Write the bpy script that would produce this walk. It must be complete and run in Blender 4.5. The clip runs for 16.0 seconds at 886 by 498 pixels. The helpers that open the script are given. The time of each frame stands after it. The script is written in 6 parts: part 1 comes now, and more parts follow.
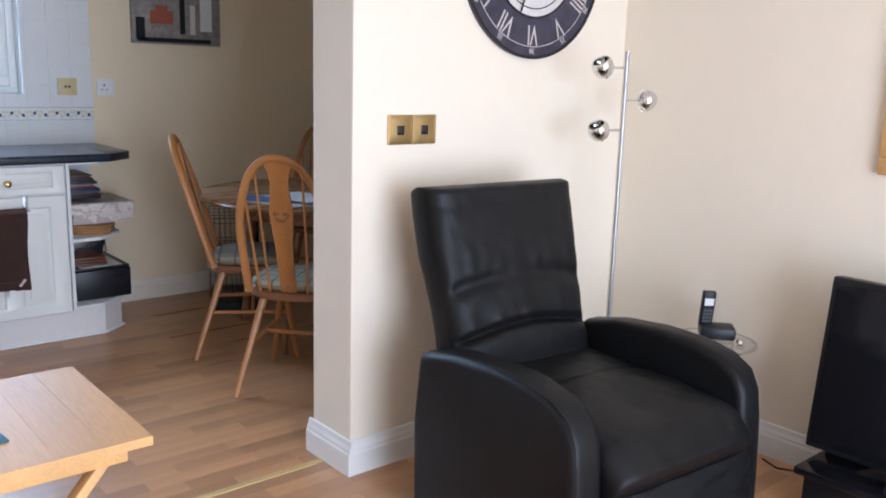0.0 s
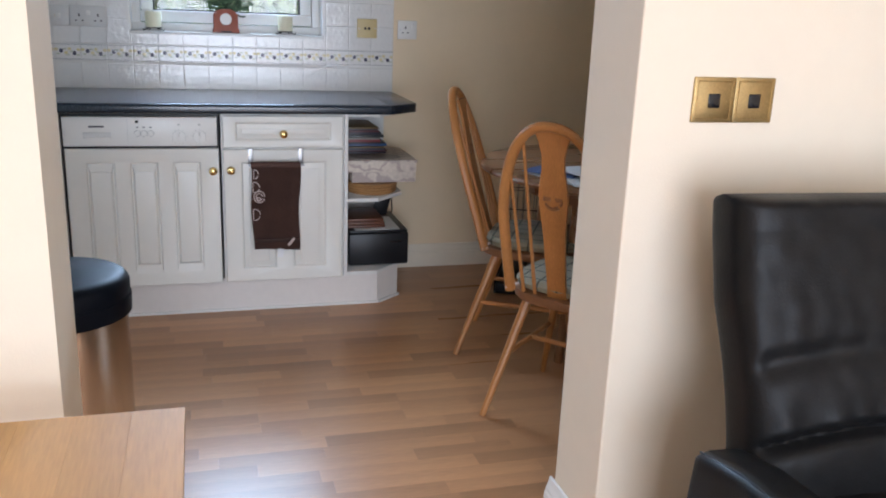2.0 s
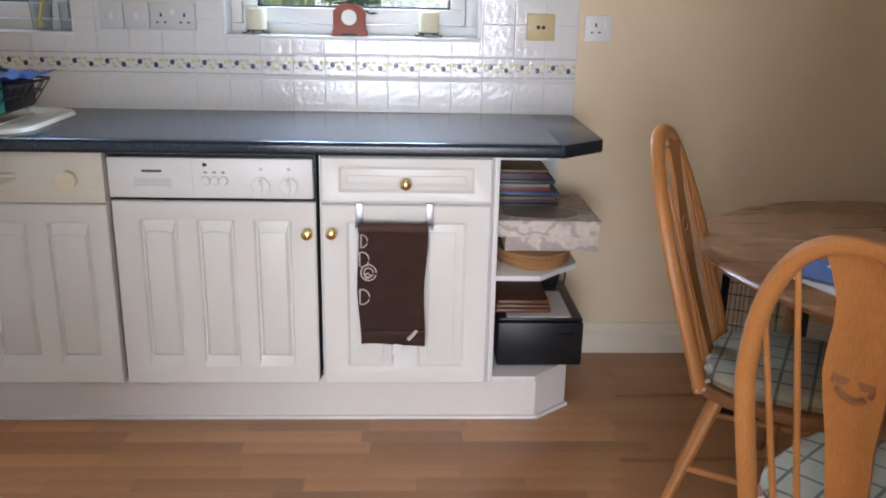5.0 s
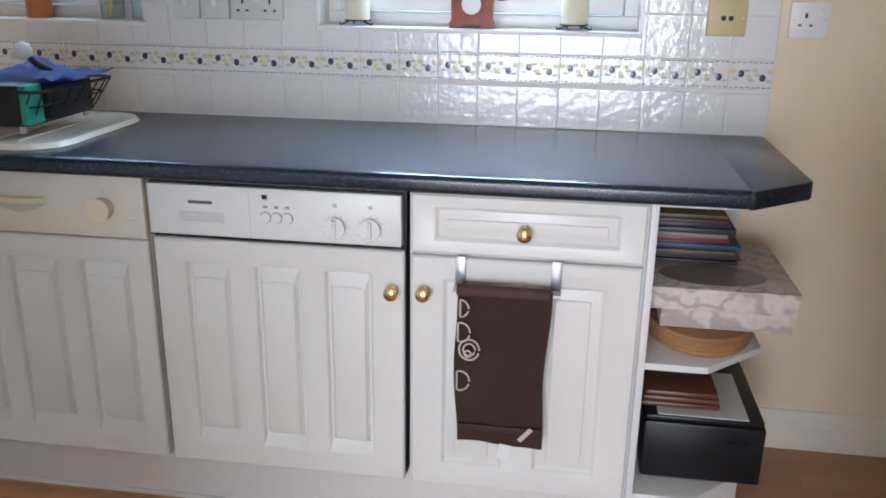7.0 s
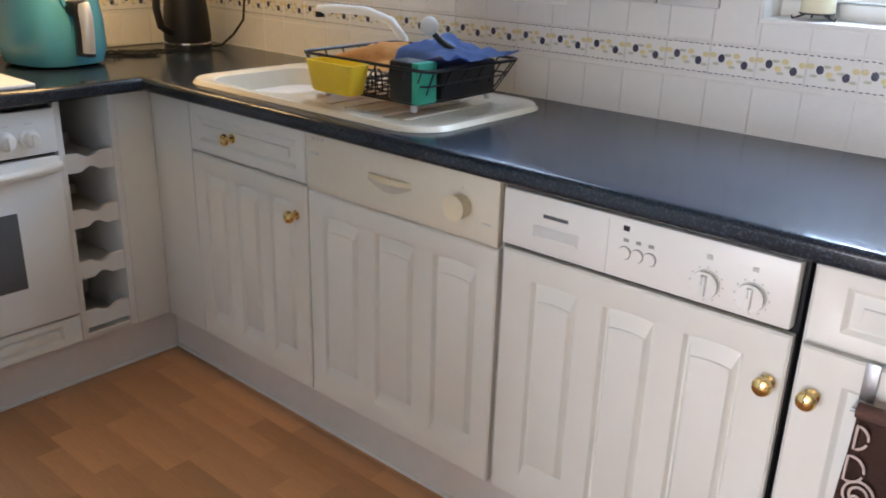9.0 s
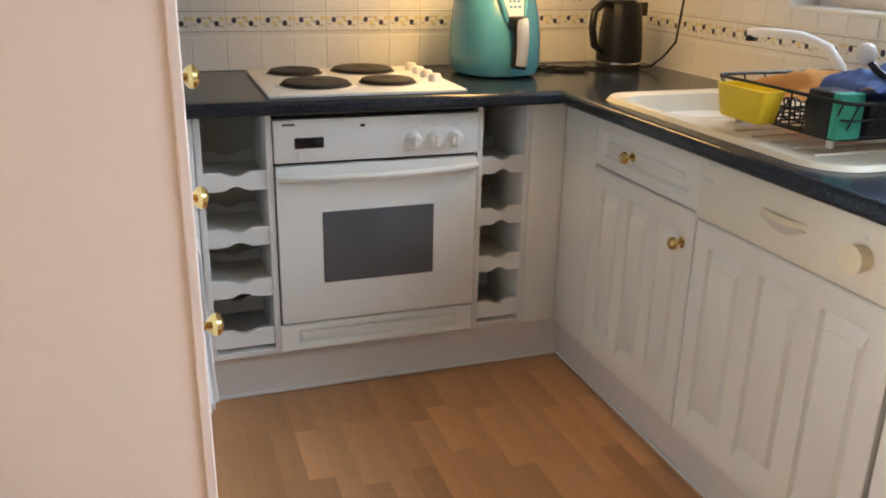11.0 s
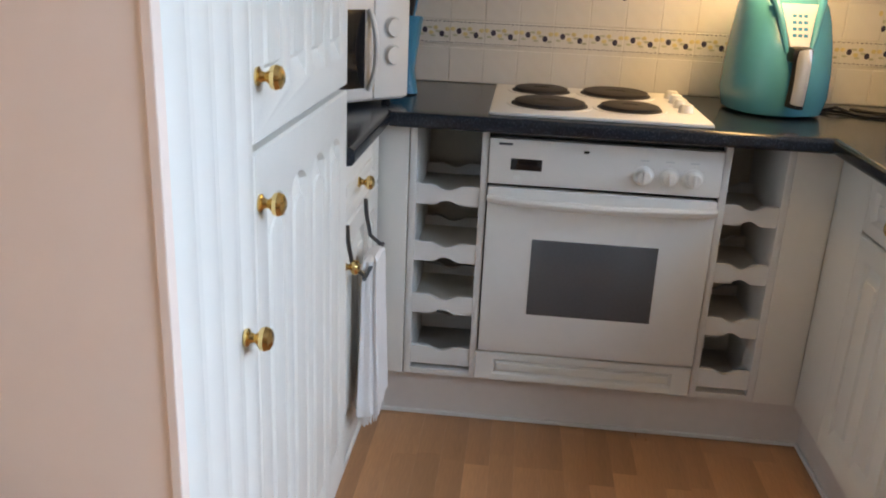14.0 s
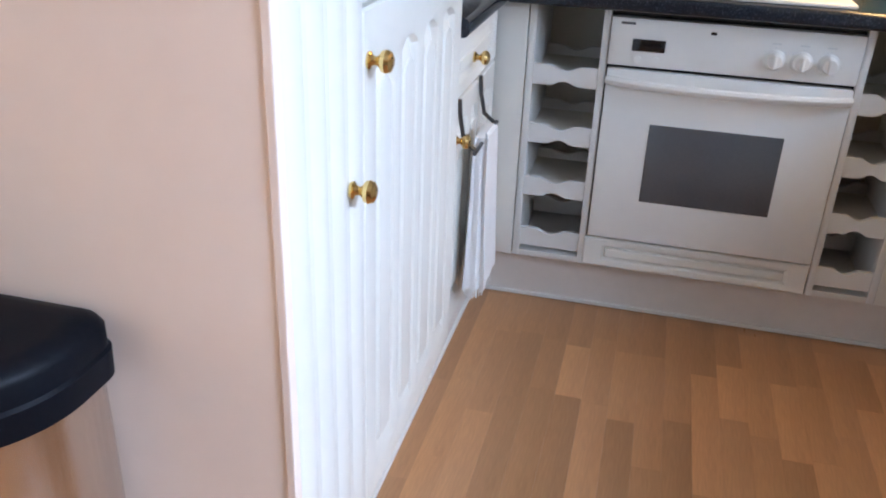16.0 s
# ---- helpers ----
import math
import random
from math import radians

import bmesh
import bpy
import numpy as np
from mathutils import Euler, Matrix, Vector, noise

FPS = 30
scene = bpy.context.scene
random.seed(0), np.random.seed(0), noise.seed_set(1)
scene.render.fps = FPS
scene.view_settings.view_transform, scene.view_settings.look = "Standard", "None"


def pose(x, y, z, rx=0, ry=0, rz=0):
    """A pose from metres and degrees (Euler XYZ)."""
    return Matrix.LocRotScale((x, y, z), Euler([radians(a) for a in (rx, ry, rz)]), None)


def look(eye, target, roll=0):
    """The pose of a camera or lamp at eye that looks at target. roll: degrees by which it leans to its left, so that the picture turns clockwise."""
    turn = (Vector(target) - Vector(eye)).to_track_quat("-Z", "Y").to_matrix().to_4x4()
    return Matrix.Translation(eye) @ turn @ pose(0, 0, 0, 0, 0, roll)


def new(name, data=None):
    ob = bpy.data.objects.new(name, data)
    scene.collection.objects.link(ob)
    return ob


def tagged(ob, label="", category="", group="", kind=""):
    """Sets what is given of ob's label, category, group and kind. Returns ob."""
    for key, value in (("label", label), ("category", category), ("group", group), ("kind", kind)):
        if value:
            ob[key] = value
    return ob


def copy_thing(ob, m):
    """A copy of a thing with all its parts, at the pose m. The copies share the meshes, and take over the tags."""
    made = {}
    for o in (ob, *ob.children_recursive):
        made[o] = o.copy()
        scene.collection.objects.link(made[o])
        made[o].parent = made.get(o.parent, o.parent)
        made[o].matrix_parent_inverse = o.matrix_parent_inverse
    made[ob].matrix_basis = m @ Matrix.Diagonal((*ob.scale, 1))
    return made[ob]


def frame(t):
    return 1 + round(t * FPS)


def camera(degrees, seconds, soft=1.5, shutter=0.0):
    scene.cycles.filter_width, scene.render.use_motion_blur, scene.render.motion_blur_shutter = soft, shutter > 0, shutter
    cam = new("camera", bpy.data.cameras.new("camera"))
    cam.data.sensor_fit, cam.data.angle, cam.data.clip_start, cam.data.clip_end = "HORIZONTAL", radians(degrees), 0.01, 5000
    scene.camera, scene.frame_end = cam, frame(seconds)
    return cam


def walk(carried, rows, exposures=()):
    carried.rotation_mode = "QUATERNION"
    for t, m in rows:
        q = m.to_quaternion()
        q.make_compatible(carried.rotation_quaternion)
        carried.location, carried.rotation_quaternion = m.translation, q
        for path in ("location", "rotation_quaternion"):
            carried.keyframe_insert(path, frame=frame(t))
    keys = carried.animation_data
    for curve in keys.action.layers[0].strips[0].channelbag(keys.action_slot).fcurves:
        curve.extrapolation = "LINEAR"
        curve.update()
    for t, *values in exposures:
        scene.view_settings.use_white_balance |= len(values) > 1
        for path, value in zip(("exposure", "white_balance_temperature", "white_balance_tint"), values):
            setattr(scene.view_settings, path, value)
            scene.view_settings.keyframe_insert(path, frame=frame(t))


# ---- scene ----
cam = camera(55.3, 16.0, soft=1.9)
EXPOSURES = [(0.0, -0.48, 5550, 12), (1.0, -0.48, 5750, 12), (2.0, -0.6, 6050, 13), (3.0, -0.66, 6250, 14), (3.5, -0.5, 6450, 16), (4.2, -0.2, 6450, 17), (6.5, -0.08, 6050, 14), (7.0, -0.13, 6050, 14), (8.5, 0.0, 6150, 15), (9.0, -0.02, 6500, 16), (9.5, -0.04, 6950, 17), (10.0, 0.12, 7250, 16), (12.5, 0.2, 7200, 16), (13.5, -0.15, 7000, 16), (14.5, -0.06, 6800, 18), (15.0, 0.08, 6550, 18), (16.0, 0.3, 6350, 19)]
PATH = [
    (0, (1.777, -4.721, 1.314), (3.05, -3.231, 0.913), 1.7),
    (0.5, (1.925, -4.616, 1.303), (2.951, -2.96, 0.849), 2.2),
    (1, (2.079, -4.458, 1.29), (2.939, -2.725, 0.784), 3.0),
    (1.5, (2.232, -4.299, 1.315), (2.962, -2.516, 0.781), 3.0),
    (2, (2.392, -4.127, 1.302), (2.936, -2.281, 0.758), 2.3),
    (2.5, (2.509, -3.929, 1.320), (2.852, -2.046, 0.766), 2.1),
    (3, (2.59, -3.721, 1.321), (2.783, -1.823, 0.719), 2.1),
    (3.5, (2.643, -3.484, 1.343), (2.786, -1.584, 0.734), 2.1),
    (4, (2.704, -3.306, 1.337), (2.82, -1.397, 0.751), 1.6),
    (6.5, (2.755, -2.457, 1.307), (2.667, -0.55, 0.708), 0.4),
    (7, (2.807, -2.298, 1.308), (2.528, -0.419, 0.681), 0.8),
    (7.5, (2.833, -2.176, 1.307), (2.351, -0.352, 0.644), 1.4),
    (8, (2.836, -2.05, 1.298), (2.156, -0.297, 0.615), 1.9),
    (8.5, (2.825, -1.932, 1.31), (1.901, -0.299, 0.619), 2.0),
    (9, (2.834, -1.88, 1.319), (1.618, -0.458, 0.613), 1.7),
    (9.5, (2.868, -1.825, 1.292), (1.382, -0.679, 0.6), 2.2),
    (10, (2.89, -1.805, 1.289), (1.241, -0.919, 0.586), 1.8),
    (12.5, (2.773, -1.633, 1.306), (0.901, -1.235, 0.726), 0.5),
    (13, (2.727, -1.566, 1.307), (0.822, -1.328, 0.745), 0.6),
    (13.5, (2.724, -1.474, 1.3), (0.809, -1.439, 0.726), 1.7),
    (14, (2.748, -1.392, 1.278), (0.862, -1.55, 0.63), 2.7),
    (14.5, (2.768, -1.356, 1.248), (0.95, -1.651, 0.467), 2.7),
    (15, (2.771, -1.347, 1.22), (1.019, -1.702, 0.322), 2.3),
    (15.5, (2.774, -1.349, 1.218), (1.055, -1.731, 0.27), 2.2),
    (16, (2.782, -1.352, 1.236), (1.033, -1.77, 0.36), 2.2),
]
walk(cam, [(t, look(eye, target, roll)) for t, eye, target, roll in PATH], EXPOSURES)

# world: a bright, hazy summer sky
world = bpy.data.worlds.new("sky")
scene.world = world
world.use_nodes = True
wn = world.node_tree.nodes
sky = wn.new("ShaderNodeTexSky")
sky.sky_type, sky.sun_disc = "NISHITA", False
sky.sun_elevation, sky.sun_rotation = radians(50), radians(150)
world.node_tree.links.new(sky.outputs[0], wn["Background"].inputs[0])
wn["Background"].inputs[1].default_value = 0.15


def lamp(name, kind, m, energy, color, size=1.0, size_y=0.0, spread=180):
    data = bpy.data.lights.new(name, kind)
    data.energy, data.color = energy, color
    if kind == "AREA":
        data.shape, data.size, data.size_y = "RECTANGLE", size, size_y or size
        data.spread = radians(spread)
    elif kind == "SUN":
        data.angle = size
    else:
        data.shadow_soft_size = size
    ob = new(name, data)
    ob.matrix_world = m
    return ob


lamp("sun", "SUN", look((3, -8, 9), (3, 0, 0)), 4.5, (1.0, 0.94, 0.85), radians(0.5))
# daylight in the window openings
lamp("window_light", "AREA", look((2.545, 0.23, 1.76), (2.545, -0.75, 0.95)), 30.0, (0.55, 0.76, 1.0), 0.80, 0.66, 110)
lamp("sink_window_light", "AREA", look((1.21, 0.23, 1.76), (1.21, -0.75, 0.95)), 6.5, (0.55, 0.76, 1.0), 0.76, 0.66, 110)
lamp("patio_light", "AREA", look((2.45, -6.95, 1.0), (2.60, -2.0, 0.90)), 245.0, (0.84, 0.91, 1.0), 2.4, 1.9)
# warm lamp under the wall cupboards in the corner
lamp("under_cupboard_light", "AREA", look((0.16, -0.72, 1.46), (0.06, -0.72, 0.9)), 10.5, (1.0, 0.65, 0.26), 0.10, 1.3)


# ---- materials ----
def grain(name, color, rough=0.5, metal=0.0, vary=0.06, scale=8.0, bump=0.0, bump_scale=60.0, coat=0.0, stretch=(1, 1, 1), rough_vary=0.08, random_vary=0.0, island=False, spots=0.0, warm=0.0):
    """A surface with broad stains, fine grain, uneven gloss and relief."""
    m = bpy.data.materials.new(name)
    m.use_nodes = True
    n, l = m.node_tree.nodes, m.node_tree.links
    b = n["Principled BSDF"]
    b.inputs["Metallic"].default_value = metal
    b.inputs["Coat Weight"].default_value = coat
    b.inputs["Coat Roughness"].default_value = 0.1
    tc, mp = n.new("ShaderNodeTexCoord"), n.new("ShaderNodeMapping")
    mp.inputs["Scale"].default_value = stretch
    l.new(tc.outputs["Object"], mp.inputs["Vector"])
    big, fine = n.new("ShaderNodeTexNoise"), n.new("ShaderNodeTexNoise")
    big.inputs["Scale"].default_value, big.inputs["Detail"].default_value = scale * 0.35, 3.0
    fine.inputs["Scale"].default_value, fine.inputs["Detail"].default_value = scale * 6.0, 6.0
    for q in (big, fine):
        l.new(mp.outputs[0], q.inputs["Vector"])
    add = n.new("ShaderNodeMath")
    add.operation = "MULTIPLY_ADD"
    add.inputs[1].default_value = 0.5
    l.new(fine.outputs[0], add.inputs[0])
    half = n.new("ShaderNodeMath")
    half.operation = "MULTIPLY"
    half.inputs[1].default_value = 0.5
    l.new(big.outputs[0], half.inputs[0])
    l.new(half.outputs[0], add.inputs[2])
    ramp = n.new("ShaderNodeMapRange")
    ramp.inputs[1].default_value, ramp.inputs[2].default_value = 0.3, 0.7
    ramp.inputs[3].default_value, ramp.inputs[4].default_value = 1.0 - vary, 1.0 + vary
    l.new(add.outputs[0], ramp.inputs[0])
    value = ramp.outputs[0]
    if random_vary:
        info = n.new("ShaderNodeNewGeometry") if island else n.new("ShaderNodeObjectInfo")
        rr = n.new("ShaderNodeMapRange")
        rr.inputs[3].default_value, rr.inputs[4].default_value = 1.0 - random_vary, 1.0 + random_vary
        l.new(info.outputs["Random Per Island" if island else "Random"], rr.inputs[0])
        mul = n.new("ShaderNodeMath")
        mul.operation = "MULTIPLY"
        l.new(value, mul.inputs[0])
        l.new(rr.outputs[0], mul.inputs[1])
        value = mul.outputs[0]
    hsv = n.new("ShaderNodeHueSaturation")
    hsv.inputs["Color"].default_value = (*color, 1)
    l.new(value, hsv.inputs["Value"])
    out = hsv.outputs[0]
    if spots:
        vor = n.new("ShaderNodeTexNoise")
        vor.inputs["Scale"].default_value, vor.inputs["Detail"].default_value = 260.0, 2.0
        l.new(tc.outputs["Object"], vor.inputs["Vector"])
        sr = n.new("ShaderNodeMapRange")
        sr.inputs[1].default_value, sr.inputs[2].default_value = 0.52, 0.68
        l.new(vor.outputs[0], sr.inputs[0])
        mix = n.new("ShaderNodeMix")
        mix.data_type = "RGBA"
        l.new(sr.outputs[0], mix.inputs[0])
        l.new(out, mix.inputs[6])
        mix.inputs[7].default_value = (*[min(1, c * spots + 0.012) for c in color], 1)
        out = mix.outputs[2]
    l.new(out, b.inputs["Base Color"])
    rv = n.new("ShaderNodeMapRange")
    rv.inputs[3].default_value, rv.inputs[4].default_value = max(0.02, rough - rough_vary), min(1, rough + rough_vary)
    l.new(big.outputs[0], rv.inputs[0])
    l.new(rv.outputs[0], b.inputs["Roughness"])
    if bump:
        bn, bp = n.new("ShaderNodeTexNoise"), n.new("ShaderNodeBump")
        bn.inputs["Scale"].default_value, bn.inputs["Detail"].default_value = bump_scale, 3.0
        l.new(mp.outputs[0], bn.inputs["Vector"])
        bp.inputs["Strength"].default_value, bp.inputs["Distance"].default_value = 1.0, bump
        l.new(bn.outputs[0], bp.inputs["Height"])
        l.new(bp.outputs[0], b.inputs["Normal"])
    return m


def leafy(name, color, rough=0.6):
    return grain(name, color, rough, vary=0.3, scale=6, random_vary=0.5, island=True)


WALL = grain("cream_wall_paint", (0.82, 0.735, 0.60), 0.75, vary=0.02, scale=2.5, bump=0.0004, bump_scale=220)
WALL_KITCHEN = grain("honey_cream_wall_paint", (0.82, 0.675, 0.47), 0.7, vary=0.025, scale=2.5, bump=0.0004, bump_scale=220)
WALL_PINK = grain("pale_pink_wall_paint", (0.80, 0.66, 0.57), 0.75, vary=0.025, scale=2.5, bump=0.00012, bump_scale=220)
CEIL = grain("white_ceiling_paint", (0.82, 0.81, 0.78), 0.85, vary=0.02, scale=3, bump=0.001, bump_scale=90)
TRIM = grain("white_gloss_paint", (0.80, 0.79, 0.76), 0.35, vary=0.03, scale=5, bump=0.0002, bump_scale=120)
# white gloss with the kitchen's warm light mixed into its colour
TRIM_WARM_LIT = grain("warm_lit_gloss_paint", (0.80, 0.73, 0.60), 0.38, vary=0.03, scale=5, bump=0.0002, bump_scale=120)
FLOOR = grain("beech_laminate", (0.46, 0.240, 0.114), 0.30, vary=0.18, scale=5, stretch=(0.6, 7, 7), random_vary=0.23, bump=0.00015, bump_scale=60)
FLOOR_REST = grain("beech_laminate_rest", (0.46, 0.240, 0.114), 0.30, vary=0.10, scale=5, stretch=(0.6, 7, 7), random_vary=0.09, island=True)
FLOOR_LIVING = grain("oak_laminate", (0.47, 0.25, 0.12), 0.36, vary=0.16, scale=5, stretch=(0.6, 7, 7), random_vary=0.20, island=True)
FLOOR_GAP = grain("floor_joint", (0.46, 0.25, 0.125), 0.7, vary=0.1)
DOOR = grain("cream_cabinet_foil", (0.77, 0.755, 0.70), 0.36, vary=0.02, scale=4, bump=0.00012, bump_scale=140)
CARC = grain("white_melamine", (0.74, 0.73, 0.70), 0.45, vary=0.03, scale=4)
PLINTH = grain("off_white_plinth", (0.74, 0.70, 0.66), 0.45, vary=0.04, scale=5)
DIM = grain("beige_melamine", (0.60, 0.55, 0.47), 0.6, vary=0.05, scale=5)
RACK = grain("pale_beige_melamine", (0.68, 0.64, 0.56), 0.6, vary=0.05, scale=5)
WORKTOP = grain("dark_slate_laminate", (0.011, 0.017, 0.027), 0.20, vary=0.22, scale=11, bump=0.00012, bump_scale=260, spots=2.0, rough_vary=0.0)
TILE = grain("glazed_white_tile", (0.78, 0.765, 0.735), 0.07, vary=0.03, scale=6, bump=0.0020, bump_scale=52, random_vary=0.02, rough_vary=0.02)
TILE_REST = grain("glazed_white_tile_rest", (0.78, 0.765, 0.735), 0.07, vary=0.03, scale=6, bump=0.0020, bump_scale=52, random_vary=0.02, island=True)
TILE_OVEN = grain("smooth_white_tile", (0.78, 0.765, 0.735), 0.10, vary=0.03, scale=6, bump=0.0006, bump_scale=30, random_vary=0.02)
for m in (TILE, TILE_REST):
    m.node_tree.nodes["Principled BSDF"].inputs["Specular IOR Level"].default_value = 0.8
GROUT = grain("grout", (0.73, 0.715, 0.68), 0.9, vary=0.06, bump=0.0005, bump_scale=300)
PLUM = grain("plum_glaze", (0.065, 0.060, 0.095), 0.2, vary=0.3, scale=30)
YELLOW = grain("yellow_glaze", (0.70, 0.61, 0.34), 0.2, vary=0.25, scale=30)
LEAFGLAZE = grain("grey_green_glaze", (0.50, 0.51, 0.40), 0.2, vary=0.25, scale=30)
BRASS = grain("polished_brass", (0.80, 0.58, 0.25), 0.17, metal=1.0, vary=0.12, scale=30, rough_vary=0.08)
ANTIQUE = grain("antique_brass", (0.46, 0.33, 0.15), 0.42, metal=1.0, vary=0.2, scale=40)
GOLD = grain("dull_gold_anodised", (0.62, 0.46, 0.20), 0.5, metal=0.25, vary=0.1, scale=30)
CHROME = grain("chrome", (0.75, 0.75, 0.75), 0.12, metal=1.0, vary=0.06, scale=20, rough_vary=0.05)
STEEL = grain("brushed_steel", (0.62, 0.575, 0.54), 0.22, metal=1.0, vary=0.1, scale=10, stretch=(30, 30, 0.5), bump=0.00006, bump_scale=60)
WHITE_PL = grain("white_enamel", (0.80, 0.79, 0.755), 0.34, vary=0.02, scale=5)
CREAM_PL = grain("cream_plastic", (0.75, 0.70, 0.58), 0.38, vary=0.03, scale=8)
GREY_PL = grain("pale_grey_plastic", (0.66, 0.66, 0.64), 0.4, vary=0.03, scale=10)
BLACK_PL = grain("black_plastic", (0.011, 0.011, 0.013), 0.40, vary=0.2, scale=20, bump=0.0001, bump_scale=400)
BLACK_PL.node_tree.nodes["Principled BSDF"].inputs["Specular IOR Level"].default_value = 0.32
LID_BLACK = grain("blue_black_plastic", (0.0045, 0.0055, 0.0085), 0.42, vary=0.2, scale=20, bump=0.0001, bump_scale=400)
LID_BLACK.node_tree.nodes["Principled BSDF"].inputs["Specular IOR Level"].default_value = 0.08
AGED = grain("aged_cream_plastic_handle", (0.76, 0.67, 0.48), 0.4, vary=0.05, scale=10)
BLACK_GL = grain("black_gloss", (0.010, 0.010, 0.012), 0.12, vary=0.1, scale=10)
DARK_GL = grain("smoked_oven_glass", (0.10, 0.105, 0.115), 0.16, vary=0.06, scale=20)
IRON = grain("cast_iron", (0.022, 0.017, 0.015), 0.6, vary=0.25, scale=40, bump=0.0004, bump_scale=200)
LEATHER = grain("black_leather", (0.0075, 0.0075, 0.008), 0.46, vary=0.25, scale=14, bump=0.0006, bump_scale=230, rough_vary=0.1)
LEATHER.node_tree.nodes["Principled BSDF"].inputs["Specular IOR Level"].default_value = 0.21
PINE = grain("varnished_pine", (0.58, 0.335, 0.125), 0.52, vary=0.14, scale=5, stretch=(7, 0.6, 7), random_vary=0.04)
ELM = grain("golden_elm", (0.44, 0.188, 0.055), 0.36, vary=0.22, scale=8, stretch=(6, 6, 0.7), random_vary=0.05)
SEATWOOD = grain("dark_elm_seat", (0.25, 0.11, 0.045), 0.4, vary=0.25, scale=9, stretch=(0.8, 6, 6))
DARKWOOD = grain("dark_table_wood", (0.27, 0.13, 0.06), 0.28, vary=0.25, scale=7, stretch=(0.7, 6, 6))
TEAL = grain("teal_plastic", (0.075, 0.31, 0.41), 0.22, vary=0.04, scale=10)
BLUE = grain("blue_plastic", (0.02, 0.20, 0.36), 0.35, vary=0.06, scale=10)
SINK = grain("cream_sink", (0.72, 0.66, 0.53), 0.22, vary=0.03, scale=8)
TOWEL = grain("brown_towel", (0.10, 0.05, 0.038), 0.95, vary=0.22, scale=40, bump=0.0016, bump_scale=420)
TOWEL_W = grain("white_towel", (0.78, 0.77, 0.76), 0.95, vary=0.06, scale=30, bump=0.0016, bump_scale=380)
MOTIF = grain("pale_pink_print", (0.62, 0.50, 0.46), 0.9, vary=0.1)
PAPER = grain("white_paper", (0.78, 0.78, 0.78), 0.7, vary=0.03)


def glass(name, color=(1, 1, 1), rough=0.0):
    m = bpy.data.materials.new(name)
    m.use_nodes = True
    b = m.node_tree.nodes["Principled BSDF"]
    b.inputs["Base Color"].default_value = (*color, 1)
    b.inputs["Transmission Weight"].default_value = 1.0
    b.inputs["Roughness"].default_value = rough
    b.inputs["IOR"].default_value = 1.45
    return m


GLASS = glass("clear_glass")


# ---- mesh helpers ----
def B():
    return bmesh.new()


def box(bm, x0, x1, y0, y1, z0, z1, bevel=0.0, seg=2):
    m = Matrix.Translation(((x0 + x1) / 2, (y0 + y1) / 2, (z0 + z1) / 2)) @ Matrix.Diagonal((abs(x1 - x0), abs(y1 - y0), abs(z1 - z0), 1))
    r = bmesh.ops.create_cube(bm, size=1, matrix=m)
    if bevel:
        es = list({e for v in r["verts"] for e in v.link_edges})
        bmesh.ops.bevel(bm, geom=es, offset=bevel, segments=seg, profile=0.5, affect="EDGES")
    return bm


def cyl(bm, c, r, h, axis="z", seg=24, r2=None, cap=True):
    rot = {"z": Matrix(), "x": Matrix.Rotation(radians(90), 4, "Y"), "y": Matrix.Rotation(radians(-90), 4, "X")}[axis]
    bmesh.ops.create_cone(bm, cap_ends=cap, segments=seg, radius1=r, radius2=r if r2 is None else r2, depth=h, matrix=Matrix.Translation(c) @ rot)
    return bm


def ball(bm, c, r, scale=(1, 1, 1), seg=16):
    bmesh.ops.create_uvsphere(bm, u_segments=seg, v_segments=max(6, seg // 2), radius=r, matrix=Matrix.Translation(c) @ Matrix.Diagonal((*scale, 1)))
    return bm


def lathe(bm, profile, m=None, seg=24):
    """Turns (radius, height) pairs about z."""
    m = m or Matrix()
    rings = []
    for r, h in profile:
        if r < 1e-5:
            rings.append([bm.verts.new(m @ Vector((0, 0, h)))])
        else:
            rings.append([bm.verts.new(m @ Vector((r * math.cos(2 * math.pi * i / seg), r * math.sin(2 * math.pi * i / seg), h))) for i in range(seg)])
    for a, b in zip(rings, rings[1:]):
        for i in range(seg):
            j = (i + 1) % seg
            if len(a) == 1 and len(b) == 1:
                continue
            if len(a) == 1:
                bm.faces.new((a[0], b[i], b[j]))
            elif len(b) == 1:
                bm.faces.new((a[i], a[j], b[0]))
            else:
                bm.faces.new((a[i], a[j], b[j], b[i]))
    return bm


def prism(bm, pts, z0, z1, bevel=0.0, m=None):
    """An upright block on a ground polygon."""
    m = m or Matrix()
    lo = [bm.verts.new(m @ Vector((x, y, z0))) for x, y in pts]
    hi = [bm.verts.new(m @ Vector((x, y, z1))) for x, y in pts]
    k = len(pts)
    faces = [bm.faces.new(lo[::-1]), bm.faces.new(hi)]
    for i in range(k):
        faces.append(bm.faces.new((lo[i], lo[(i + 1) % k], hi[(i + 1) % k], hi[i])))
    bmesh.ops.recalc_face_normals(bm, faces=faces)
    if bevel:
        es = list({e for f in faces[:2] for e in f.edges})
        bmesh.ops.bevel(bm, geom=es, offset=bevel, segments=2, profile=0.5, affect="EDGES")
    return bm


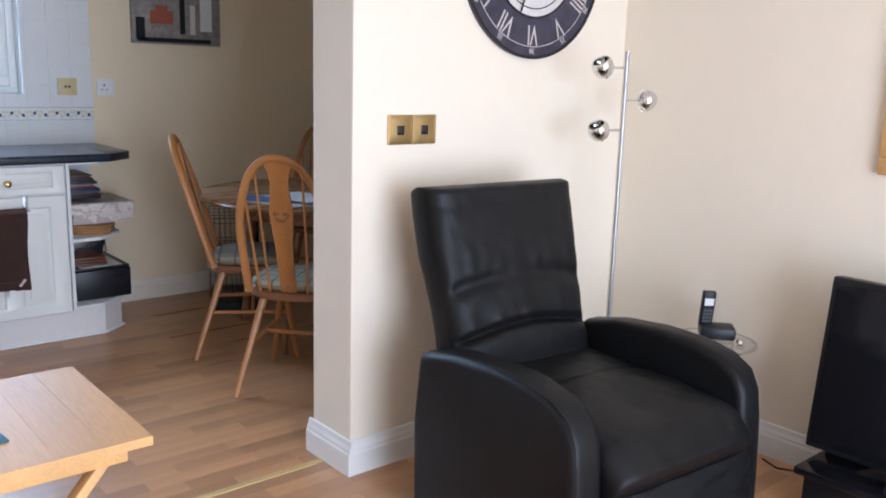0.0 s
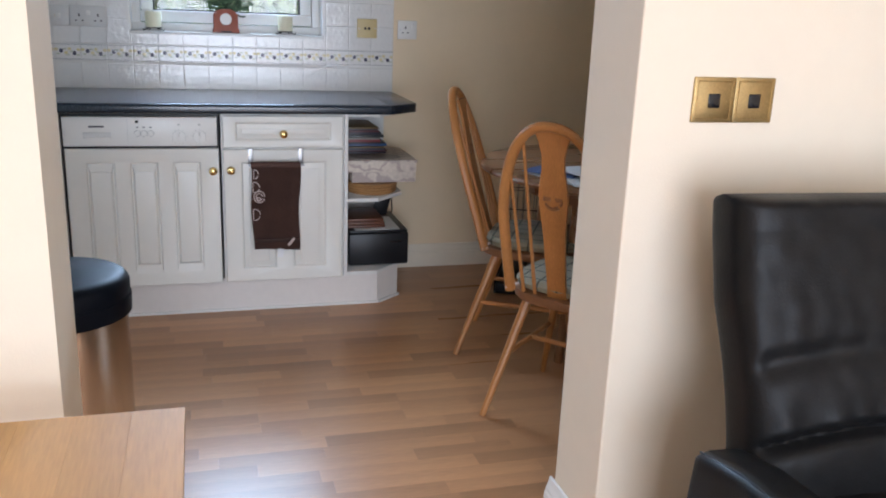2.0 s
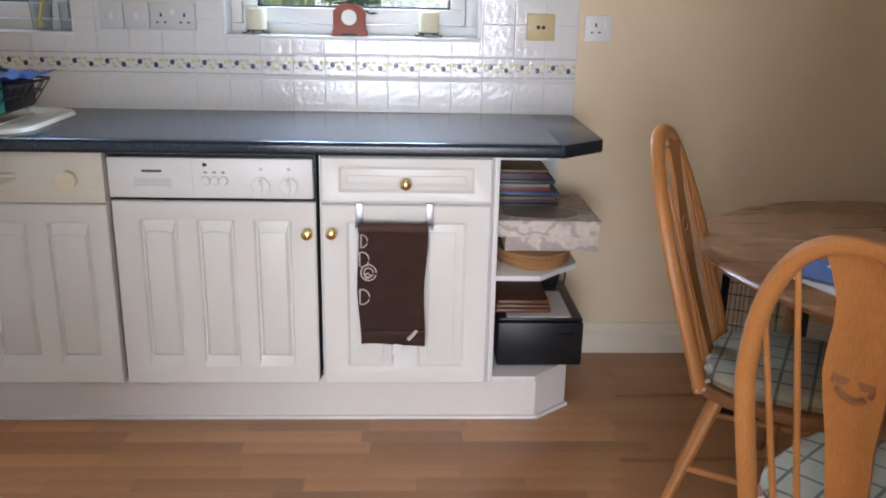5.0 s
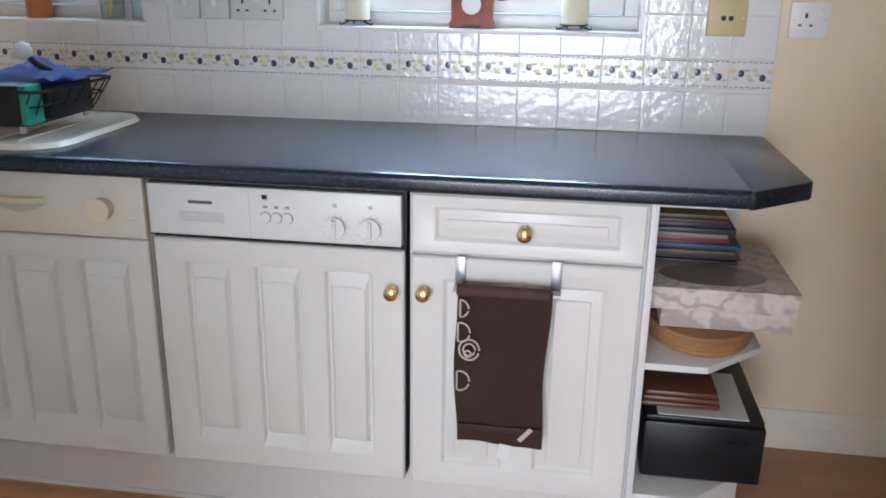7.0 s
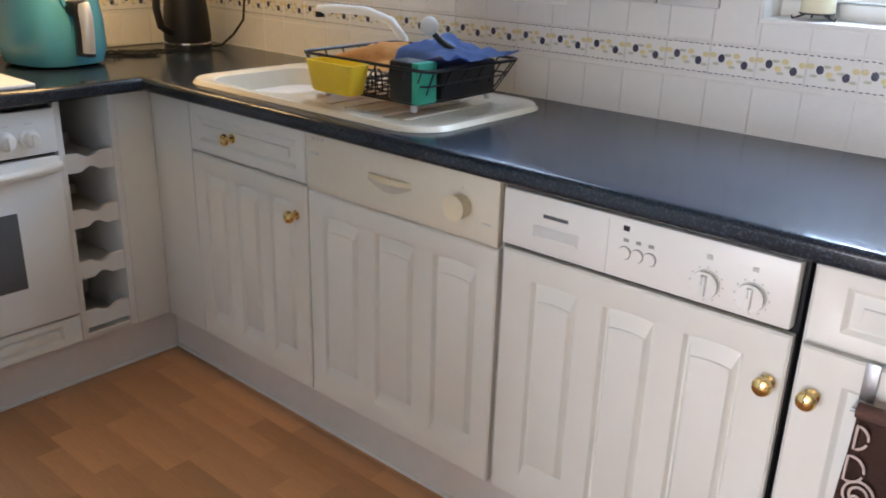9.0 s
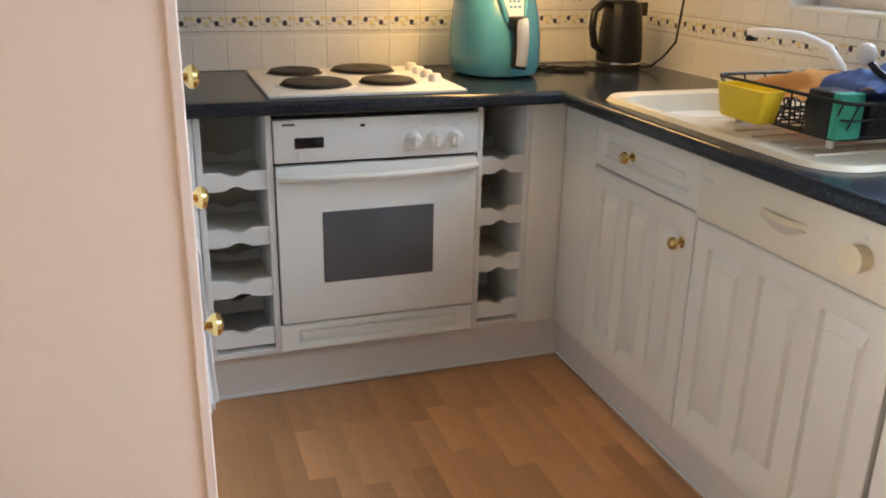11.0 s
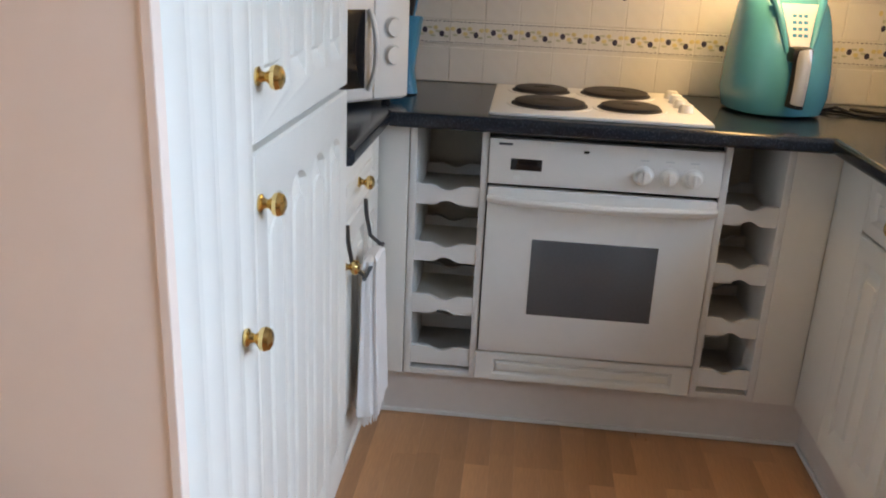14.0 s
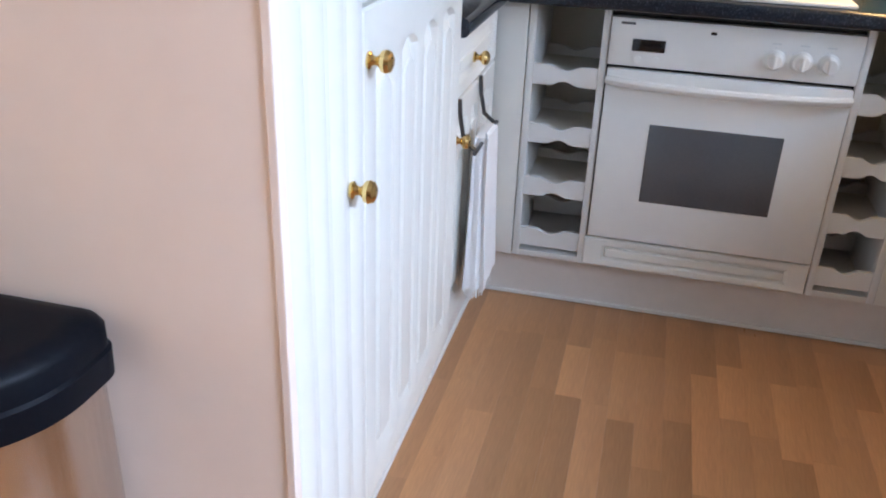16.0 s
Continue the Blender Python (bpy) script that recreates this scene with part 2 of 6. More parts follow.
def tube(bm, pts, r, seg=8, close=False, r_end=None, flat=1.0):
    """A round bar swept along points; it can taper and be flattened."""
    pts = [Vector(p) for p in pts]
    n = len(pts)
    rings, up = [], None
    for i, p in enumerate(pts):
        if close:
            d = pts[(i + 1) % n] - pts[i - 1]
        else:
            d = pts[min(i + 1, n - 1)] - pts[max(i - 1, 0)]
        d.normalize()
        if up is None:
            up = d.orthogonal().normalized()
        up = (up - d * up.dot(d)).normalized()
        side = d.cross(up)
        q = r if r_end is None else r + (r_end - r) * i / (n - 1)
        rings.append([bm.verts.new(p + q * (math.cos(2 * math.pi * k / seg) * up + flat * math.sin(2 * math.pi * k / seg) * side)) for k in range(seg)])
    for i in range(n if close else n - 1):
        a, b = rings[i], rings[(i + 1) % n]
        for k in range(seg):
            bm.faces.new((a[k], a[(k + 1) % seg], b[(k + 1) % seg], b[k]))
    if not close:
        bm.faces.new(rings[0][::-1])
        bm.faces.new(rings[-1])
    return bm


def arc(p0, p1, p2, n=10):
    """Points of a curve from p0 to p2, pulled towards p1."""
    a, b, c = Vector(p0), Vector(p1), Vector(p2)
    return [a * (1 - t) ** 2 + b * 2 * t * (1 - t) + c * t * t for t in [i / n for i in range(n + 1)]]


def mesh_of(name, bm, material, smooth=True):
    bmesh.ops.recalc_face_normals(bm, faces=bm.faces)
    me = bpy.data.meshes.new(name)
    bm.to_mesh(me)
    bm.free()
    for q in material if isinstance(material, (list, tuple)) else [material]:
        me.materials.append(q)
    if smooth:
        me.shade_smooth()
        me.set_sharp_from_angle(angle=radians(35))
    return me


def thing(name, label, category, at=(0, 0, 0), group="", kind=""):
    ob = new(name)
    ob.empty_display_size = 0.05
    ob.location = at
    return tagged(ob, label, category, group, kind)


def part(name, bm, material, parent, label="", smooth=True):
    ob = new(name, mesh_of(name, bm, material, smooth))
    ob.parent = parent
    place = Matrix()
    q = parent
    while q is not None:
        place = q.matrix_basis @ place if q.parent is None else q.matrix_parent_inverse @ q.matrix_basis @ place
        q = q.parent
    ob.matrix_parent_inverse = place.inverted()
    return tagged(ob, label)


def piece(name, mesh, parent, at):
    ob = new(name, mesh)
    ob.parent = parent
    ob.location = at
    return ob


def single(name, bm, material, label, category, group="", kind="", smooth=True):
    ob = new(name, mesh_of(name, bm, material, smooth))
    return tagged(ob, label, category, group, kind)


# ---- the shell ----
def structure(name, bm, material, label, category):
    return single(name, bm, material, label, category, kind="structure", smooth=False)


W1 = (2.11, 2.978, 1.150, 2.12)
W2 = (0.80, 1.617, 1.150, 2.12)


def wall_with_holes(x0, x1, z0, z1, holes, y0, y1):
    bm = B()
    xs = x0
    for hx0, hx1, hz0, hz1 in sorted(holes):
        box(bm, xs, hx0, y0, y1, z0, z1)
        box(bm, hx0, hx1, y0, y1, z0, hz0)
        box(bm, hx0, hx1, y0, y1, hz1, z1)
        xs = hx1
    box(bm, xs, x1, y0, y1, z0, z1)
    return bm


wall_north = structure("wall_north", wall_with_holes(-0.25, 5.25, 0, 2.4, [W1, W2], 0.0, 0.28), WALL_KITCHEN, "cream painted kitchen wall with two windows", "wall")
wall_oven = structure("wall_west_kitchen", box(B(), -0.25, 0.0, -2.31, 0.0, 0, 2.4), WALL, "kitchen wall behind the oven", "wall")
structure("wall_east_kitchen", box(B(), 5.0, 5.25, -2.31, 0.0, 0, 2.4), WALL_KITCHEN, "cream painted dining wall", "wall")
wall_mid = structure("wall_partition_1", box(B(), -0.25, 2.125, -2.54, -2.31, 0, 2.4), WALL, "cream partition wall beside the kitchen opening", "wall")
structure("wall_partition_2", box(B(), 3.26, 5.25, -2.54, -2.31, 0, 2.4, 0.004), WALL, "cream partition wall with the clock on it", "wall")
structure("wall_tall_unit", box(B(), 1.915, 1.976, -2.31, -1.746, 0, 2.4), WALL_PINK, "pale pink painted end wall beside the tall cupboard", "wall")
structure("trim_tall_unit", box(B(), 1.958, 1.979, -1.7455, -1.733, 0, 2.4, 0.002), WALL_PINK, "thin painted edge strip at the wall end", "trim")
structure("wall_east_living", box(B(), 4.56, 4.8, -7.2, -2.54, 0, 2.4), WALL, "pale cream living room wall", "wall")
structure("wall_west_living", box(B(), -1.05, -0.8, -7.2, -2.54, 0, 2.4), WALL, "cream living room wall", "wall")
structure("wall_south_living", wall_with_holes(-1.05, 4.8, 0, 2.4, [(1.2, 3.7, 0.0, 2.08)], -7.2, -6.97), WALL, "living room wall with the patio opening", "wall")
structure("ceiling", box(B(), -1.05, 5.25, -7.2, 0.28, 2.4, 2.55), CEIL, "white ceiling", "ceiling")
floor_k = structure("floor_kitchen", box(B(), -0.25, 5.25, -2.40, 0.28, -0.1, -0.0035), FLOOR_GAP, "beech strip laminate kitchen floor", "floor")
floor_l = structure("floor_living", box(B(), -1.05, 4.85, -7.2, -2.40, -0.1, -0.0035), FLOOR_GAP, "warm wood laminate living room floor", "floor")


def skirting(x0, y0, x1, y1, nx, ny):
    """A moulded skirting board along a line; (nx, ny) points into the room."""
    prof = [(0, 0), (0.018, 0), (0.018, 0.075), (0.0145, 0.082), (0.0145, 0.090), (0.009, 0.102), (0.006, 0.118), (0, 0.12)]
    bm = B()
    a, b = [], []
    for d, h in prof:
        a.append(bm.verts.new((x0 + nx * (d + 0.0005), y0 + ny * (d + 0.0005), h)))
        b.append(bm.verts.new((x1 + nx * (d + 0.0005), y1 + ny * (d + 0.0005), h)))
    k = len(prof)
    for i in range(k):
        bm.faces.new((a[i], a[(i + 1) % k], b[(i + 1) % k], b[i]))
    bm.faces.new(a)
    bm.faces.new(b[::-1])
    return bm


# kitchen-side boards carry the warm light as a cream tint
for n, line in enumerate([
    (3.33, 0, 5.0, 0, 0, -1), (3.26, -2.559, 3.26, -2.291, -1, 0), (3.26, -2.54, 4.56, -2.54, 0, -1), (3.26, -2.31, 5.0, -2.31, 0, 1),
    (4.56, -7.0, 4.56, -2.559, -1, 0), (2.125, -2.559, 2.125, -2.291, 1, 0), (-0.8, -2.54, 2.125, -2.54, 0, -1), (5.0, -2.3, 5.0, 0, -1, 0)]):
    structure(f"baseboard_{n + 1}", skirting(*line), TRIM_WARM_LIT if n in (0, 3, 7) else TRIM, "white moulded skirting board with warm light tinted into its paint" if n in (0, 3, 7) else "white moulded skirting board", "skirting")
structure("trim_threshold", prism(B(), [(2.145, -2.412), (3.24, -2.412), (3.24, -2.388), (2.145, -2.388)], -0.002, 0.004, 0.001), GOLD, "thin gold threshold strip on the floor", "threshold strip")


# ---- windows ----
def window(name, x0, x1, z0, z1, mullion):
    win = thing(name, "white plastic casement window with clear glass", "window", ((x0 + x1) / 2, 0.15, z0), kind="structure")
    bm = B()
    y0, y1, w = 0.10, 0.17, 0.045
    for q in ((x0, x1, z0, z0 + w), (x0, x1, z1 - w, z1), (x0, x0 + w, z0 + w, z1 - w), (x1 - w, x1, z0 + w, z1 - w)):
        box(bm, q[0], q[1], y0, y1, q[2], q[3], 0.004)
    part("window_frame", bm, TRIM, win)
    spans = [(x0 + w, x1 - w)]
    if mullion:
        mid = (x0 + x1) / 2
        part("mullion", box(B(), mid - 0.03, mid + 0.03, y0, y1, z0 + w, z1 - w, 0.004), TRIM, win)
        spans = [(x0 + w, mid - 0.03), (mid + 0.03, x1 - w)]
    for a, b in spans:
        s, c = 0.052, B()
        g = 0.004
        a, b, lo, hi = a + g, b - g, z0 + w + g, z1 - w - g
        for q in ((a, b, lo, lo + s), (a, b, hi - s, hi), (a, a + s, lo + s, hi - s), (b - s, b, lo + s, hi - s)):
            box(c, q[0], q[1], y0 - 0.018, y1 - 0.02, q[2], q[3], 0.006)
        sash = part("sash", c, TRIM, win)
        gasket = B()
        for q in ((a + s, b - s, lo + s, lo + s + 0.006), (a + s, b - s, hi - s - 0.006, hi - s), (a + s, a + s + 0.006, lo + s, hi - s), (b - s - 0.006, b - s, lo + s, hi - s)):
            box(gasket, q[0], q[1], y0 - 0.006, y0 + 0.03, q[2], q[3])
        part("gasket", gasket, BLACK_PL, sash, "black rubber gasket")
        pane = part("pane", box(B(), a + s, b - s, 0.128, 0.132, lo + s, hi - s), GLASS, win, "clear glass pane")
        pane.visible_shadow = False
    sill = B()
    box(sill, x0, x1, -0.004, 0.10, z0 - 0.002, z0 + 0.010, 0.003)
    part("window_sill", sill, TRIM, win, "white tiled sill")
    rev = B()
    box(rev, x0 - 0.002, x0 + 0.008, -0.004, 0.10, z0 + 0.010, z1)
    box(rev, x1 - 0.008, x1 + 0.002, -0.004, 0.10, z0 + 0.010, z1)
    part("reveal", rev, TRIM, win, "white painted reveal")
    return win


window("window_1", *W1, False)
window("window_2", *W2, False)
patio = thing("door_patio", "white framed glazed patio door", "patio door", (2.45, -7.08, 0), kind="structure")
bm = B()
for q in ((1.2, 3.7, 0.0, 0.08), (1.2, 3.7, 2.0, 2.08), (1.2, 1.28, 0.08, 2.0), (3.62, 3.7, 0.08, 2.0), (2.40, 2.50, 0.08, 2.0)):
    box(bm, q[0], q[1], -7.12, -7.05, q[2], q[3], 0.005)
part("door_frame", bm, TRIM, patio)
for a, b in ((1.28, 2.40), (2.50, 3.62)):
    part("pane", box(B(), a, b, -7.09, -7.085, 0.08, 2.0), GLASS, patio).visible_shadow = False


# ---- cupboard fronts ----
def rect_loop(x0, x1, z0, z1, arch, inset, n=8):
    """A panel's outline, drawn in by inset: one number, or (sides, foot, head)."""
    side, foot, head = inset if isinstance(inset, tuple) else (inset, inset, inset)
    x0, x1, z0, z1 = x0 + side, x1 - side, z0 + foot, z1 - head
    if not arch:
        return [(x0, z0), (x1, z0), (x1, z1), (x0, z1)]
    w = x1 - x0
    pts = [(x0, z0), (x1, z0), (x1, z1 - arch)]
    for i in range(1, n):
        t = i / n
        pts.append((x1 - w * t, z1 - arch + arch * math.sin(math.pi * t) ** 0.7))
    pts.append((x0, z1 - arch))
    return pts


def front(bm, x0, x1, z0, z1, panels, m, thick=0.018, groove=0.010, slope=0.022):
    """A moulded door or drawer front; its face lies at local y = 0 and looks to -y. panels: (x0, x1, z0, z1, arch)."""
    def ring(pts, y):
        return [bm.verts.new(m @ Vector((x, y, z))) for x, z in pts]

    def edges(vs):
        return [bm.edges.new((vs[i], vs[(i + 1) % len(vs)])) for i in range(len(vs))]

    e = 0.004
    back = ring(rect_loop(x0, x1, z0, z1, 0, 0), thick)
    side = ring(rect_loop(x0, x1, z0, z1, 0, 0), e)
    outer = ring(rect_loop(x0, x1, z0, z1, 0, e), 0)
    bm.faces.new(back)
    for a, b in ((back, side), (side, outer)):
        for i in range(4):
            bm.faces.new((a[i], a[(i + 1) % 4], b[(i + 1) % 4], b[i]))
    all_edges = [bm.edges.get((outer[i], outer[(i + 1) % 4])) for i in range(4)]
    for px0, px1, pz0, pz1, arch in panels:
        s = min(slope, min(px1 - px0, pz1 - pz0) / 2 - 0.022)
        steps = ((0, 0), (0.002, 0.0012), (0.007, groove * 0.85), (0.010, groove), (0.010 + s, 0.0042), (0.0115 + s, 0.0005), (0.0145 + s, 0.0))
        if arch:
            # narrow panels: long scooped ends above and below, tight grooves at the sides
            steps = ((0, 0), ((0.003, 0.004, 0.003), 0.0015), ((0.008, 0.030, 0.006), 0.0125), ((0.011, 0.034, 0.009), 0.0140), ((0.019, 0.043, 0.040), 0.0036), ((0.0205, 0.0445, 0.0415), 0.0004), ((0.026, 0.046, 0.043), 0.0))
        loops = [ring(rect_loop(px0, px1, pz0, pz1, arch, d), y) for d, y in steps]
        all_edges += edges(loops[0])
        k = len(loops[0])
        for a, b in zip(loops, loops[1:]):
            for i in range(k):
                bm.faces.new((a[i], a[(i + 1) % k], b[(i + 1) % k], b[i]))
        bm.faces.new(loops[-1])
    bmesh.ops.triangle_fill(bm, edges=all_edges, use_beauty=True, use_dissolve=True)
    return bm


def knob(parent, p, d):
    """A turned brass knob at p, standing out along d."""
    m = Matrix.Translation(p) @ Vector(d).to_track_quat("Z", "Y").to_matrix().to_4x4()
    bm = lathe(B(), [(0, -0.001), (0.012, -0.001), (0.013, 0.003), (0.008, 0.006), (0.006, 0.012), (0.009, 0.016), (0.0155, 0.021), (0.017, 0.027), (0.0145, 0.033), (0.008, 0.0365), (0, 0.037)], m, 20)
    return part("knob", bm, BRASS, parent, "polished brass knob")


SOUTH = Matrix()                                      # fronts of the window run look to -y
EAST = Matrix.Rotation(radians(90), 4, "Z")           # fronts of the oven run look to +x
NORTH = Matrix.Rotation(radians(180), 4, "Z")         # fronts of the third run look to +y


def run(x, y, face):
    return Matrix.Translation((x, y, 0)) @ face


TOP = 0.866


def carcass(x0, x1, y0, y1, z0=0.15, z1=TOP):
    return box(B(), x0, x1, y0, y1, z0, z1, 0.001, 1)


def three(x0, x1, z0, z1, n=3, side=0.05, gap=0.052, foot=0.055, head=0.05, arch=0.004):
    w = (x1 - x0 - 2 * side - gap * (n - 1)) / n
    return [(x0 + side + i * (w + gap), x0 + side + i * (w + gap) + w, z0 + foot, z1 - head, arch) for i in range(n)]


# cupboard under the sink
c = thing("sink_cupboard", "cream base cupboard with drawer front under the sink", "base cupboard", (1.0, -0.3, 0.15), group="kitchen base units")
part("body", carcass(0.74, 1.272, -0.56, -0.02), CARC, c)
d = part("drawer_front", front(B(), 0.778, 1.270, 0.722, 0.858, [(0.778 + 0.035, 1.270 - 0.035, 0.722 + 0.03, 0.858 - 0.03, 0)], run(0, -0.58, SOUTH)), DOOR, c)
knob(d, (0.977, -0.58, 0.786), (0, -1, 0))
d = part("door", front(B(), 0.778, 1.270, 0.146, 0.716, three(0.778, 1.270, 0.146, 0.716, gap=0.04), run(0, -0.58, SOUTH)), DOOR, c)
knob(d, (1.232, -0.58, 0.634), (0, -1, 0))
part("corner_post", box(B(), 0.5802, 0.774, -0.578, -0.56, 0.15, TOP, 0.001), DOOR, c)

# dishwasher
c = thing("dishwasher", "built-in dishwasher with cream control panel and matching door", "dishwasher", (1.57, -0.3, 0.15), group="kitchen base units")
part("body", carcass(1.276, 1.870, -0.56, -0.02), CARC, c)
panel = part("control_panel", box(B(), 1.277, 1.869, -0.582, -0.56, 0.714, 0.862, 0.003), CREAM_PL, c, "cream plastic control panel")
handle = prism(B(), [(1.49, 0)] + [(1.49 + 0.14 * i / 12, -0.016 * math.sin(math.pi * i / 12)) for i in range(1, 12)] + [(1.63, 0)], 0, 0.014, 0.002, Matrix.Translation((0, -0.5815, 0.787)))
part("handle", handle, AGED, panel)
# flat darker half-moon drawn as the shade of a finger recess
part("handle_recess_shade", prism(B(), [(1.49 + 0.14 * i / 12, 0.022 * math.sin(math.pi * i / 12)) for i in range(13)], -0.002, 0.0008, 0, Matrix.Translation((0, -0.582, 0.786)) @ Matrix.Rotation(radians(-90), 4, "X")), DIM, panel)
dial = cyl(B(), (1.773, -0.597, 0.785), 0.028, 0.032, "y", 32, 0.024)
part("dial", dial, AGED, panel, "round cream dial")
for i in range(3):
    part("program_mark", box(B(), 1.30 + i * 0.017, 1.309 + i * 0.017, -0.5832, -0.58, 0.846, 0.850), GREY_PL, panel)
for i in range(3):
    part("button", box(B(), 1.302 + i * 0.016, 1.308 + i * 0.016, -0.584, -0.58, 0.842, 0.846), GREY_PL, panel)
part("badge", box(B(), 1.292, 1.322, -0.5832, -0.58, 0.806, 0.812), GREY_PL, panel)
part("badge", box(B(), 1.825, 1.85, -0.5832, -0.58, 0.757, 0.760), GREY_PL, panel)
part("pointer", box(B(), 1.771, 1.775, -0.5835, -0.58, 0.820, 0.826), GREY_PL, panel)
part("door", front(B(), 1.277, 1.869, 0.146, 0.710, three(1.277, 1.869, 0.146, 0.710), run(0, -0.58, SOUTH)), DOOR, c)

# washing machine
PRINT_GREY = grain("grey_panel_print", (0.30, 0.30, 0.29), 0.5)
c = thing("washing_machine", "integrated washing machine with white panel and matching door", "washing machine", (2.17, -0.3, 0.15), group="kitchen base units")
# body coloured black so the gap round the fronts looks shaded
part("body", carcass(1.876, 2.468, -0.556, -0.02), BLACK_PL, c, "machine body coloured black for the shade in the gap round it")
panel = part("control_panel", box(B(), 1.882, 2.461, -0.585, -0.558, 0.733, 0.850, 0.004), WHITE_PL, c, "white plastic control panel")
part("panel_joint", box(B(), 2.119, 2.121, -0.5856, -0.58, 0.735, 0.843), GREY_PL, panel)
part("drawer_pull", box(B(), 1.955, 2.06, -0.5865, -0.58, 0.764, 0.790, 0.003), GREY_PL, panel, "detergent drawer pull")
part("drawer_pull", box(B(), 1.962, 2.053, -0.589, -0.58, 0.764, 0.770, 0.002), WHITE_PL, panel)
part("badge", box(B(), 1.978, 2.034, -0.586, -0.58, 0.808, 0.815), DARK_GL, panel)
part("indicator", box(B(), 2.150, 2.162, -0.587, -0.58, 0.826, 0.836, 0.001), BLACK_GL, panel, "dark indicator lamp")
for i in range(3):
    ring = cyl(B(), (2.157 + i * 0.025, -0.586, 0.785), 0.0115, 0.008, "y", 20)
    part("button", ring, WHITE_PL, panel)
    part("button_ring", tube(B(), [(2.157 + i * 0.025 + 0.0118 * math.cos(a), -0.5862, 0.785 + 0.0118 * math.sin(a)) for a in [k * math.pi / 10 for k in range(20)]], 0.0012, 5, True), PRINT_GREY, panel)
    part("symbol", box(B(), 2.152 + i * 0.025, 2.162 + i * 0.025, -0.586, -0.58, 0.806, 0.812), PRINT_GREY, panel)
INK = grain("grey_print_ink", (0.54, 0.54, 0.51), 0.5)
for x in (2.314, 2.393):
    part("dial_ring", lathe(B(), [(0.0235, 0), (0.0250, 0), (0.0250, 0.0012), (0.0235, 0.0012), (0.0235, 0)], Matrix.Translation((x, -0.5845, 0.772)) @ Matrix.Rotation(radians(90), 4, "X"), 36), INK, panel)
    part("dial", cyl(B(), (x, -0.590, 0.772), 0.0235, 0.014, "y", 28, 0.0215), WHITE_PL, panel, "round white dial")
    part("dial_grip", box(B(), x - 0.005, x + 0.005, -0.606, -0.594, 0.753, 0.791, 0.002), WHITE_PL, panel)
    part("dial_mark", box(B(), x - 0.0012, x + 0.0012, -0.6066, -0.603, 0.775, 0.790), INK, panel)
    for a in range(0, 360, 30):
        part("tick", box(B(), x + 0.0295 * math.cos(radians(a)) - 0.0013, x + 0.0295 * math.cos(radians(a)) + 0.0013, -0.5858, -0.58, 0.772 + 0.0295 * math.sin(radians(a)) - 0.0013, 0.772 + 0.0295 * math.sin(radians(a)) + 0.0013), INK, panel)
    part("symbol", box(B(), x - 0.005, x + 0.005, -0.586, -0.58, 0.816, 0.824), INK, panel)
d = part("door", front(B(), 1.883, 2.466, 0.146, 0.722, three(1.883, 2.466, 0.146, 0.722, side=0.07, gap=0.05), run(0, -0.58, SOUTH)), DOOR, c)
knob(d, (2.441, -0.58, 0.632), (0, -1, 0))

# drawer and door unit
c = thing("drawer_cupboard", "cream base cupboard with a drawer above its door", "base cupboard", (2.72, -0.3, 0.15), group="kitchen base units")
part("body", carcass(2.476, 2.998, -0.56, -0.02), CARC, c)
d = part("drawer_front", front(B(), 2.482, 2.978, 0.724, 0.856, [(2.482 + 0.05, 2.978 - 0.05, 0.724 + 0.028, 0.856 - 0.026, 0)], run(0, -0.58, SOUTH)), DOOR, c)
knob(d, (2.727, -0.58, 0.783), (0, -1, 0))
d = part("door", front(B(), 2.482, 2.978, 0.146, 0.716, three(2.482, 2.978, 0.146, 0.716, n=2, side=0.07, gap=0.07, arch=0.0), run(0, -0.58, SOUTH)), DOOR, c)
knob(d, (2.512, -0.58, 0.634), (0, -1, 0))

# open end shelf
c = thing("end_shelf_unit", "open white end shelf unit with angled shelves", "shelf unit", (3.13, -0.3, 0.15), group="kitchen base units")
part("side_panel", box(B(), 2.984, 3.000, -0.578, -0.561, 0.15, TOP, 0.001), CARC, c)
part("back_panel", box(B(), 3.0, 3.27, -0.02, -0.004, 0.15, TOP), CARC, c)
for z0, z1 in ((0.150, 0.166), (0.482, 0.498), (0.852, TOP)):
    part("shelf", prism(B(), [(3.0005, -0.021), (3.0005, -0.572), (3.135, -0.572), (3.27, -0.44), (3.27, -0.021)], z0, z1, 0.001), CARC, c)
structure("trim_plinth_window_run", prism(B(), [(0.534, -0.02), (0.534, -0.531), (3.146, -0.531), (3.260, -0.436), (3.260, -0.02)], 0.0, 0.150, 0.001), PLINTH, "off-white kitchen plinth", "plinth")
structure("trim_plinth_oven_run", box(B(), 0.02, 0.533, -2.28, -0.02, 0.0, 0.150, 0.001), PLINTH, "off-white kitchen plinth", "plinth")
structure("trim_plinth_third_run", box(B(), 0.534, 1.9, -2.28, -1.790, 0.0, 0.150, 0.001), PLINTH, "off-white kitchen plinth", "plinth")

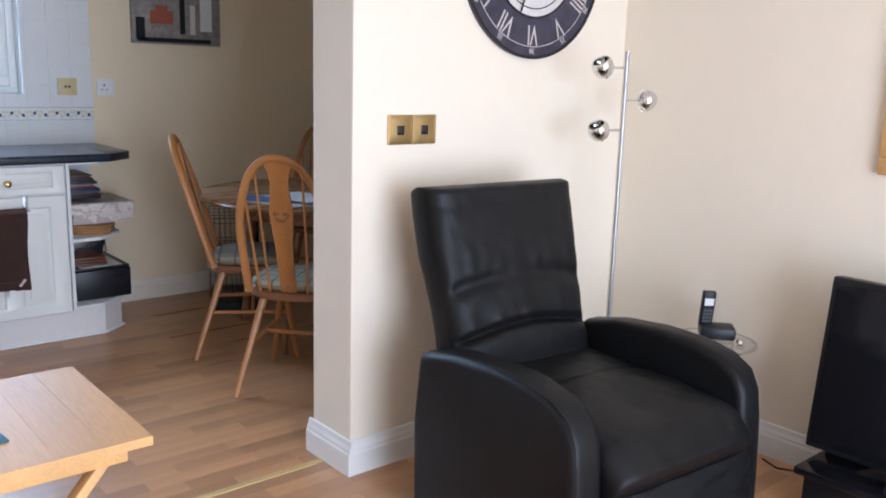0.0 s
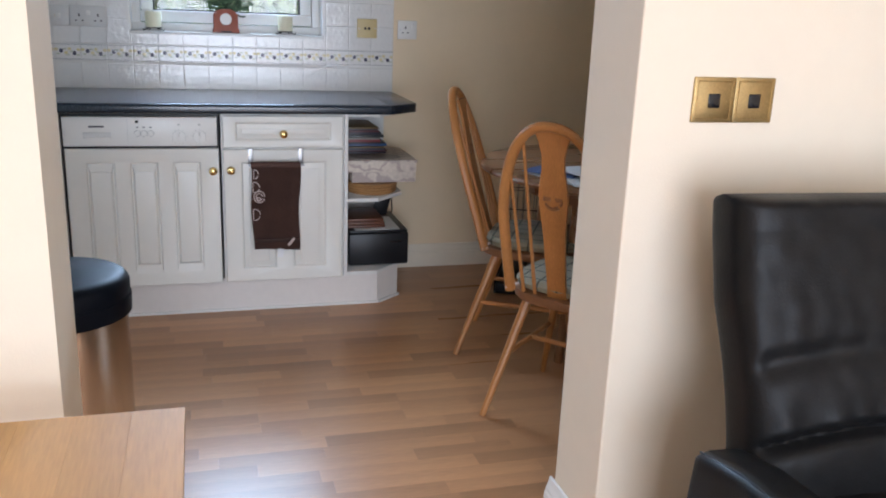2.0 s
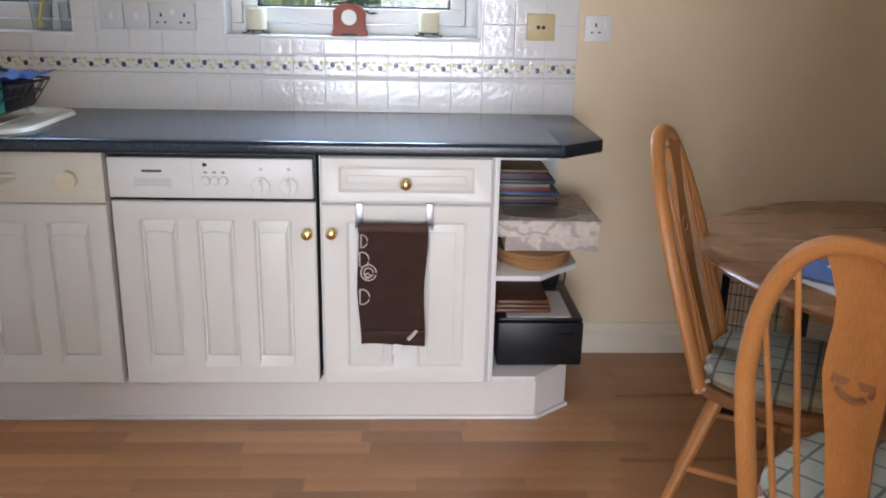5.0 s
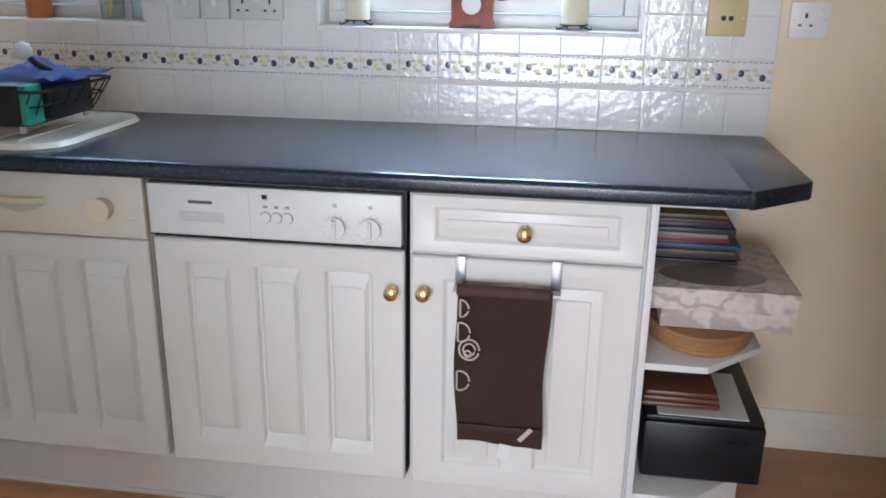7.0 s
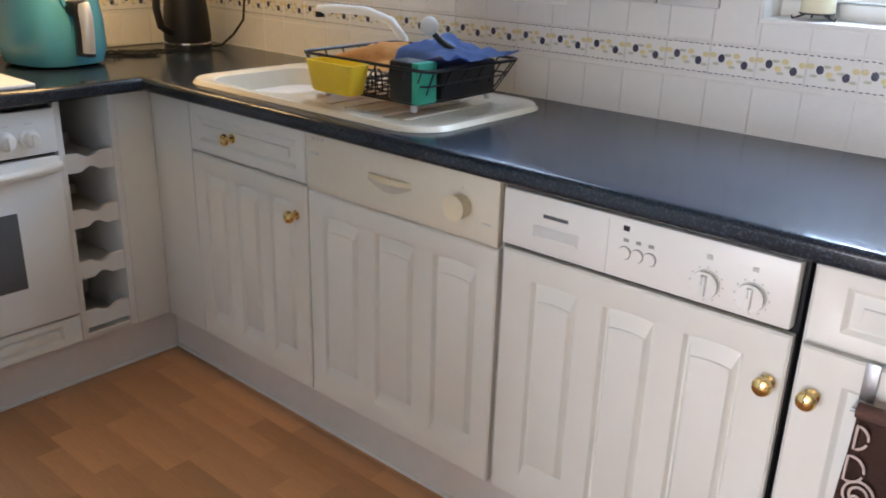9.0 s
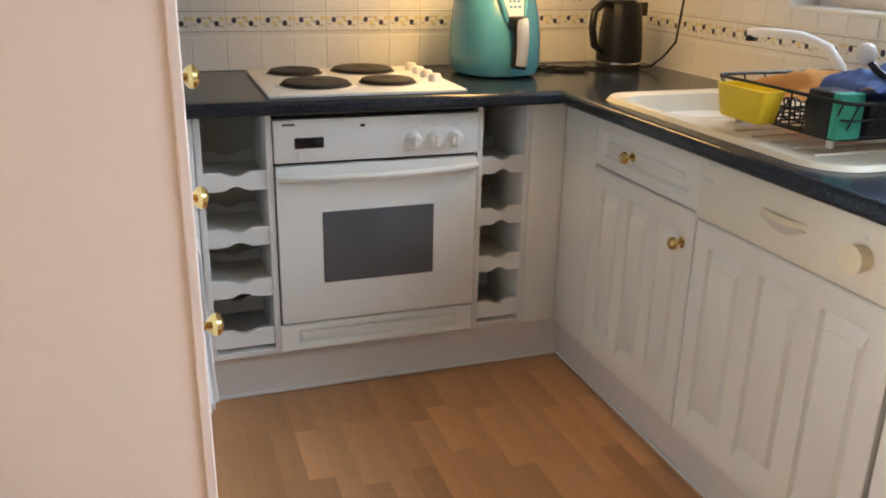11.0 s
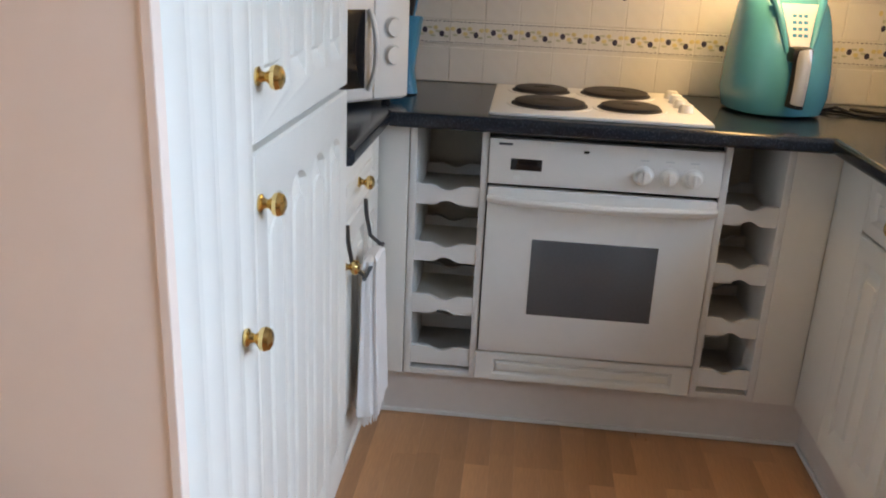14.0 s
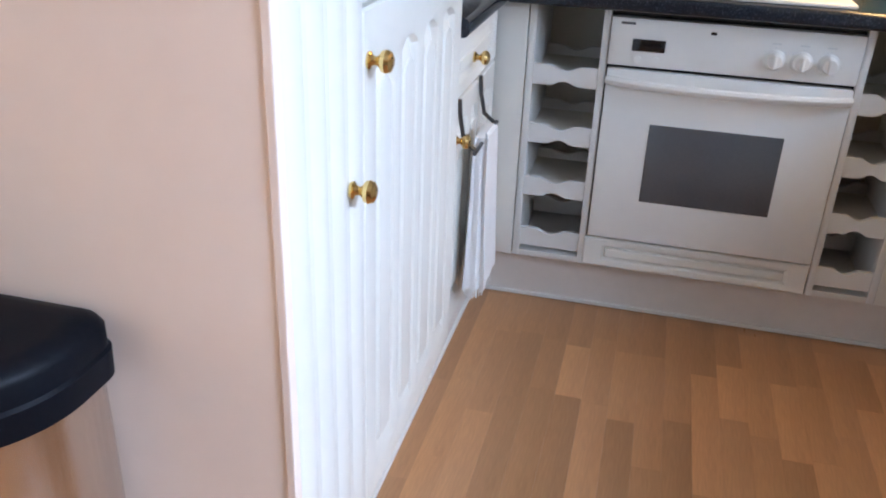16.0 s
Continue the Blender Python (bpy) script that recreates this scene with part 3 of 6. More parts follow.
# oven run: racks, oven, fillers
def wine_rack(y0, y1):
    c = thing("wine_rack", "narrow open wine rack unit with scalloped shelves", "wine rack", (0.3, (y0 + y1) / 2, 0.15), group="wine racks beside the oven")
    for a, b in ((y0, y0 + 0.018), (y1 - 0.018, y1)):
        part("side_panel", box(B(), 0.05, 0.578, a, b, 0.15, TOP, 0.001), CARC, c)
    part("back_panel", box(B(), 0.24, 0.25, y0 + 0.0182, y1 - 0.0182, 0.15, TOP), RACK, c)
    part("base", box(B(), 0.2505, 0.575, y0 + 0.0182, y1 - 0.0182, 0.15, 0.166), CARC, c)
    a, b = y0 + 0.0185, y1 - 0.0185
    w = b - a

    def bay(t, half):
        return 0.0 if abs(t - 0.5) > half else 0.5 + 0.5 * math.cos((t - 0.5) / half * math.pi)

    for z in (0.182, 0.338, 0.493, 0.655):
        low = z < 0.2
        for x in (0.558, 0.30):
            lower = [(a + w * i / 24, (0.0 if low else 0.013 * bay(i / 24, 0.20) ** 0.6)) for i in range(25)]
            upper = [(a + w * i / 24, 0.054 - 0.014 * bay(i / 24, 0.24) ** 0.6) for i in range(25)]
            bm = prism(B(), [(-q, h) for q, h in lower + upper[::-1]], 0, 0.014, 0, Matrix.Translation((x, 0, z)) @ Matrix(((0, 0, 1, 0), (-1, 0, 0, 0), (0, 1, 0, 0), (0, 0, 0, 1))))
            part("bottle_rest", bm, CARC, c, smooth=False)
        if not low:
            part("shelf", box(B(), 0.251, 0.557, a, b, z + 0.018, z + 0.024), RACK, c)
    return c


wine_rack(-1.672, -1.4665)
wine_rack(-0.8655, -0.690)
c = thing("corner_filler", "cream filler panel in the kitchen corner", "filler panel", (0.57, -0.64, 0.15))
part("panel", box(B(), 0.560, 0.580, -0.6895, -0.5785, 0.15, TOP, 0.001), DOOR, c)
c = thing("corner_filler", "cream filler panel in the kitchen corner", "filler panel", (0.57, -1.72, 0.15))
part("panel", box(B(), 0.560, 0.580, -1.765, -1.675, 0.15, TOP, 0.001), DOOR, c)

o = thing("oven", "white built-in electric oven with smoked glass window", "oven", (0.3, -1.165, 0.15))
part("body", box(B(), 0.06, 0.556, -1.466, -0.866, 0.155, TOP - 0.002), BLACK_PL, o)
op = part("control_panel", box(B(), 0.556, 0.588, -1.464, -0.868, 0.728, 0.848, 0.003), WHITE_PL, o, "white control panel")
part("display", box(B(), 0.5875, 0.590, -1.407, -1.326, 0.768, 0.798, 0.002), BLACK_GL, op, "black digital clock display")
for y in (-1.39, -1.345):
    part("button", cyl(B(), (0.590, y, 0.748), 0.009, 0.006, "x", 16), WHITE_PL, op)
for y in (-1.066, -1.002, -0.940):
    kb = lathe(B(), [(0, 0), (0.026, 0), (0.025, 0.004), (0.021, 0.007), (0.019, 0.02), (0.016, 0.024), (0, 0.0245)], Matrix.Translation((0.588, y, 0.774)) @ Matrix.Rotation(radians(90), 4, "Y"), 24)
    part("dial", kb, WHITE_PL, op, "round white dial")
    part("dial_grip", box(B(), 0.610, 0.6165, y - 0.004, y + 0.004, 0.757, 0.791, 0.002), WHITE_PL, op)
    part("symbol", box(B(), 0.5875, 0.5888, y - 0.011, y + 0.011, 0.812, 0.816), GREY_PL, op)
    for q in range(-150, 151, 50):
        part("tick", box(B(), 0.5875, 0.5886, y + 0.0305 * math.sin(radians(q)) - 0.0011, y + 0.0305 * math.sin(radians(q)) + 0.0011, 0.774 + 0.0305 * math.cos(radians(q)) - 0.0011, 0.774 + 0.0305 * math.cos(radians(q)) + 0.0011), GREY_PL, op)
part("indicator", box(B(), 0.5875, 0.589, -1.222, -1.208, 0.822, 0.829, 0.001), BLACK_GL, op)
part("badge", box(B(), 0.5875, 0.5888, -1.44, -1.405, 0.832, 0.838), DARK_GL, op)
od = part("door", box(B(), 0.558, 0.590, -1.462, -0.869, 0.245, 0.718, 0.004), WHITE_PL, o, "white oven door")
part("window", box(B(), 0.588, 0.5925, -1.336, -1.003, 0.366, 0.582, 0.001), DARK_GL, od, "smoked glass window")
hb = []
for i in range(17):
    t = i / 16
    hb.append((0.592 + 0.026 * math.sin(math.pi * t) ** 0.5, -1.460 + 0.589 * t, 0.690 - 0.006 * math.sin(math.pi * t)))
part("handle", tube(B(), hb, 0.015, 10, flat=0.75), WHITE_PL, od, "white bowed handle")
part("lower_panel", front(B(), -1.470, -0.868, 0.152, 0.238, [(-1.42, -0.918, 0.172, 0.220, 0)], run(0.584, 0, EAST), slope=0.006), DOOR, o, "moulded panel under the oven")


# ---- worktops: dark laminate with a rolled front edge ----
def rolled(bm, a, b, depth_dir, z0, z1, back):
    """A slab along a-b whose front edge is rolled; depth_dir points from the back to the front."""
    prof = []
    r = 0.013
    for i in range(7):
        t = math.pi / 2 * i / 6
        prof.append((-r + r * math.sin(t), z1 - r + r * math.cos(t)))
    for i in range(7):
        t = math.pi / 2 * i / 6
        prof.append((-r + r * math.cos(t), z0 + r - r * math.sin(t)))
    prof = [(back, z1)] + prof + [(back, z0)]
    d = Vector((*depth_dir, 0))
    ra = [bm.verts.new(Vector((*a, 0)) + d * q + Vector((0, 0, z))) for q, z in prof]
    rb = [bm.verts.new(Vector((*b, 0)) + d * q + Vector((0, 0, z))) for q, z in prof]
    k = len(prof)
    for i in range(k):
        bm.faces.new((ra[i], ra[(i + 1) % k], rb[(i + 1) % k], rb[i]))
    bm.faces.new(ra)
    bm.faces.new(rb[::-1])
    return bm


SX0, SX1, SY0, SY1 = 0.76, 1.62, -0.56, -0.115        # cut-out of the sink
wt = thing("worktop", "dark slate-effect laminate worktop running round the kitchen", "worktop", (0.6, -0.6, 0.866))
ZB, ZT = 0.8665, 0.906
part("front_edge", rolled(B(), (0.612, -0.625), (3.165, -0.625), (0, -1), ZB, ZT, -0.06), WORKTOP, wt)
for q in ((0.0, SX0 + 0.03, -0.565, -0.002), (SX1 - 0.03, 3.165, -0.565, -0.002), (SX0 + 0.03, SX1 - 0.03, -0.565, SY0 + 0.03), (SX0 + 0.03, SX1 - 0.03, SY1 - 0.03, -0.002)):
    part("slab", box(B(), *q, ZB, ZT), WORKTOP, wt, smooth=False)
part("end_slab", prism(B(), [(3.165, -0.002), (3.165, -0.625), (3.175, -0.625), (3.305, -0.515), (3.310, -0.505), (3.310, -0.002)], ZB, ZT, 0.004), WORKTOP, wt)
part("front_edge", rolled(B(), (0.625, -1.722), (0.625, -0.612), (1, 0), ZB, ZT, -0.06), WORKTOP, wt)
part("slab", box(B(), 0.002, 0.565, -2.30, -0.5652, ZB, ZT), WORKTOP, wt, smooth=False)
part("front_edge", rolled(B(), (0.6, -1.722), (1.074, -1.722), (0, 1), ZB, ZT, -0.06), WORKTOP, wt)
part("slab", box(B(), 0.5652, 1.074, -2.30, -1.782, ZB, ZT), WORKTOP, wt, smooth=False)

part("slab", box(B(), 0.5652, 0.6118, -0.6118, -0.5653, ZB, ZT), WORKTOP, wt, smooth=False)
part("slab", box(B(), 0.5652, 0.5998, -1.7818, -1.7222, ZB, ZT), WORKTOP, wt, smooth=False)

# third run: base cupboard and tall cupboard
c = thing("base_cupboard", "cream base cupboard with drawer beside the tall cupboard", "base cupboard", (0.82, -2.0, 0.15), group="kitchen base units")
part("body", carcass(0.585, 1.070, -2.28, -1.772), CARC, c)
d = part("drawer_front", front(B(), -1.070, -0.600, 0.720, 0.858, [(-1.03, -0.64, 0.75, 0.83, 0)], run(0, -1.752, NORTH)), DOOR, c)
knob(d, (0.872, -1.752, 0.782), (0, 1, 0))
d = part("door", front(B(), -1.070, -0.600, 0.146, 0.714, three(-1.070, -0.600, 0.146, 0.714, n=3, gap=0.035), run(0, -1.752, NORTH)), DOOR, c)
knob(d, (1.036, -1.752, 0.632), (0, 1, 0))
c = thing("tall_cupboard", "tall cream cupboard with two moulded doors and brass knobs", "tall cupboard", (1.38, -2.0, 0.15), group="kitchen tall units")
part("body", box(B(), 1.078, 1.905, -2.29, -1.757, 0.15, 2.2, 0.001), CARC, c)
d = part("door", front(B(), -1.685, -1.082, 0.150, 1.024, three(-1.685, -1.082, 0.150, 1.024, n=4, side=0.055, gap=0.03, head=0.075, arch=0.02), run(0, -1.737, NORTH), groove=0.011), DOOR, c)
knob(d, (1.664, -1.737, 0.952), (0, 1, 0))
d = part("door", front(B(), -1.685, -1.082, 1.034, 2.15, three(-1.685, -1.082, 1.034, 2.15, n=4, side=0.055, gap=0.03, head=0.075, arch=0.02), run(0, -1.737, NORTH), groove=0.011), DOOR, c)
knob(d, (1.662, -1.737, 1.123), (0, 1, 0))
bm = B()
box(bm, 1.687, 1.957, -1.7568, -1.737, 0.15, 2.2, 0.001)
filler = part("fluted_filler", bm, DOOR, c, "fluted cream filler panel")
for i in range(4):
    bm = B()
    prism(bm, [(1.692 + i * 0.066 + 0.058 * k / 8, -1.7375 + 0.0042 * math.sin(math.pi * k / 8)) for k in range(9)], 0.152, 2.19)
    part("flute", bm, DOOR, filler)
knob(filler, (1.745, -1.7345, 0.788), (0, 1, 0))
for nm, pts in (("window_run", [(0.5395, -0.5315), (3.148, -0.5315), (3.148, -0.541), (0.5395, -0.541)]), ("oven_run", [(0.5335, -1.780), (0.543, -1.780), (0.543, -0.542), (0.5335, -0.542)]), ("third_run", [(0.5435, -1.7895), (1.90, -1.7895), (1.90, -1.780), (0.5435, -1.780)]), ("shelf_end", [(3.149, -0.5315), (3.155, -0.541), (3.270, -0.445), (3.262, -0.436)])):
    structure("trim_bead_" + nm, prism(B(), pts, 0.0005, 0.012, 0.002), TRIM, "white bead along the plinth", "bead")


# ---- kitchen things ----
# hob
h = thing("electric_hob", "white electric hob with four dark solid plates", "hob", (0.33, -1.19, 0.906))
part("plate", box(B(), 0.065, 0.590, -1.472, -0.905, 0.9065, 0.917, 0.004), WHITE_PL, h)
for x, y, r in ((0.185, -1.335, 0.078), (0.175, -1.115, 0.095), (0.435, -1.315, 0.095), (0.430, -1.100, 0.078)):
    part("hotplate", lathe(B(), [(0, 0.917), (r + 0.008, 0.917), (r + 0.008, 0.921), (r, 0.922), (r, 0.929), (r - 0.006, 0.931), (r * 0.3, 0.9300), (r * 0.28, 0.9285), (0, 0.9285)], Matrix.Translation((x, y, 0)), 40), IRON, h, "dark cast iron hotplate")
    part("hotplate_ring", lathe(B(), [(r + 0.008, 0.9172), (r + 0.022, 0.9172), (r + 0.020, 0.9195), (r + 0.009, 0.9195)], Matrix.Translation((x, y, 0)), 40), WHITE_PL, h)
for i in range(4):
    part("dial", lathe(B(), [(0, 0.917), (0.021, 0.917), (0.019, 0.933), (0.015, 0.939), (0, 0.9395)], Matrix.Translation((0.17 + i * 0.085, -0.950, 0)), 20), WHITE_PL, h, "round white dial")

# air fryer
fx, fy = 0.235, -0.683
f = thing("air_fryer", "turquoise air fryer with black and silver handle", "air fryer", (fx, fy, 0.906))


def oval(bm, levels, cx, cy, n=32, power=2.6, turn=0.0):
    """A body lofted through rounded oval sections: (z, half x, half y, shift x)."""
    rings = []
    for z, a, b, s in levels:
        ring = []
        for i in range(n):
            t = 2 * math.pi * i / n
            c, q = math.cos(t), math.sin(t)
            x = s + a * math.copysign(abs(c) ** (2 / power), c)
            y = b * math.copysign(abs(q) ** (2 / power), q)
            ring.append(bm.verts.new((cx + x * math.cos(turn) - y * math.sin(turn), cy + x * math.sin(turn) + y * math.cos(turn), z)))
        rings.append(ring)
    for a, b in zip(rings, rings[1:]):
        for i in range(n):
            bm.faces.new((a[i], a[(i + 1) % n], b[(i + 1) % n], b[i]))
    bm.faces.new(rings[0][::-1])
    bm.faces.new(rings[-1])
    return bm


SILVER = grain("silver_plastic", (0.62, 0.63, 0.64), 0.28, metal=0.6, vary=0.04)
TURN_F = radians(5)
part("body", oval(B(), [(0.908, 0.118, 0.108, 0), (0.916, 0.138, 0.127, 0), (0.96, 0.150, 0.138, 0), (1.03, 0.148, 0.136, 0), (1.10, 0.140, 0.130, -0.004), (1.16, 0.126, 0.122, -0.012), (1.20, 0.108, 0.116, -0.024), (1.222, 0.088, 0.108, -0.036), (1.228, 0.070, 0.095, -0.042)], fx, fy, turn=TURN_F), TEAL, f)
FR = Matrix.Translation((fx, fy, 0)) @ Matrix.Rotation(TURN_F, 4, "Z")


def placed(bm, m):
    bmesh.ops.transform(bm, matrix=m, verts=bm.verts)
    return bm


KEYPAD_AT = FR @ Matrix.Translation((0.118, 0.0, 1.150)) @ Matrix.Rotation(radians(66), 4, "Y")
part("control_panel", prism(B(), [(-0.062, -0.050), (-0.02, -0.040), (0.062, -0.024), (0.062, 0.024), (-0.02, 0.040), (-0.062, 0.050)], -0.012, 0.005, 0.002, KEYPAD_AT), GREY_PL, f, "silver sloping control panel")
for side in (-1, 1):
    part("collar", placed(tube(B(), [(-0.080, side * 0.066, -0.010), (-0.062, side * 0.060, 0.002), (-0.02, side * 0.050, 0.004), (0.03, side * 0.040, 0.002), (0.070, side * 0.030, -0.006)], 0.013, 10, r_end=0.006), KEYPAD_AT), TEAL, f, "raised turquoise collar beside the keys")
for r in range(4):
    for k in range(3):
        part("button", placed(box(B(), -0.004, 0.004, -0.005, 0.005, 0.0045, 0.0062), KEYPAD_AT @ Matrix.Translation((-0.028 + r * 0.018, -0.015 + k * 0.015, 0))), BLUE, f)
part("handle_mount", placed(box(B(), 0.130, 0.180, -0.028, 0.028, 1.060, 1.102, 0.010), FR), BLACK_PL, f, "black handle mount")
part("handle", placed(tube(B(), arc((0.180, 0, 1.092), (0.200, 0, 1.06), (0.184, 0, 0.955), 10), 0.020, 10, flat=0.55), FR), SILVER, f, "silver handle")
part("handle_grip", placed(tube(B(), arc((0.168, 0, 1.085), (0.188, 0, 1.05), (0.172, 0, 0.945), 10), 0.026, 10, flat=0.6), FR), BLACK_PL, f)
tray = thing("wooden_tray", "small wooden tray lying on the air fryer", "tray", (fx - 0.03, fy + 0.01, 1.229))
part("base", placed(box(B(), -0.065, 0.065, -0.085, 0.085, 1.2285, 1.238, 0.003), Matrix.Translation((fx - 0.035, fy, 0))), PINE, tray)
part("rim", placed(box(B(), 0.055, 0.065, -0.085, 0.085, 1.238, 1.252, 0.003), Matrix.Translation((fx - 0.035, fy, 0))), PINE, tray)

# kettle
kx, ky = 0.185, -0.185
k = thing("kettle", "black cordless kettle on its base", "kettle", (kx, ky, 0.906))
part("base", cyl(B(), (kx, ky, 0.916), 0.080, 0.018, "z", 32), BLACK_PL, k)
part("base_ring", lathe(B(), [(0.074, 0.925), (0.078, 0.925), (0.078, 0.932), (0.074, 0.932)], Matrix.Translation((kx, ky, 0)), 32), CHROME, k)
part("body", lathe(B(), [(0, 0.932), (0.078, 0.932), (0.080, 0.945), (0.076, 1.02), (0.068, 1.09), (0.062, 1.125), (0.058, 1.130), (0, 1.131)], Matrix.Translation((kx, ky, 0)), 32), BLACK_PL, k)
part("lid", lathe(B(), [(0, 1.1315), (0.052, 1.1315), (0.048, 1.138), (0.012, 1.141), (0, 1.141)], Matrix.Translation((kx, ky, 0)), 24), BLACK_PL, k)
part("handle", tube(B(), [(kx + 0.02, ky - 0.055, 1.125), (kx + 0.03, ky - 0.095, 1.130), (kx + 0.03, ky - 0.125, 1.105), (kx + 0.03, ky - 0.130, 1.05), (kx + 0.025, ky - 0.115, 0.99), (kx + 0.02, ky - 0.075, 0.965)], 0.013, 10), BLACK_PL, k)
part("spout", prism(B(), [(-0.016, 0), (0.016, 0), (0.0, 0.042)], 1.085, 1.132, 0.003, Matrix.Translation((kx + 0.01, ky + 0.052, 0))), BLACK_GL, k)


def socket_plate(name, x0, x1, z0, z1, label, material, y=-0.008):
    s = thing(name, label, "socket", ((x0 + x1) / 2, 0, (z0 + z1) / 2), group="wall sockets")
    part("plate", box(B(), x0, x1, y - 0.010, y + 0.0015, z0, z1, 0.003), material, s)
    return s


def uk_holes(s, x, z, y=-0.018):
    part("pin_hole", box(B(), x - 0.003, x + 0.003, y - 0.0006, y, z + 0.006, z + 0.018), BLACK_PL, s)
    for d in (-0.013, 0.013):
        part("pin_hole", box(B(), x + d - 0.004, x + d + 0.004, y - 0.0006, y, z - 0.014, z - 0.009), BLACK_PL, s)


def screws(s, x0, x1, z, y=-0.018):
    for x in (x0 + 0.010, x1 - 0.010):
        part("screw", cyl(B(), (x, y - 0.0003, z), 0.003, 0.0014, "y", 10), GREY_PL, s)


for x0, x1 in ((0.290, 0.437), (0.452, 0.562)):
    s = socket_plate("wall_socket", x0, x1, 1.172, 1.258, "white double wall socket on the tiles", GREY_PL)
    uk_holes(s, (x0 + x1) / 2 + 0.03, 1.212)
    screws(s, x0, x1, 1.215)
plug = single("kettle_plug", placed(box(B(), 0.352, 0.402, -0.064, -0.0188, 1.188, 1.236, 0.008), Matrix()), BLACK_PL, "black mains plug pushed into the wall socket", "plug")
part("cable", tube(B(), [Vector(p) for p in ((0.377, -0.055, 1.189), (0.376, -0.07, 1.15), (0.365, -0.07, 1.08), (0.340, -0.06, 1.01), (0.29, -0.07, 0.955), (0.26, -0.10, 0.918), (0.22, -0.13, 0.911), (0.20, -0.15, 0.911))], 0.0042, 8), BLACK_PL, plug)
single("power_cable", tube(B(), [(0.20, -0.53, 0.911), (0.21, -0.49, 0.925), (0.22, -0.44, 0.911), (0.245, -0.40, 0.911), (0.225, -0.35, 0.913), (0.20, -0.32, 0.911), (0.215, -0.28, 0.911), (0.23, -0.22, 0.911)], 0.0045, 8), BLACK_PL, "black power cable lying on the worktop", "cable")
single("power_cable", tube(B(), [(0.16, -0.56, 0.911), (0.20, -0.47, 0.911), (0.265, -0.42, 0.911), (0.275, -0.37, 0.911), (0.24, -0.33, 0.920), (0.19, -0.36, 0.911), (0.13, -0.42, 0.911)], 0.0045, 8), BLACK_PL, "black power cable lying on the worktop", "cable")

# sink with drainer and tap
sk = thing("sink", "cream composite sink with drainer set into the worktop", "sink", (1.19, -0.34, 0.906))


def round_rect(x0, x1, y0, y1, r, n=6):
    pts = []
    for cx, cy, a0 in ((x1 - r, y1 - r, 0), (x0 + r, y1 - r, 90), (x0 + r, y0 + r, 180), (x1 - r, y0 + r, 270)):
        for i in range(n + 1):
            a = radians(a0 + 90 * i / n)
            pts.append((cx + r * math.cos(a), cy + r * math.sin(a)))
    return pts


def basin(bm, loops):
    rings = [[bm.verts.new((x, y, z)) for x, y in pts] for pts, z in loops]
    k = len(rings[0])
    for a, b in zip(rings, rings[1:]):
        for i in range(k):
            bm.faces.new((a[i], a[(i + 1) % k], b[(i + 1) % k], b[i]))
    bm.faces.new(rings[-1])
    return bm


X0, X1, Y0, Y1 = 0.735, 1.655, -0.578, -0.085
bm = B()
outer = [bm.verts.new((x, y, 0.9068)) for x, y in round_rect(X0, X1, Y0, Y1, 0.10)]
lip = [bm.verts.new((x, y, 0.918)) for x, y in round_rect(X0 + 0.008, X1 - 0.008, Y0 + 0.008, Y1 - 0.008, 0.095)]
k2 = len(outer)
for i in range(k2):
    bm.faces.new((outer[i], outer[(i + 1) % k2], lip[(i + 1) % k2], lip[i]))
rim_edges = [bm.edges.get((lip[i], lip[(i + 1) % k2])) for i in range(k2)]
hole_loops = []
for q in ((0.785, 1.135, -0.545, -0.165, 0.09), (1.20, 1.615, -0.535, -0.125, 0.07)):
    vs = [bm.verts.new((x, y, 0.918)) for x, y in round_rect(*q)]
    rim_edges += [bm.edges.new((vs[i], vs[(i + 1) % len(vs)])) for i in range(len(vs))]
    hole_loops.append((q, vs))
bmesh.ops.triangle_fill(bm, edges=rim_edges, use_beauty=True)
for (q, vs), depth in zip(hole_loops, (0.150, 0.010)):
    prev = vs
    for d, z in ((0.006, 0.914), (0.014, 0.918 - depth * 0.5), (0.030, 0.918 - depth)):
        ring = [bm.verts.new((x, y, z)) for x, y in round_rect(q[0] + d, q[1] - d, q[2] + d, q[3] - d, q[4] - d * 0.5)]
        for i in range(len(ring)):
            bm.faces.new((prev[i], prev[(i + 1) % len(ring)], ring[(i + 1) % len(ring)], ring[i]))
        prev = ring
    bm.faces.new(prev)
part("bowl_and_drainer", bm, SINK, sk)
part("waste_cap", lathe(B(), [(0, 0.922), (0.024, 0.922), (0.026, 0.918), (0, 0.9178)], Matrix.Translation((1.165, -0.40, 0.001)), 20), GREY_PL, sk, "round pale overflow cap")
for i in range(5):
    part("drainer_rib", box(B(), 1.25 + i * 0.065, 1.26 + i * 0.065, -0.49, -0.17, 0.9075, 0.911, 0.001), SINK, sk)
tp = thing("mixer_tap", "white curved kitchen mixer tap", "tap", (1.17, -0.115, 0.918))
part("base", lathe(B(), [(0, 0.9182), (0.028, 0.9182), (0.026, 0.935), (0.020, 0.955), (0.018, 0.985), (0, 0.986)], Matrix.Translation((1.17, -0.115, 0)), 20), WHITE_PL, tp)
part("spout", tube(B(), [(1.165, -0.115, 0.98), (1.158, -0.117, 1.03), (1.12, -0.13, 1.075), (1.05, -0.155, 1.098), (0.96, -0.185, 1.100), (0.90, -0.205, 1.094)], 0.0125, 12), WHITE_PL, tp)
part("nozzle", cyl(B(), (0.905, -0.203, 1.081), 0.0135, 0.016, "z", 14), BLACK_PL, tp)
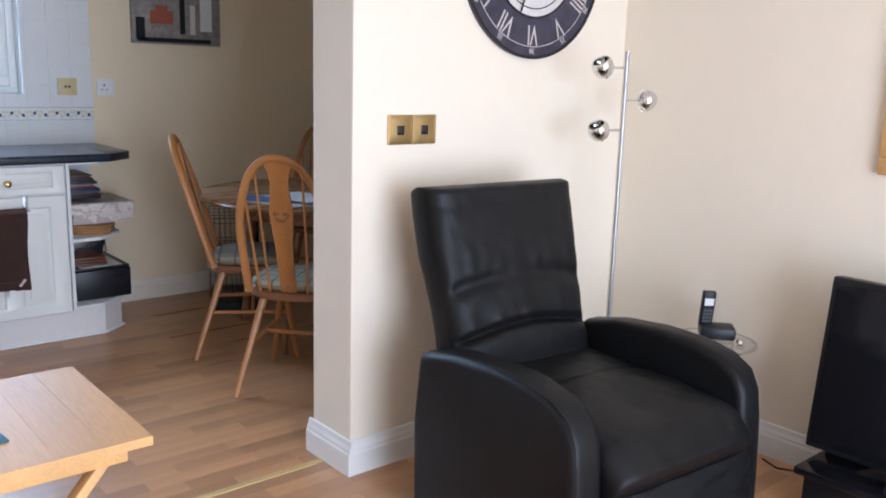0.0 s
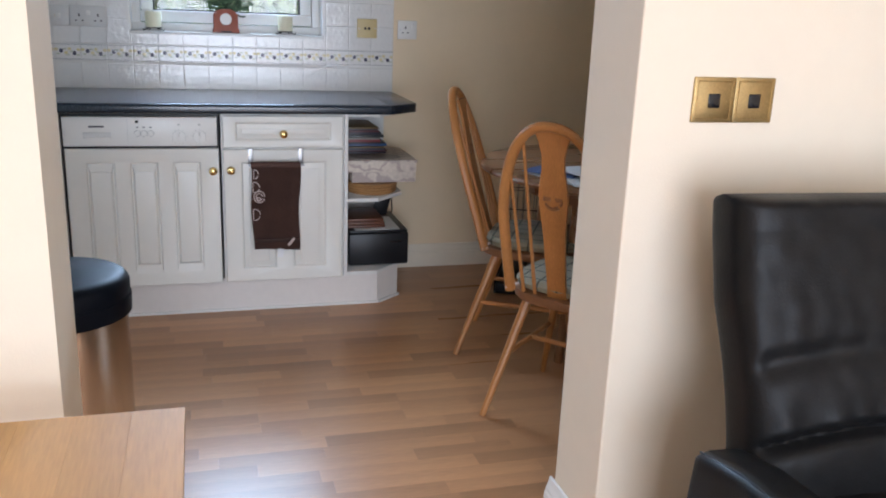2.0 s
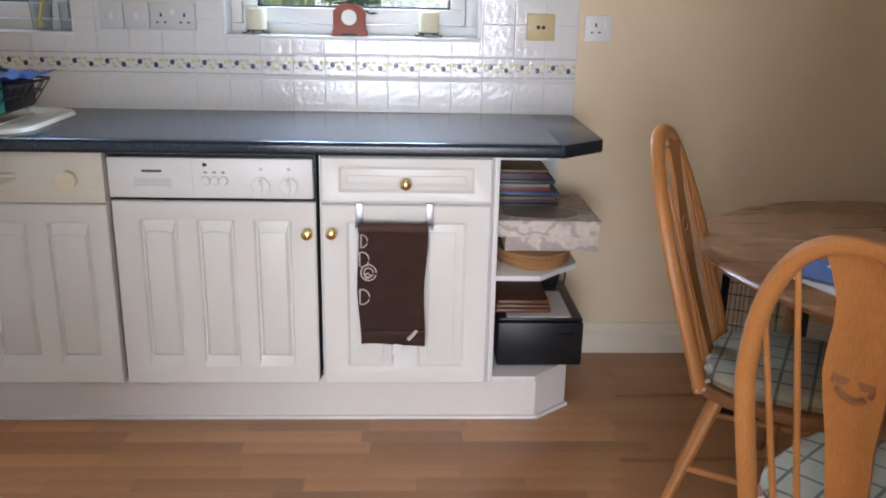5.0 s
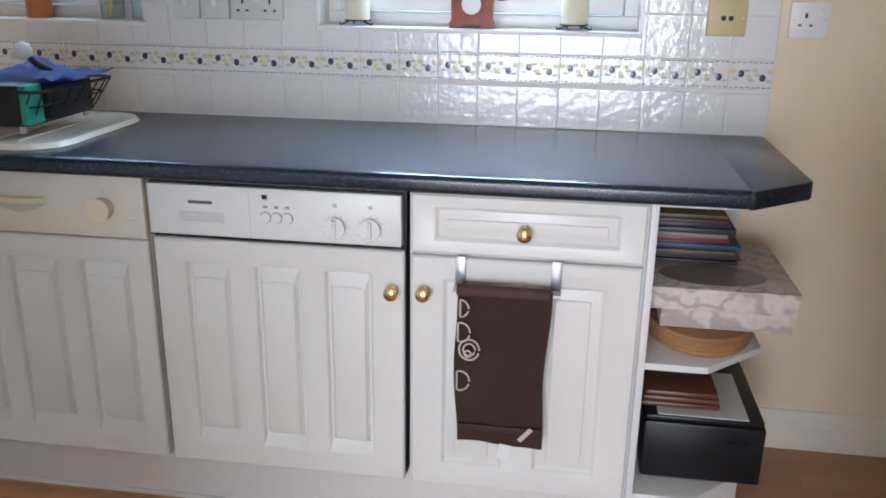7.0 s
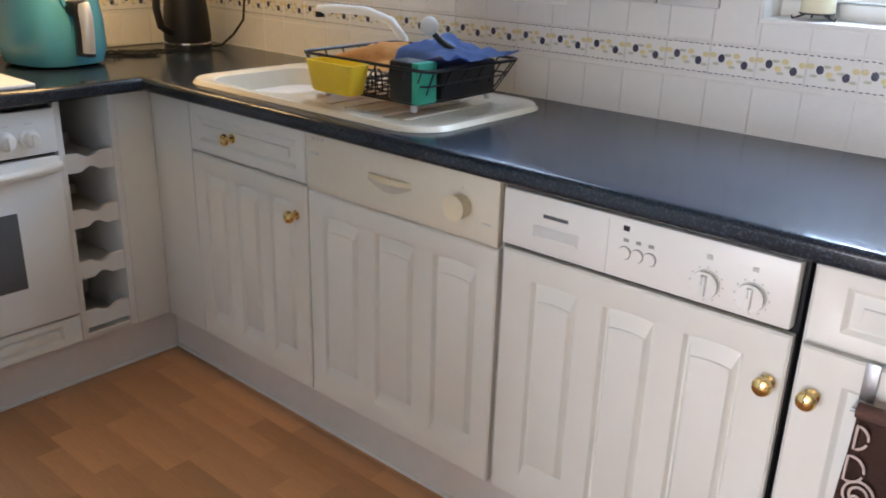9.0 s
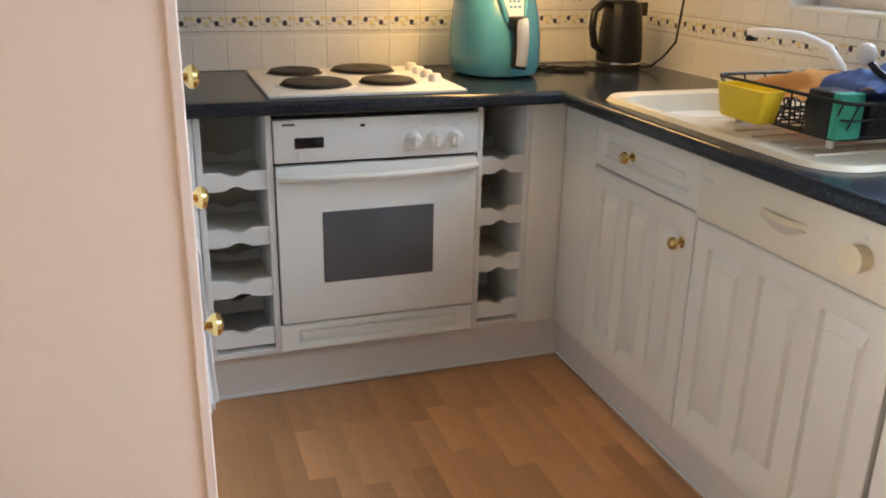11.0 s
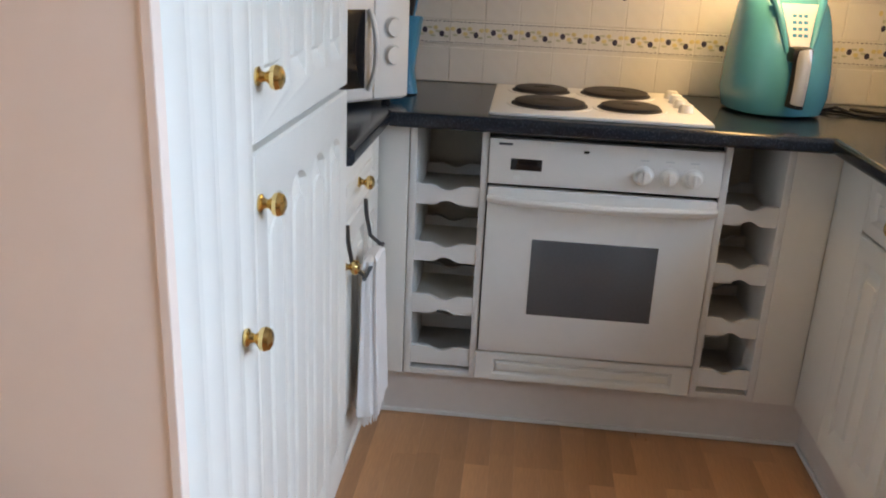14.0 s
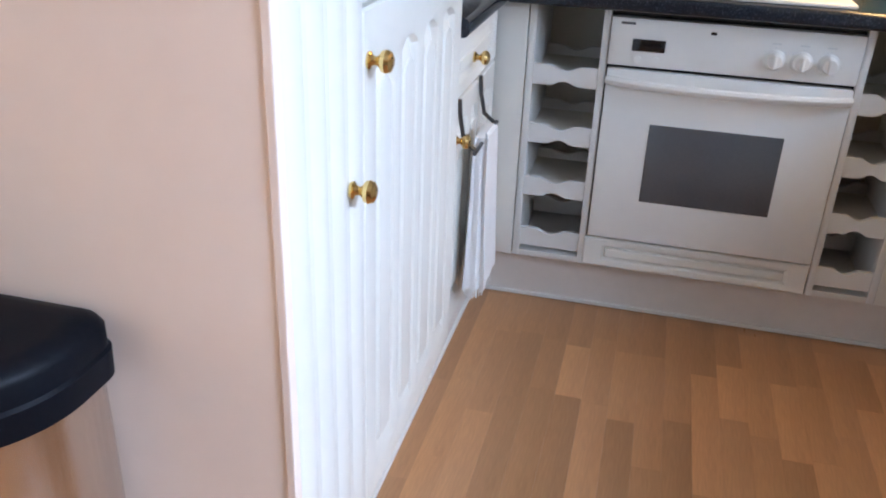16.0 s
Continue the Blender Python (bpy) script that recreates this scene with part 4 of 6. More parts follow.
part("lever", tube(B(), [(1.175, -0.118, 0.985), (1.195, -0.15, 1.00), (1.21, -0.20, 1.005)], 0.008, 8), WHITE_PL, tp)

# dish rack and what stands in it
dr = thing("dish_rack", "black wire dish drying rack on the drainer", "dish rack", (1.36, -0.30, 0.9185))
R0 = (1.175, 1.525, -0.455, -0.150)
R1 = (1.140, 1.575, -0.475, -0.130)


def frame_loop(r, z, rr=0.03):
    return [(x, y, z) for x, y in round_rect(*r, rr, 4)]


part("top_rail", tube(B(), frame_loop(R1, 1.022), 0.0042, 8, True), BLACK_PL, dr)
part("bottom_rail", tube(B(), frame_loop(R0, 0.940), 0.0036, 8, True), BLACK_PL, dr)
part("middle_rail", tube(B(), frame_loop((1.155, 1.555, -0.466, -0.138), 0.985), 0.0026, 6, True), BLACK_PL, dr)
for i in range(9):
    t = i / 8
    x0, x1 = R0[0] + 0.02 + (R0[1] - R0[0] - 0.04) * t, R1[0] + 0.02 + (R1[1] - R1[0] - 0.04) * t
    part("wire", tube(B(), [(x1, R1[2], 1.022), (x0, R0[2], 0.940), (x0, R0[3], 0.940), (x1, R1[3], 1.022)], 0.0022, 6), BLACK_PL, dr)
for i in range(6):
    t = i / 5
    y0, y1 = R0[2] + 0.02 + (R0[3] - R0[2] - 0.04) * t, R1[2] + 0.02 + (R1[3] - R1[2] - 0.04) * t
    part("wire", tube(B(), [(R1[0], y1, 1.022), (R0[0], y0, 0.940), (R0[1], y0, 0.940), (R1[1], y1, 1.022)], 0.0022, 6), BLACK_PL, dr)
for i in range(7):
    x = 1.235 + i * 0.018
    part("plate_loop", tube(B(), [(x, -0.44, 0.942), (x, -0.43, 0.985), (x + 0.005, -0.41, 1.0), (x + 0.005, -0.395, 0.985), (x, -0.385, 0.942)], 0.0018, 6), BLACK_PL, dr)
for x in (1.20, 1.50):
    for y in (-0.44, -0.165):
        part("foot", lathe(B(), [(0, 0.9187), (0.008, 0.9187), (0.009, 0.93), (0.006, 0.94), (0, 0.941)], Matrix.Translation((x, y, 0)), 12), GREY_PL, dr)


def cloth(bm, x0, x1, y0, y1, z, dz, seed, n=22, thick=0.004):
    """A crumpled cloth lying on things."""
    grid = []
    for i in range(n + 1):
        row = []
        for j in range(n + 1):
            u, v = i / n, j / n
            x, y = x0 + (x1 - x0) * u, y0 + (y1 - y0) * v
            p = noise.noise(Vector((x * 14 + seed, y * 14, seed))) + 0.5 * noise.noise(Vector((x * 34, y * 34 + seed, seed)))
            row.append(bm.verts.new((x + 0.012 * noise.noise(Vector((x * 9, y * 9, seed + 3))), y, z(u, v) + dz * p)))
        grid.append(row)
    faces = []
    for i in range(n):
        for j in range(n):
            faces.append(bm.faces.new((grid[i][j], grid[i + 1][j], grid[i + 1][j + 1], grid[i][j + 1])))
    bmesh.ops.solidify(bm, geom=faces, thickness=thick)
    return bm


CLOTH_B = grain("blue_cloth", (0.15, 0.24, 0.52), 0.9, vary=0.12, scale=20, bump=0.001, bump_scale=420)
CLOTH_O = grain("orange_cloth", (0.78, 0.36, 0.09), 0.9, vary=0.15, scale=20, bump=0.001, bump_scale=420)
YEL = grain("yellow_plastic", (0.80, 0.55, 0.03), 0.4, vary=0.05, scale=10)
GREEN = grain("green_scourer", (0.02, 0.30, 0.20), 0.8, vary=0.2, scale=30)
single("blue_cloth", cloth(B(), 1.385, 1.605, -0.41, -0.17, lambda u, v: 1.043 + 0.030 * math.exp(-((u - 0.25) / 0.22) ** 2) * math.sin(math.pi * v) - 0.045 * max(0.0, abs(v - 0.5) - 0.38) / 0.12 * (1 - u) + 0.006 * u, 0.022, 2.0, 34), CLOTH_B, "crumpled blue cloth draped over the dish rack", "cloth")
single("orange_cloth", cloth(B(), 1.19, 1.40, -0.44, -0.20, lambda u, v: 1.005 + 0.045 * math.sin(math.pi * u) * math.sin(math.pi * v), 0.020, 5.0), CLOTH_O, "crumpled orange cloth in the dish rack", "cloth")
single("yellow_caddy", oval(B(), [(0.948, 0.066, 0.022, 0), (0.952, 0.070, 0.025, 0), (1.014, 0.083, 0.032, 0), (1.020, 0.084, 0.033, 0), (1.020, 0.079, 0.028, 0), (0.975, 0.074, 0.025, 0)], 1.315, -0.510, power=7), YEL, "yellow plastic tub hung on the dish rack", "tub")
br = thing("scouring_sponge", "black and green scouring sponge standing in the rack", "sponge", (1.49, -0.435, 0.943))
part("sponge", box(B(), 1.447, 1.518, -0.470, -0.405, 0.943, 1.037, 0.006), BLACK_PL, br)
part("scourer", box(B(), 1.5185, 1.540, -0.470, -0.405, 0.943, 1.037, 0.004), GREEN, br, "green scouring face")
single("black_caddy", box(B(), 1.435, 1.545, -0.395, -0.19, 0.944, 1.028, 0.010), BLACK_PL, "black plastic cutlery caddy in the dish rack", "caddy")
brs = thing("washing_brush", "white-headed washing-up brush on the rack", "brush", (1.45, -0.34, 1.06))
part("head", ball(B(), (1.472, -0.36, 1.106), 0.025, (1, 0.8, 0.9)), GREY_PL, brs)
part("handle", tube(B(), [(1.478, -0.36, 1.098), (1.500, -0.35, 1.074), (1.545, -0.33, 1.045)], 0.008, 8), BLACK_PL, brs)

# towel on its rail
SATIN = grain("satin_steel", (0.42, 0.42, 0.43), 0.42, metal=1.0, vary=0.08)
rail = thing("towel_rail", "satin steel over-door towel rail", "towel rail", (2.69, -0.60, 0.69))
for x in (2.592, 2.798):
    part("hook", box(B(), x - 0.011, x + 0.011, -0.586, -0.5822, 0.655, 0.722, 0.001), SATIN, rail)
    part("hook", box(B(), x - 0.011, x + 0.011, -0.626, -0.586, 0.655, 0.659, 0.001), SATIN, rail)
part("bar", cyl(B(), (2.695, -0.622, 0.658), 0.0042, 0.226, "x", 12), SATIN, rail)


def hanging_towel(x0, x1, z0, z1, y, out, seed, n=26, m=34, thick=0.007):
    bm = B()
    grid = []
    for i in range(n + 1):
        row = []
        for j in range(m + 1):
            u, v = i / n, j / m
            x = x0 + (x1 - x0) * u + 0.004 * math.sin(7 * v + seed) - 0.012 * v * (u - 0.5)
            z = z1 + (z0 - z1) * v + 0.005 * math.sin(3 * u + seed) * v
            w = 0.004 * noise.noise(Vector((u * 4, v * 2.0, seed))) * (0.3 + v) + 0.003 * math.sin(9 * u + 2 * v + seed) * v
            row.append(bm.verts.new((x, y + out * (0.008 * math.cos(min(1, v * 8) * math.pi / 2) * -1 + 0.006 + w), z)))
        grid.append(row)
    fs = [bm.faces.new((grid[i][j], grid[i + 1][j], grid[i + 1][j + 1], grid[i][j + 1])) for i in range(n) for j in range(m)]
    bmesh.ops.solidify(bm, geom=fs, thickness=thick)
    return bm


tw = single("hand_towel", hanging_towel(2.588, 2.790, 0.298, 0.668, -0.628, -1, 1.0), TOWEL, "brown towel with pale ring pattern over the rail", "towel")
for x, z, r in ((2.600, 0.625, 0.018), (2.602, 0.570, 0.020), (2.602, 0.455, 0.021), (2.621, 0.530, 0.022), (2.621, 0.530, 0.013), (2.618, 0.520, 0.007)):
    pts = [(x + r * math.cos(a), -0.6425, z + 1.1 * r * math.sin(a)) for a in [i * math.pi / 10 for i in range(20)] if x + r * math.cos(a) > 2.595]
    if len(pts) > 2:
        part("ring_motif", tube(B(), pts, 0.0022, 6), MOTIF, tw, "pale printed ring")
part("top_fold", tube(B(), [(2.590, -0.623, 0.660), (2.65, -0.623, 0.661), (2.72, -0.623, 0.6605), (2.788, -0.623, 0.660)], 0.0125, 12), TOWEL, tw)
part("hem_band", box(B(), 2.603, 2.783, -0.6435, -0.638, 0.335, 0.350, 0.001), grain("dark_hem", (0.05, 0.024, 0.018), 0.9), tw)
part("stitched_tag", placed(box(B(), -0.005, 0.005, -0.0015, 0.0015, -0.020, 0.020), Matrix.Translation((2.750, -0.644, 0.335)) @ Matrix.Rotation(radians(40), 4, "Y")), MOTIF, tw)
part("label", placed(box(B(), -0.013, 0.013, -0.001, 0.001, -0.024, 0.012), Matrix.Translation((2.705, -0.640, 0.292)) @ Matrix.Rotation(radians(8), 4, "Y")), PAPER, tw, "white care label")

# things on the end shelves
PRINT = grain("grey_floral_card", (0.62, 0.56, 0.49), 0.7, vary=0.2, scale=11)


def floral(m, ink):
    """Curling printed lines over the card."""
    n, l = m.node_tree.nodes, m.node_tree.links
    b = n["Principled BSDF"]
    old = b.inputs["Base Color"].links[0].from_socket
    tc, wave, ramp, mix = n.new("ShaderNodeTexCoord"), n.new("ShaderNodeTexWave"), n.new("ShaderNodeValToRGB"), n.new("ShaderNodeMix")
    wave.wave_type = "RINGS"
    for k, q in (("Scale", 7.0), ("Distortion", 14.0), ("Detail", 2.5), ("Detail Scale", 1.6)):
        wave.inputs[k].default_value = q
    ramp.color_ramp.elements[0].position, ramp.color_ramp.elements[1].position = 0.55, 0.95
    mix.data_type = "RGBA"
    l.new(tc.outputs["Object"], wave.inputs["Vector"])
    l.new(wave.outputs["Fac"], ramp.inputs[0])
    l.new(ramp.outputs[0], mix.inputs[0])
    l.new(old, mix.inputs[6])
    mix.inputs[7].default_value = (*ink, 1)
    l.new(mix.outputs[2], b.inputs["Base Color"])


floral(PRINT, (0.45, 0.38, 0.35))
OVAL = grain("grey_printed_oval", (0.24, 0.21, 0.18), 0.35, vary=0.3, scale=9)
bx = thing("patterned_box", "pale floral patterned card box on the shelf", "box", (3.16, -0.34, 0.547), group="patterned boxes")
part("base", box(B(), 3.036, 3.326, -0.475, -0.16, 0.5475, 0.5965, 0.002), PRINT, bx)
bx = thing("patterned_box", "pale floral patterned card box with oval lid", "box", (3.16, -0.34, 0.599), group="patterned boxes")
part("base", box(B(), 3.008, 3.322, -0.50, -0.15, 0.599, 0.652, 0.002), PRINT, bx)
part("oval_window", lathe(B(), [(0, 0.0), (0.085, 0.0), (0.085, 0.0012), (0, 0.0012)], Matrix.Translation((3.150, -0.405, 0.6521)) @ Matrix.Diagonal((1.4, 0.85, 1, 1)), 40), OVAL, bx, "dark oval window")
part("lid", box(B(), 3.005, 3.325, -0.503, -0.147, 0.640, 0.6515, 0.001), PRINT, bx)
WICK = grain("woven_cane", (0.40, 0.21, 0.08), 0.7, vary=0.3, scale=30, bump=0.001, bump_scale=200)
for i in range(4):
    single("table_mat", lathe(B(), [(0, 0.4985 + i * 0.012), (0.118 + 0.002 * i, 0.4985 + i * 0.012), (0.122 + 0.002 * i, 0.504 + i * 0.012), (0.118 + 0.002 * i, 0.510 + i * 0.012), (0, 0.510 + i * 0.012)], Matrix.Translation((3.135, -0.36, 0)) @ Matrix.Diagonal((1.0, 1.35, 1, 1)), 36), WICK, "round woven cane table mat on a pile", "table mat", group="table mats")
random.seed(4)
MAGS = [grain(f"magazine_cover_{i}", q, 0.45, vary=0.15, scale=12) for i, q in enumerate(((0.03, 0.03, 0.045), (0.10, 0.025, 0.03), (0.03, 0.035, 0.06), (0.16, 0.10, 0.03), (0.03, 0.07, 0.17), (0.02, 0.02, 0.02), (0.20, 0.03, 0.04), (0.26, 0.24, 0.21), (0.035, 0.04, 0.04)))]
z = 0.6535
for i in range(13):
    t = random.uniform(0.006, 0.012)
    w = 0.225 - 0.0045 * i + random.uniform(-0.02, 0.012)
    single("magazine", placed(box(B(), -w / 2, w / 2, -0.14, 0.14, z, z + t, 0.0006), Matrix.Translation((3.012 + w / 2, -0.185 + random.uniform(-0.012, 0.012), 0)) @ Matrix.Rotation(radians(random.uniform(-1.0, 1.0)), 4, "Z")), MAGS[i % 9], "thin magazine in a stack on the shelf", "magazine", group="stack of magazines")
    z += t + 0.0003
pr = thing("printer", "black inkjet printer on the bottom shelf", "printer", (3.15, -0.32, 0.166))
part("body", box(B(), 3.020, 3.295, -0.50, -0.12, 0.170, 0.318, 0.008), BLACK_PL, pr)
part("lid", box(B(), 3.024, 3.291, -0.495, -0.13, 0.3185, 0.332, 0.005), BLACK_PL, pr)
part("output_slot", box(B(), 3.21, 3.262, -0.5018, -0.499, 0.276, 0.282), BLACK_GL, pr)
part("tray_flap", placed(box(B(), -0.035, 0.035, -0.004, 0.004, 0, 0.15, 0.002), Matrix.Translation((3.215, -0.20, 0.325)) @ Matrix.Rotation(radians(14), 4, "Y")), BLACK_PL, pr)
part("power_cord", tube(B(), [(3.26, -0.14, 0.34), (3.275, -0.13, 0.42), (3.295, -0.12, 0.40), (3.300, -0.12, 0.34), (3.290, -0.11, 0.28)], 0.003, 6), BLACK_PL, pr)
single("paper_sheet", box(B(), 3.05, 3.255, -0.49, -0.25, 0.3325, 0.3345), PAPER, "white paper lying on the printer", "paper")
TRAYW = grain("reddish_tray_wood", (0.13, 0.048, 0.024), 0.4, vary=0.25, scale=9, stretch=(0.7, 5, 5))
for i in range(3):
    single("wooden_place_mat", box(B(), 3.012 + 0.004 * i, 3.195 - 0.004 * i, -0.46, -0.24, 0.335 + 0.0145 * i, 0.349 + 0.0145 * i, 0.006), TRAYW, "brown wooden place mat in a stack on the printer", "place mat", group="brown place mats")

# sockets of the window wall
for x0, x1, n in ((1.705, 1.783, 0), (1.786, 1.868, 0), (1.872, 2.021, 2)):
    s = socket_plate("wall_socket", x0, x1, 1.172, 1.260, "pale grey switched socket plate on the tiles", GREY_PL)
    screws(s, x0, x1, 1.215)
    if n:
        uk_holes(s, 1.908, 1.208)
        uk_holes(s, 1.985, 1.208)
        part("rocker", box(B(), 1.938, 1.955, -0.0215, -0.0175, 1.220, 1.240, 0.002), WHITE_PL, s)
    else:
        part("rocker", box(B(), (x0 + x1) / 2 - 0.007, (x0 + x1) / 2 + 0.007, -0.0215, -0.0175, 1.203, 1.226, 0.002), WHITE_PL, s)
        part("pilot_lamp", box(B(), (x0 + x1) / 2 - 0.019, (x0 + x1) / 2 - 0.014, -0.0190, -0.0175, 1.208, 1.221), DIM, s)
# cream television outlet at the end of the tiles
s = socket_plate("cooker_point", 3.134, 3.230, 1.158, 1.246, "yellowed cream outlet plate with two round holes", grain("aged_cream_plastic", (0.62, 0.50, 0.25), 0.45, vary=0.06))
for x in (3.173, 3.191):
    part("round_hole", cyl(B(), (x, -0.0185, 1.202), 0.0065, 0.002, "y", 16), BLACK_PL, s)
screws(s, 3.134, 3.230, 1.202)
s = socket_plate("wall_socket", 3.334, 3.428, 1.157, 1.245, "white switched single wall socket", WHITE_PL, y=-0.0015)
uk_holes(s, 3.372, 1.200, -0.0115)
part("rocker", box(B(), 3.400, 3.413, -0.0150, -0.0110, 1.205, 1.228, 0.002), WHITE_PL, s)
screws(s, 3.334, 3.428, 1.201, -0.0115)

# window sill things
WAX = grain("ivory_wax", (0.76, 0.70, 0.50), 0.5, vary=0.05, scale=20)
WROUGHT = grain("wrought_iron", (0.03, 0.028, 0.026), 0.6, vary=0.2, scale=30)
for x in (2.212, 2.802):
    c = thing("candle", "ivory pillar candle on an iron stand", "candle", (x, 0.05, 1.160), group="candles on the window sill")
    part("wax", lathe(B(), [(0, 1.176), (0.034, 1.176), (0.035, 1.180), (0.035, 1.240), (0.032, 1.2445), (0.010, 1.241), (0, 1.241)], Matrix.Translation((x, 0.05, 0)), 28), WAX, c)
    part("wick", cyl(B(), (x, 0.05, 1.246), 0.0012, 0.012, "z", 6), BLACK_PL, c)
    st = part("stand", lathe(B(), [(0, 1.1725), (0.036, 1.1725), (0.037, 1.1755), (0, 1.1757)], Matrix.Translation((x, 0.05, 0)), 24), WROUGHT, c, "wrought iron stand")
    for s2 in (-1, 1):
        part("scroll_foot", tube(B(), [(x + s2 * 0.020, 0.035, 1.172), (x + s2 * 0.034, 0.032, 1.166), (x + s2 * 0.044, 0.03, 1.1625), (x + s2 * 0.046, 0.03, 1.169)], 0.0022, 6), WROUGHT, st)
        part("scroll_foot", tube(B(), [(x + s2 * 0.015, 0.07, 1.172), (x + s2 * 0.020, 0.08, 1.1625)], 0.0022, 6), WROUGHT, st)
TERRA = grain("terracotta_red", (0.33, 0.085, 0.045), 0.5, vary=0.15, scale=14)
ck = thing("mantel_clock", "small terracotta red clock on the window sill", "clock", (2.530, 0.045, 1.160))
part("case", placed(prism(B(), [(-0.060, 0), (0.060, 0), (0.060, 0.016), (0.055, 0.020), (0.055, 0.082), (0.040, 0.098), (0.020, 0.106), (-0.020, 0.106), (-0.040, 0.098), (-0.055, 0.082), (-0.055, 0.020), (-0.060, 0.016)], -0.025, 0.025, 0.004), Matrix.Translation((2.530, 0.045, 1.1605)) @ Matrix.Rotation(radians(90), 4, "X")), TERRA, ck)
part("dial", cyl(B(), (2.530, 0.0185, 1.222), 0.026, 0.004, "y", 28), WHITE_PL, ck, "white dial")
part("bezel", tube(B(), [(2.530 + 0.028 * math.cos(a), 0.018, 1.222 + 0.028 * math.sin(a)) for a in [i * math.pi / 14 for i in range(28)]], 0.003, 6, True), TERRA, ck)
part("base_notch", box(B(), 2.505, 2.555, 0.0178, 0.0202, 1.1625, 1.170), BLACK_PL, ck)
LEAF = leafy("houseplant_leaf", (0.05, 0.10, 0.045))
pl = thing("potted_plant", "small green plant in a pot behind the clock", "plant", (2.55, 0.085, 1.160))
part("pot", lathe(B(), [(0, 1.1605), (0.026, 1.1605), (0.034, 1.225), (0.036, 1.230), (0.031, 1.230), (0, 1.222)], Matrix.Translation((2.552, 0.0845, 0)) @ Matrix.Diagonal((1, 0.35, 1, 1)), 20), TERRA, pl)
random.seed(7)
bm = B()
for i in range(70):
    a, l = random.uniform(-1.15, 1.15), random.uniform(0.06, 0.19)
    tip = Vector((2.552 + math.sin(a) * l * 0.75, 0.082 + random.uniform(-0.05, 0.008), 1.225 + math.cos(a) * l))
    tube(bm, arc((2.552 + random.uniform(-0.015, 0.015), 0.082, 1.222), (2.552 + math.sin(a) * l * 0.3, 0.078, 1.225 + l * 0.7), tip, 4), 0.0016, 4, r_end=0.0006)
    for j in range(5):
        p = tip + Vector((random.uniform(-0.018, 0.018), random.uniform(-0.008, 0.004), random.uniform(-0.022, 0.014)))
        d = Vector((random.uniform(-1, 1), random.uniform(-0.4, 0.4), random.uniform(-0.2, 1))).normalized() * 0.016
        w = d.cross(Vector((0.2, 1, 0.1))).normalized() * 0.004
        vs = [bm.verts.new(q) for q in (p - d, p + w, p + d, p - w)]
        bm.faces.new(vs)
part("foliage", bm, LEAF, pl, "thin green leaves", smooth=False)
jug = glass("frosted_glass", (0.9, 0.95, 0.97), 0.15)
single("glass_tumbler", lathe(B(), [(0, 1.1605), (0.030, 1.1605), (0.038, 1.27), (0.0365, 1.27), (0.0285, 1.165), (0, 1.165)], Matrix.Translation((1.49, 0.05, 0)), 24), jug, "clear tumbler on the sink window sill", "tumbler")
single("yellow_brush", tube(B(), [(1.475, 0.05, 1.168), (1.50, 0.055, 1.26), (1.515, 0.06, 1.30)], 0.006, 8), YEL, "yellow washing brush standing in the tumbler", "brush")
single("glass_tumbler", lathe(B(), [(0, 1.1605), (0.022, 1.1605), (0.026, 1.25), (0.0245, 1.25), (0.0205, 1.165), (0, 1.165)], Matrix.Translation((1.575, 0.05, 0)), 24), jug, "clear tumbler on the sink window sill", "tumbler")
ORANGE = grain("orange_label", (0.55, 0.17, 0.04), 0.4, vary=0.2, scale=20)
single("soap_bottle", lathe(B(), [(0, 1.1605), (0.034, 1.1605), (0.036, 1.17), (0.036, 1.255), (0.025, 1.275), (0.012, 1.285), (0.012, 1.305), (0, 1.306)], Matrix.Translation((1.262, 0.05, 0)), 24), ORANGE, "orange soap bottle on the sink window sill", "bottle")

# third run worktop: microwave and knife block
MW = Matrix.Translation((0.552, -1.950, 0.906)) @ Matrix.Rotation(radians(138), 4, "Z")
mw = thing("microwave", "white microwave oven with dark door", "microwave", (0.562, -1.965, 0.906))
part("body", placed(box(B(), -0.225, 0.225, -0.128, 0.17, 0.012, 0.275, 0.008), MW), WHITE_PL, mw)
part("door", placed(box(B(), -0.222, 0.105, -0.140, -0.1285, 0.020, 0.270, 0.004), MW), WHITE_PL, mw)
part("door_window", placed(box(B(), -0.195, 0.075, -0.1425, -0.139, 0.05, 0.245, 0.001), MW), BLACK_GL, mw, "black glass door window")
part("control_panel", placed(box(B(), 0.108, 0.222, -0.140, -0.1285, 0.020, 0.270, 0.004), MW), WHITE_PL, mw)
for z in (0.130, 0.200):
    part("dial", placed(lathe(B(), [(0, 0), (0.024, 0), (0.022, 0.012), (0, 0.0125)], Matrix.Translation((0.165, -0.140, z)) @ Matrix.Rotation(radians(90), 4, "X"), 24), MW), WHITE_PL, mw, "round white dial")
    part("dial_ring", placed(tube(B(), [(0.165 + 0.027 * math.cos(a), -0.1405, z + 0.027 * math.sin(a)) for a in [i * math.pi / 12 for i in range(24)]], 0.0016, 6, True), MW), GREY_PL, mw)
part("handle", placed(tube(B(), arc((0.088, -0.144, 0.045), (0.100, -0.190, 0.145), (0.088, -0.144, 0.245), 12), 0.010, 10, flat=0.7), MW), WHITE_PL, mw, "bowed white handle")
for x in (-0.18, 0.18):
    for y in (-0.10, 0.14):
        part("foot", placed(cyl(B(), (x, y, 0.0065), 0.012, 0.012, "z", 12), MW), BLACK_PL, mw)
kb = thing("knife_block", "blue knife block with black-handled knives", "knife block", (0.30, -1.742, 0.906))
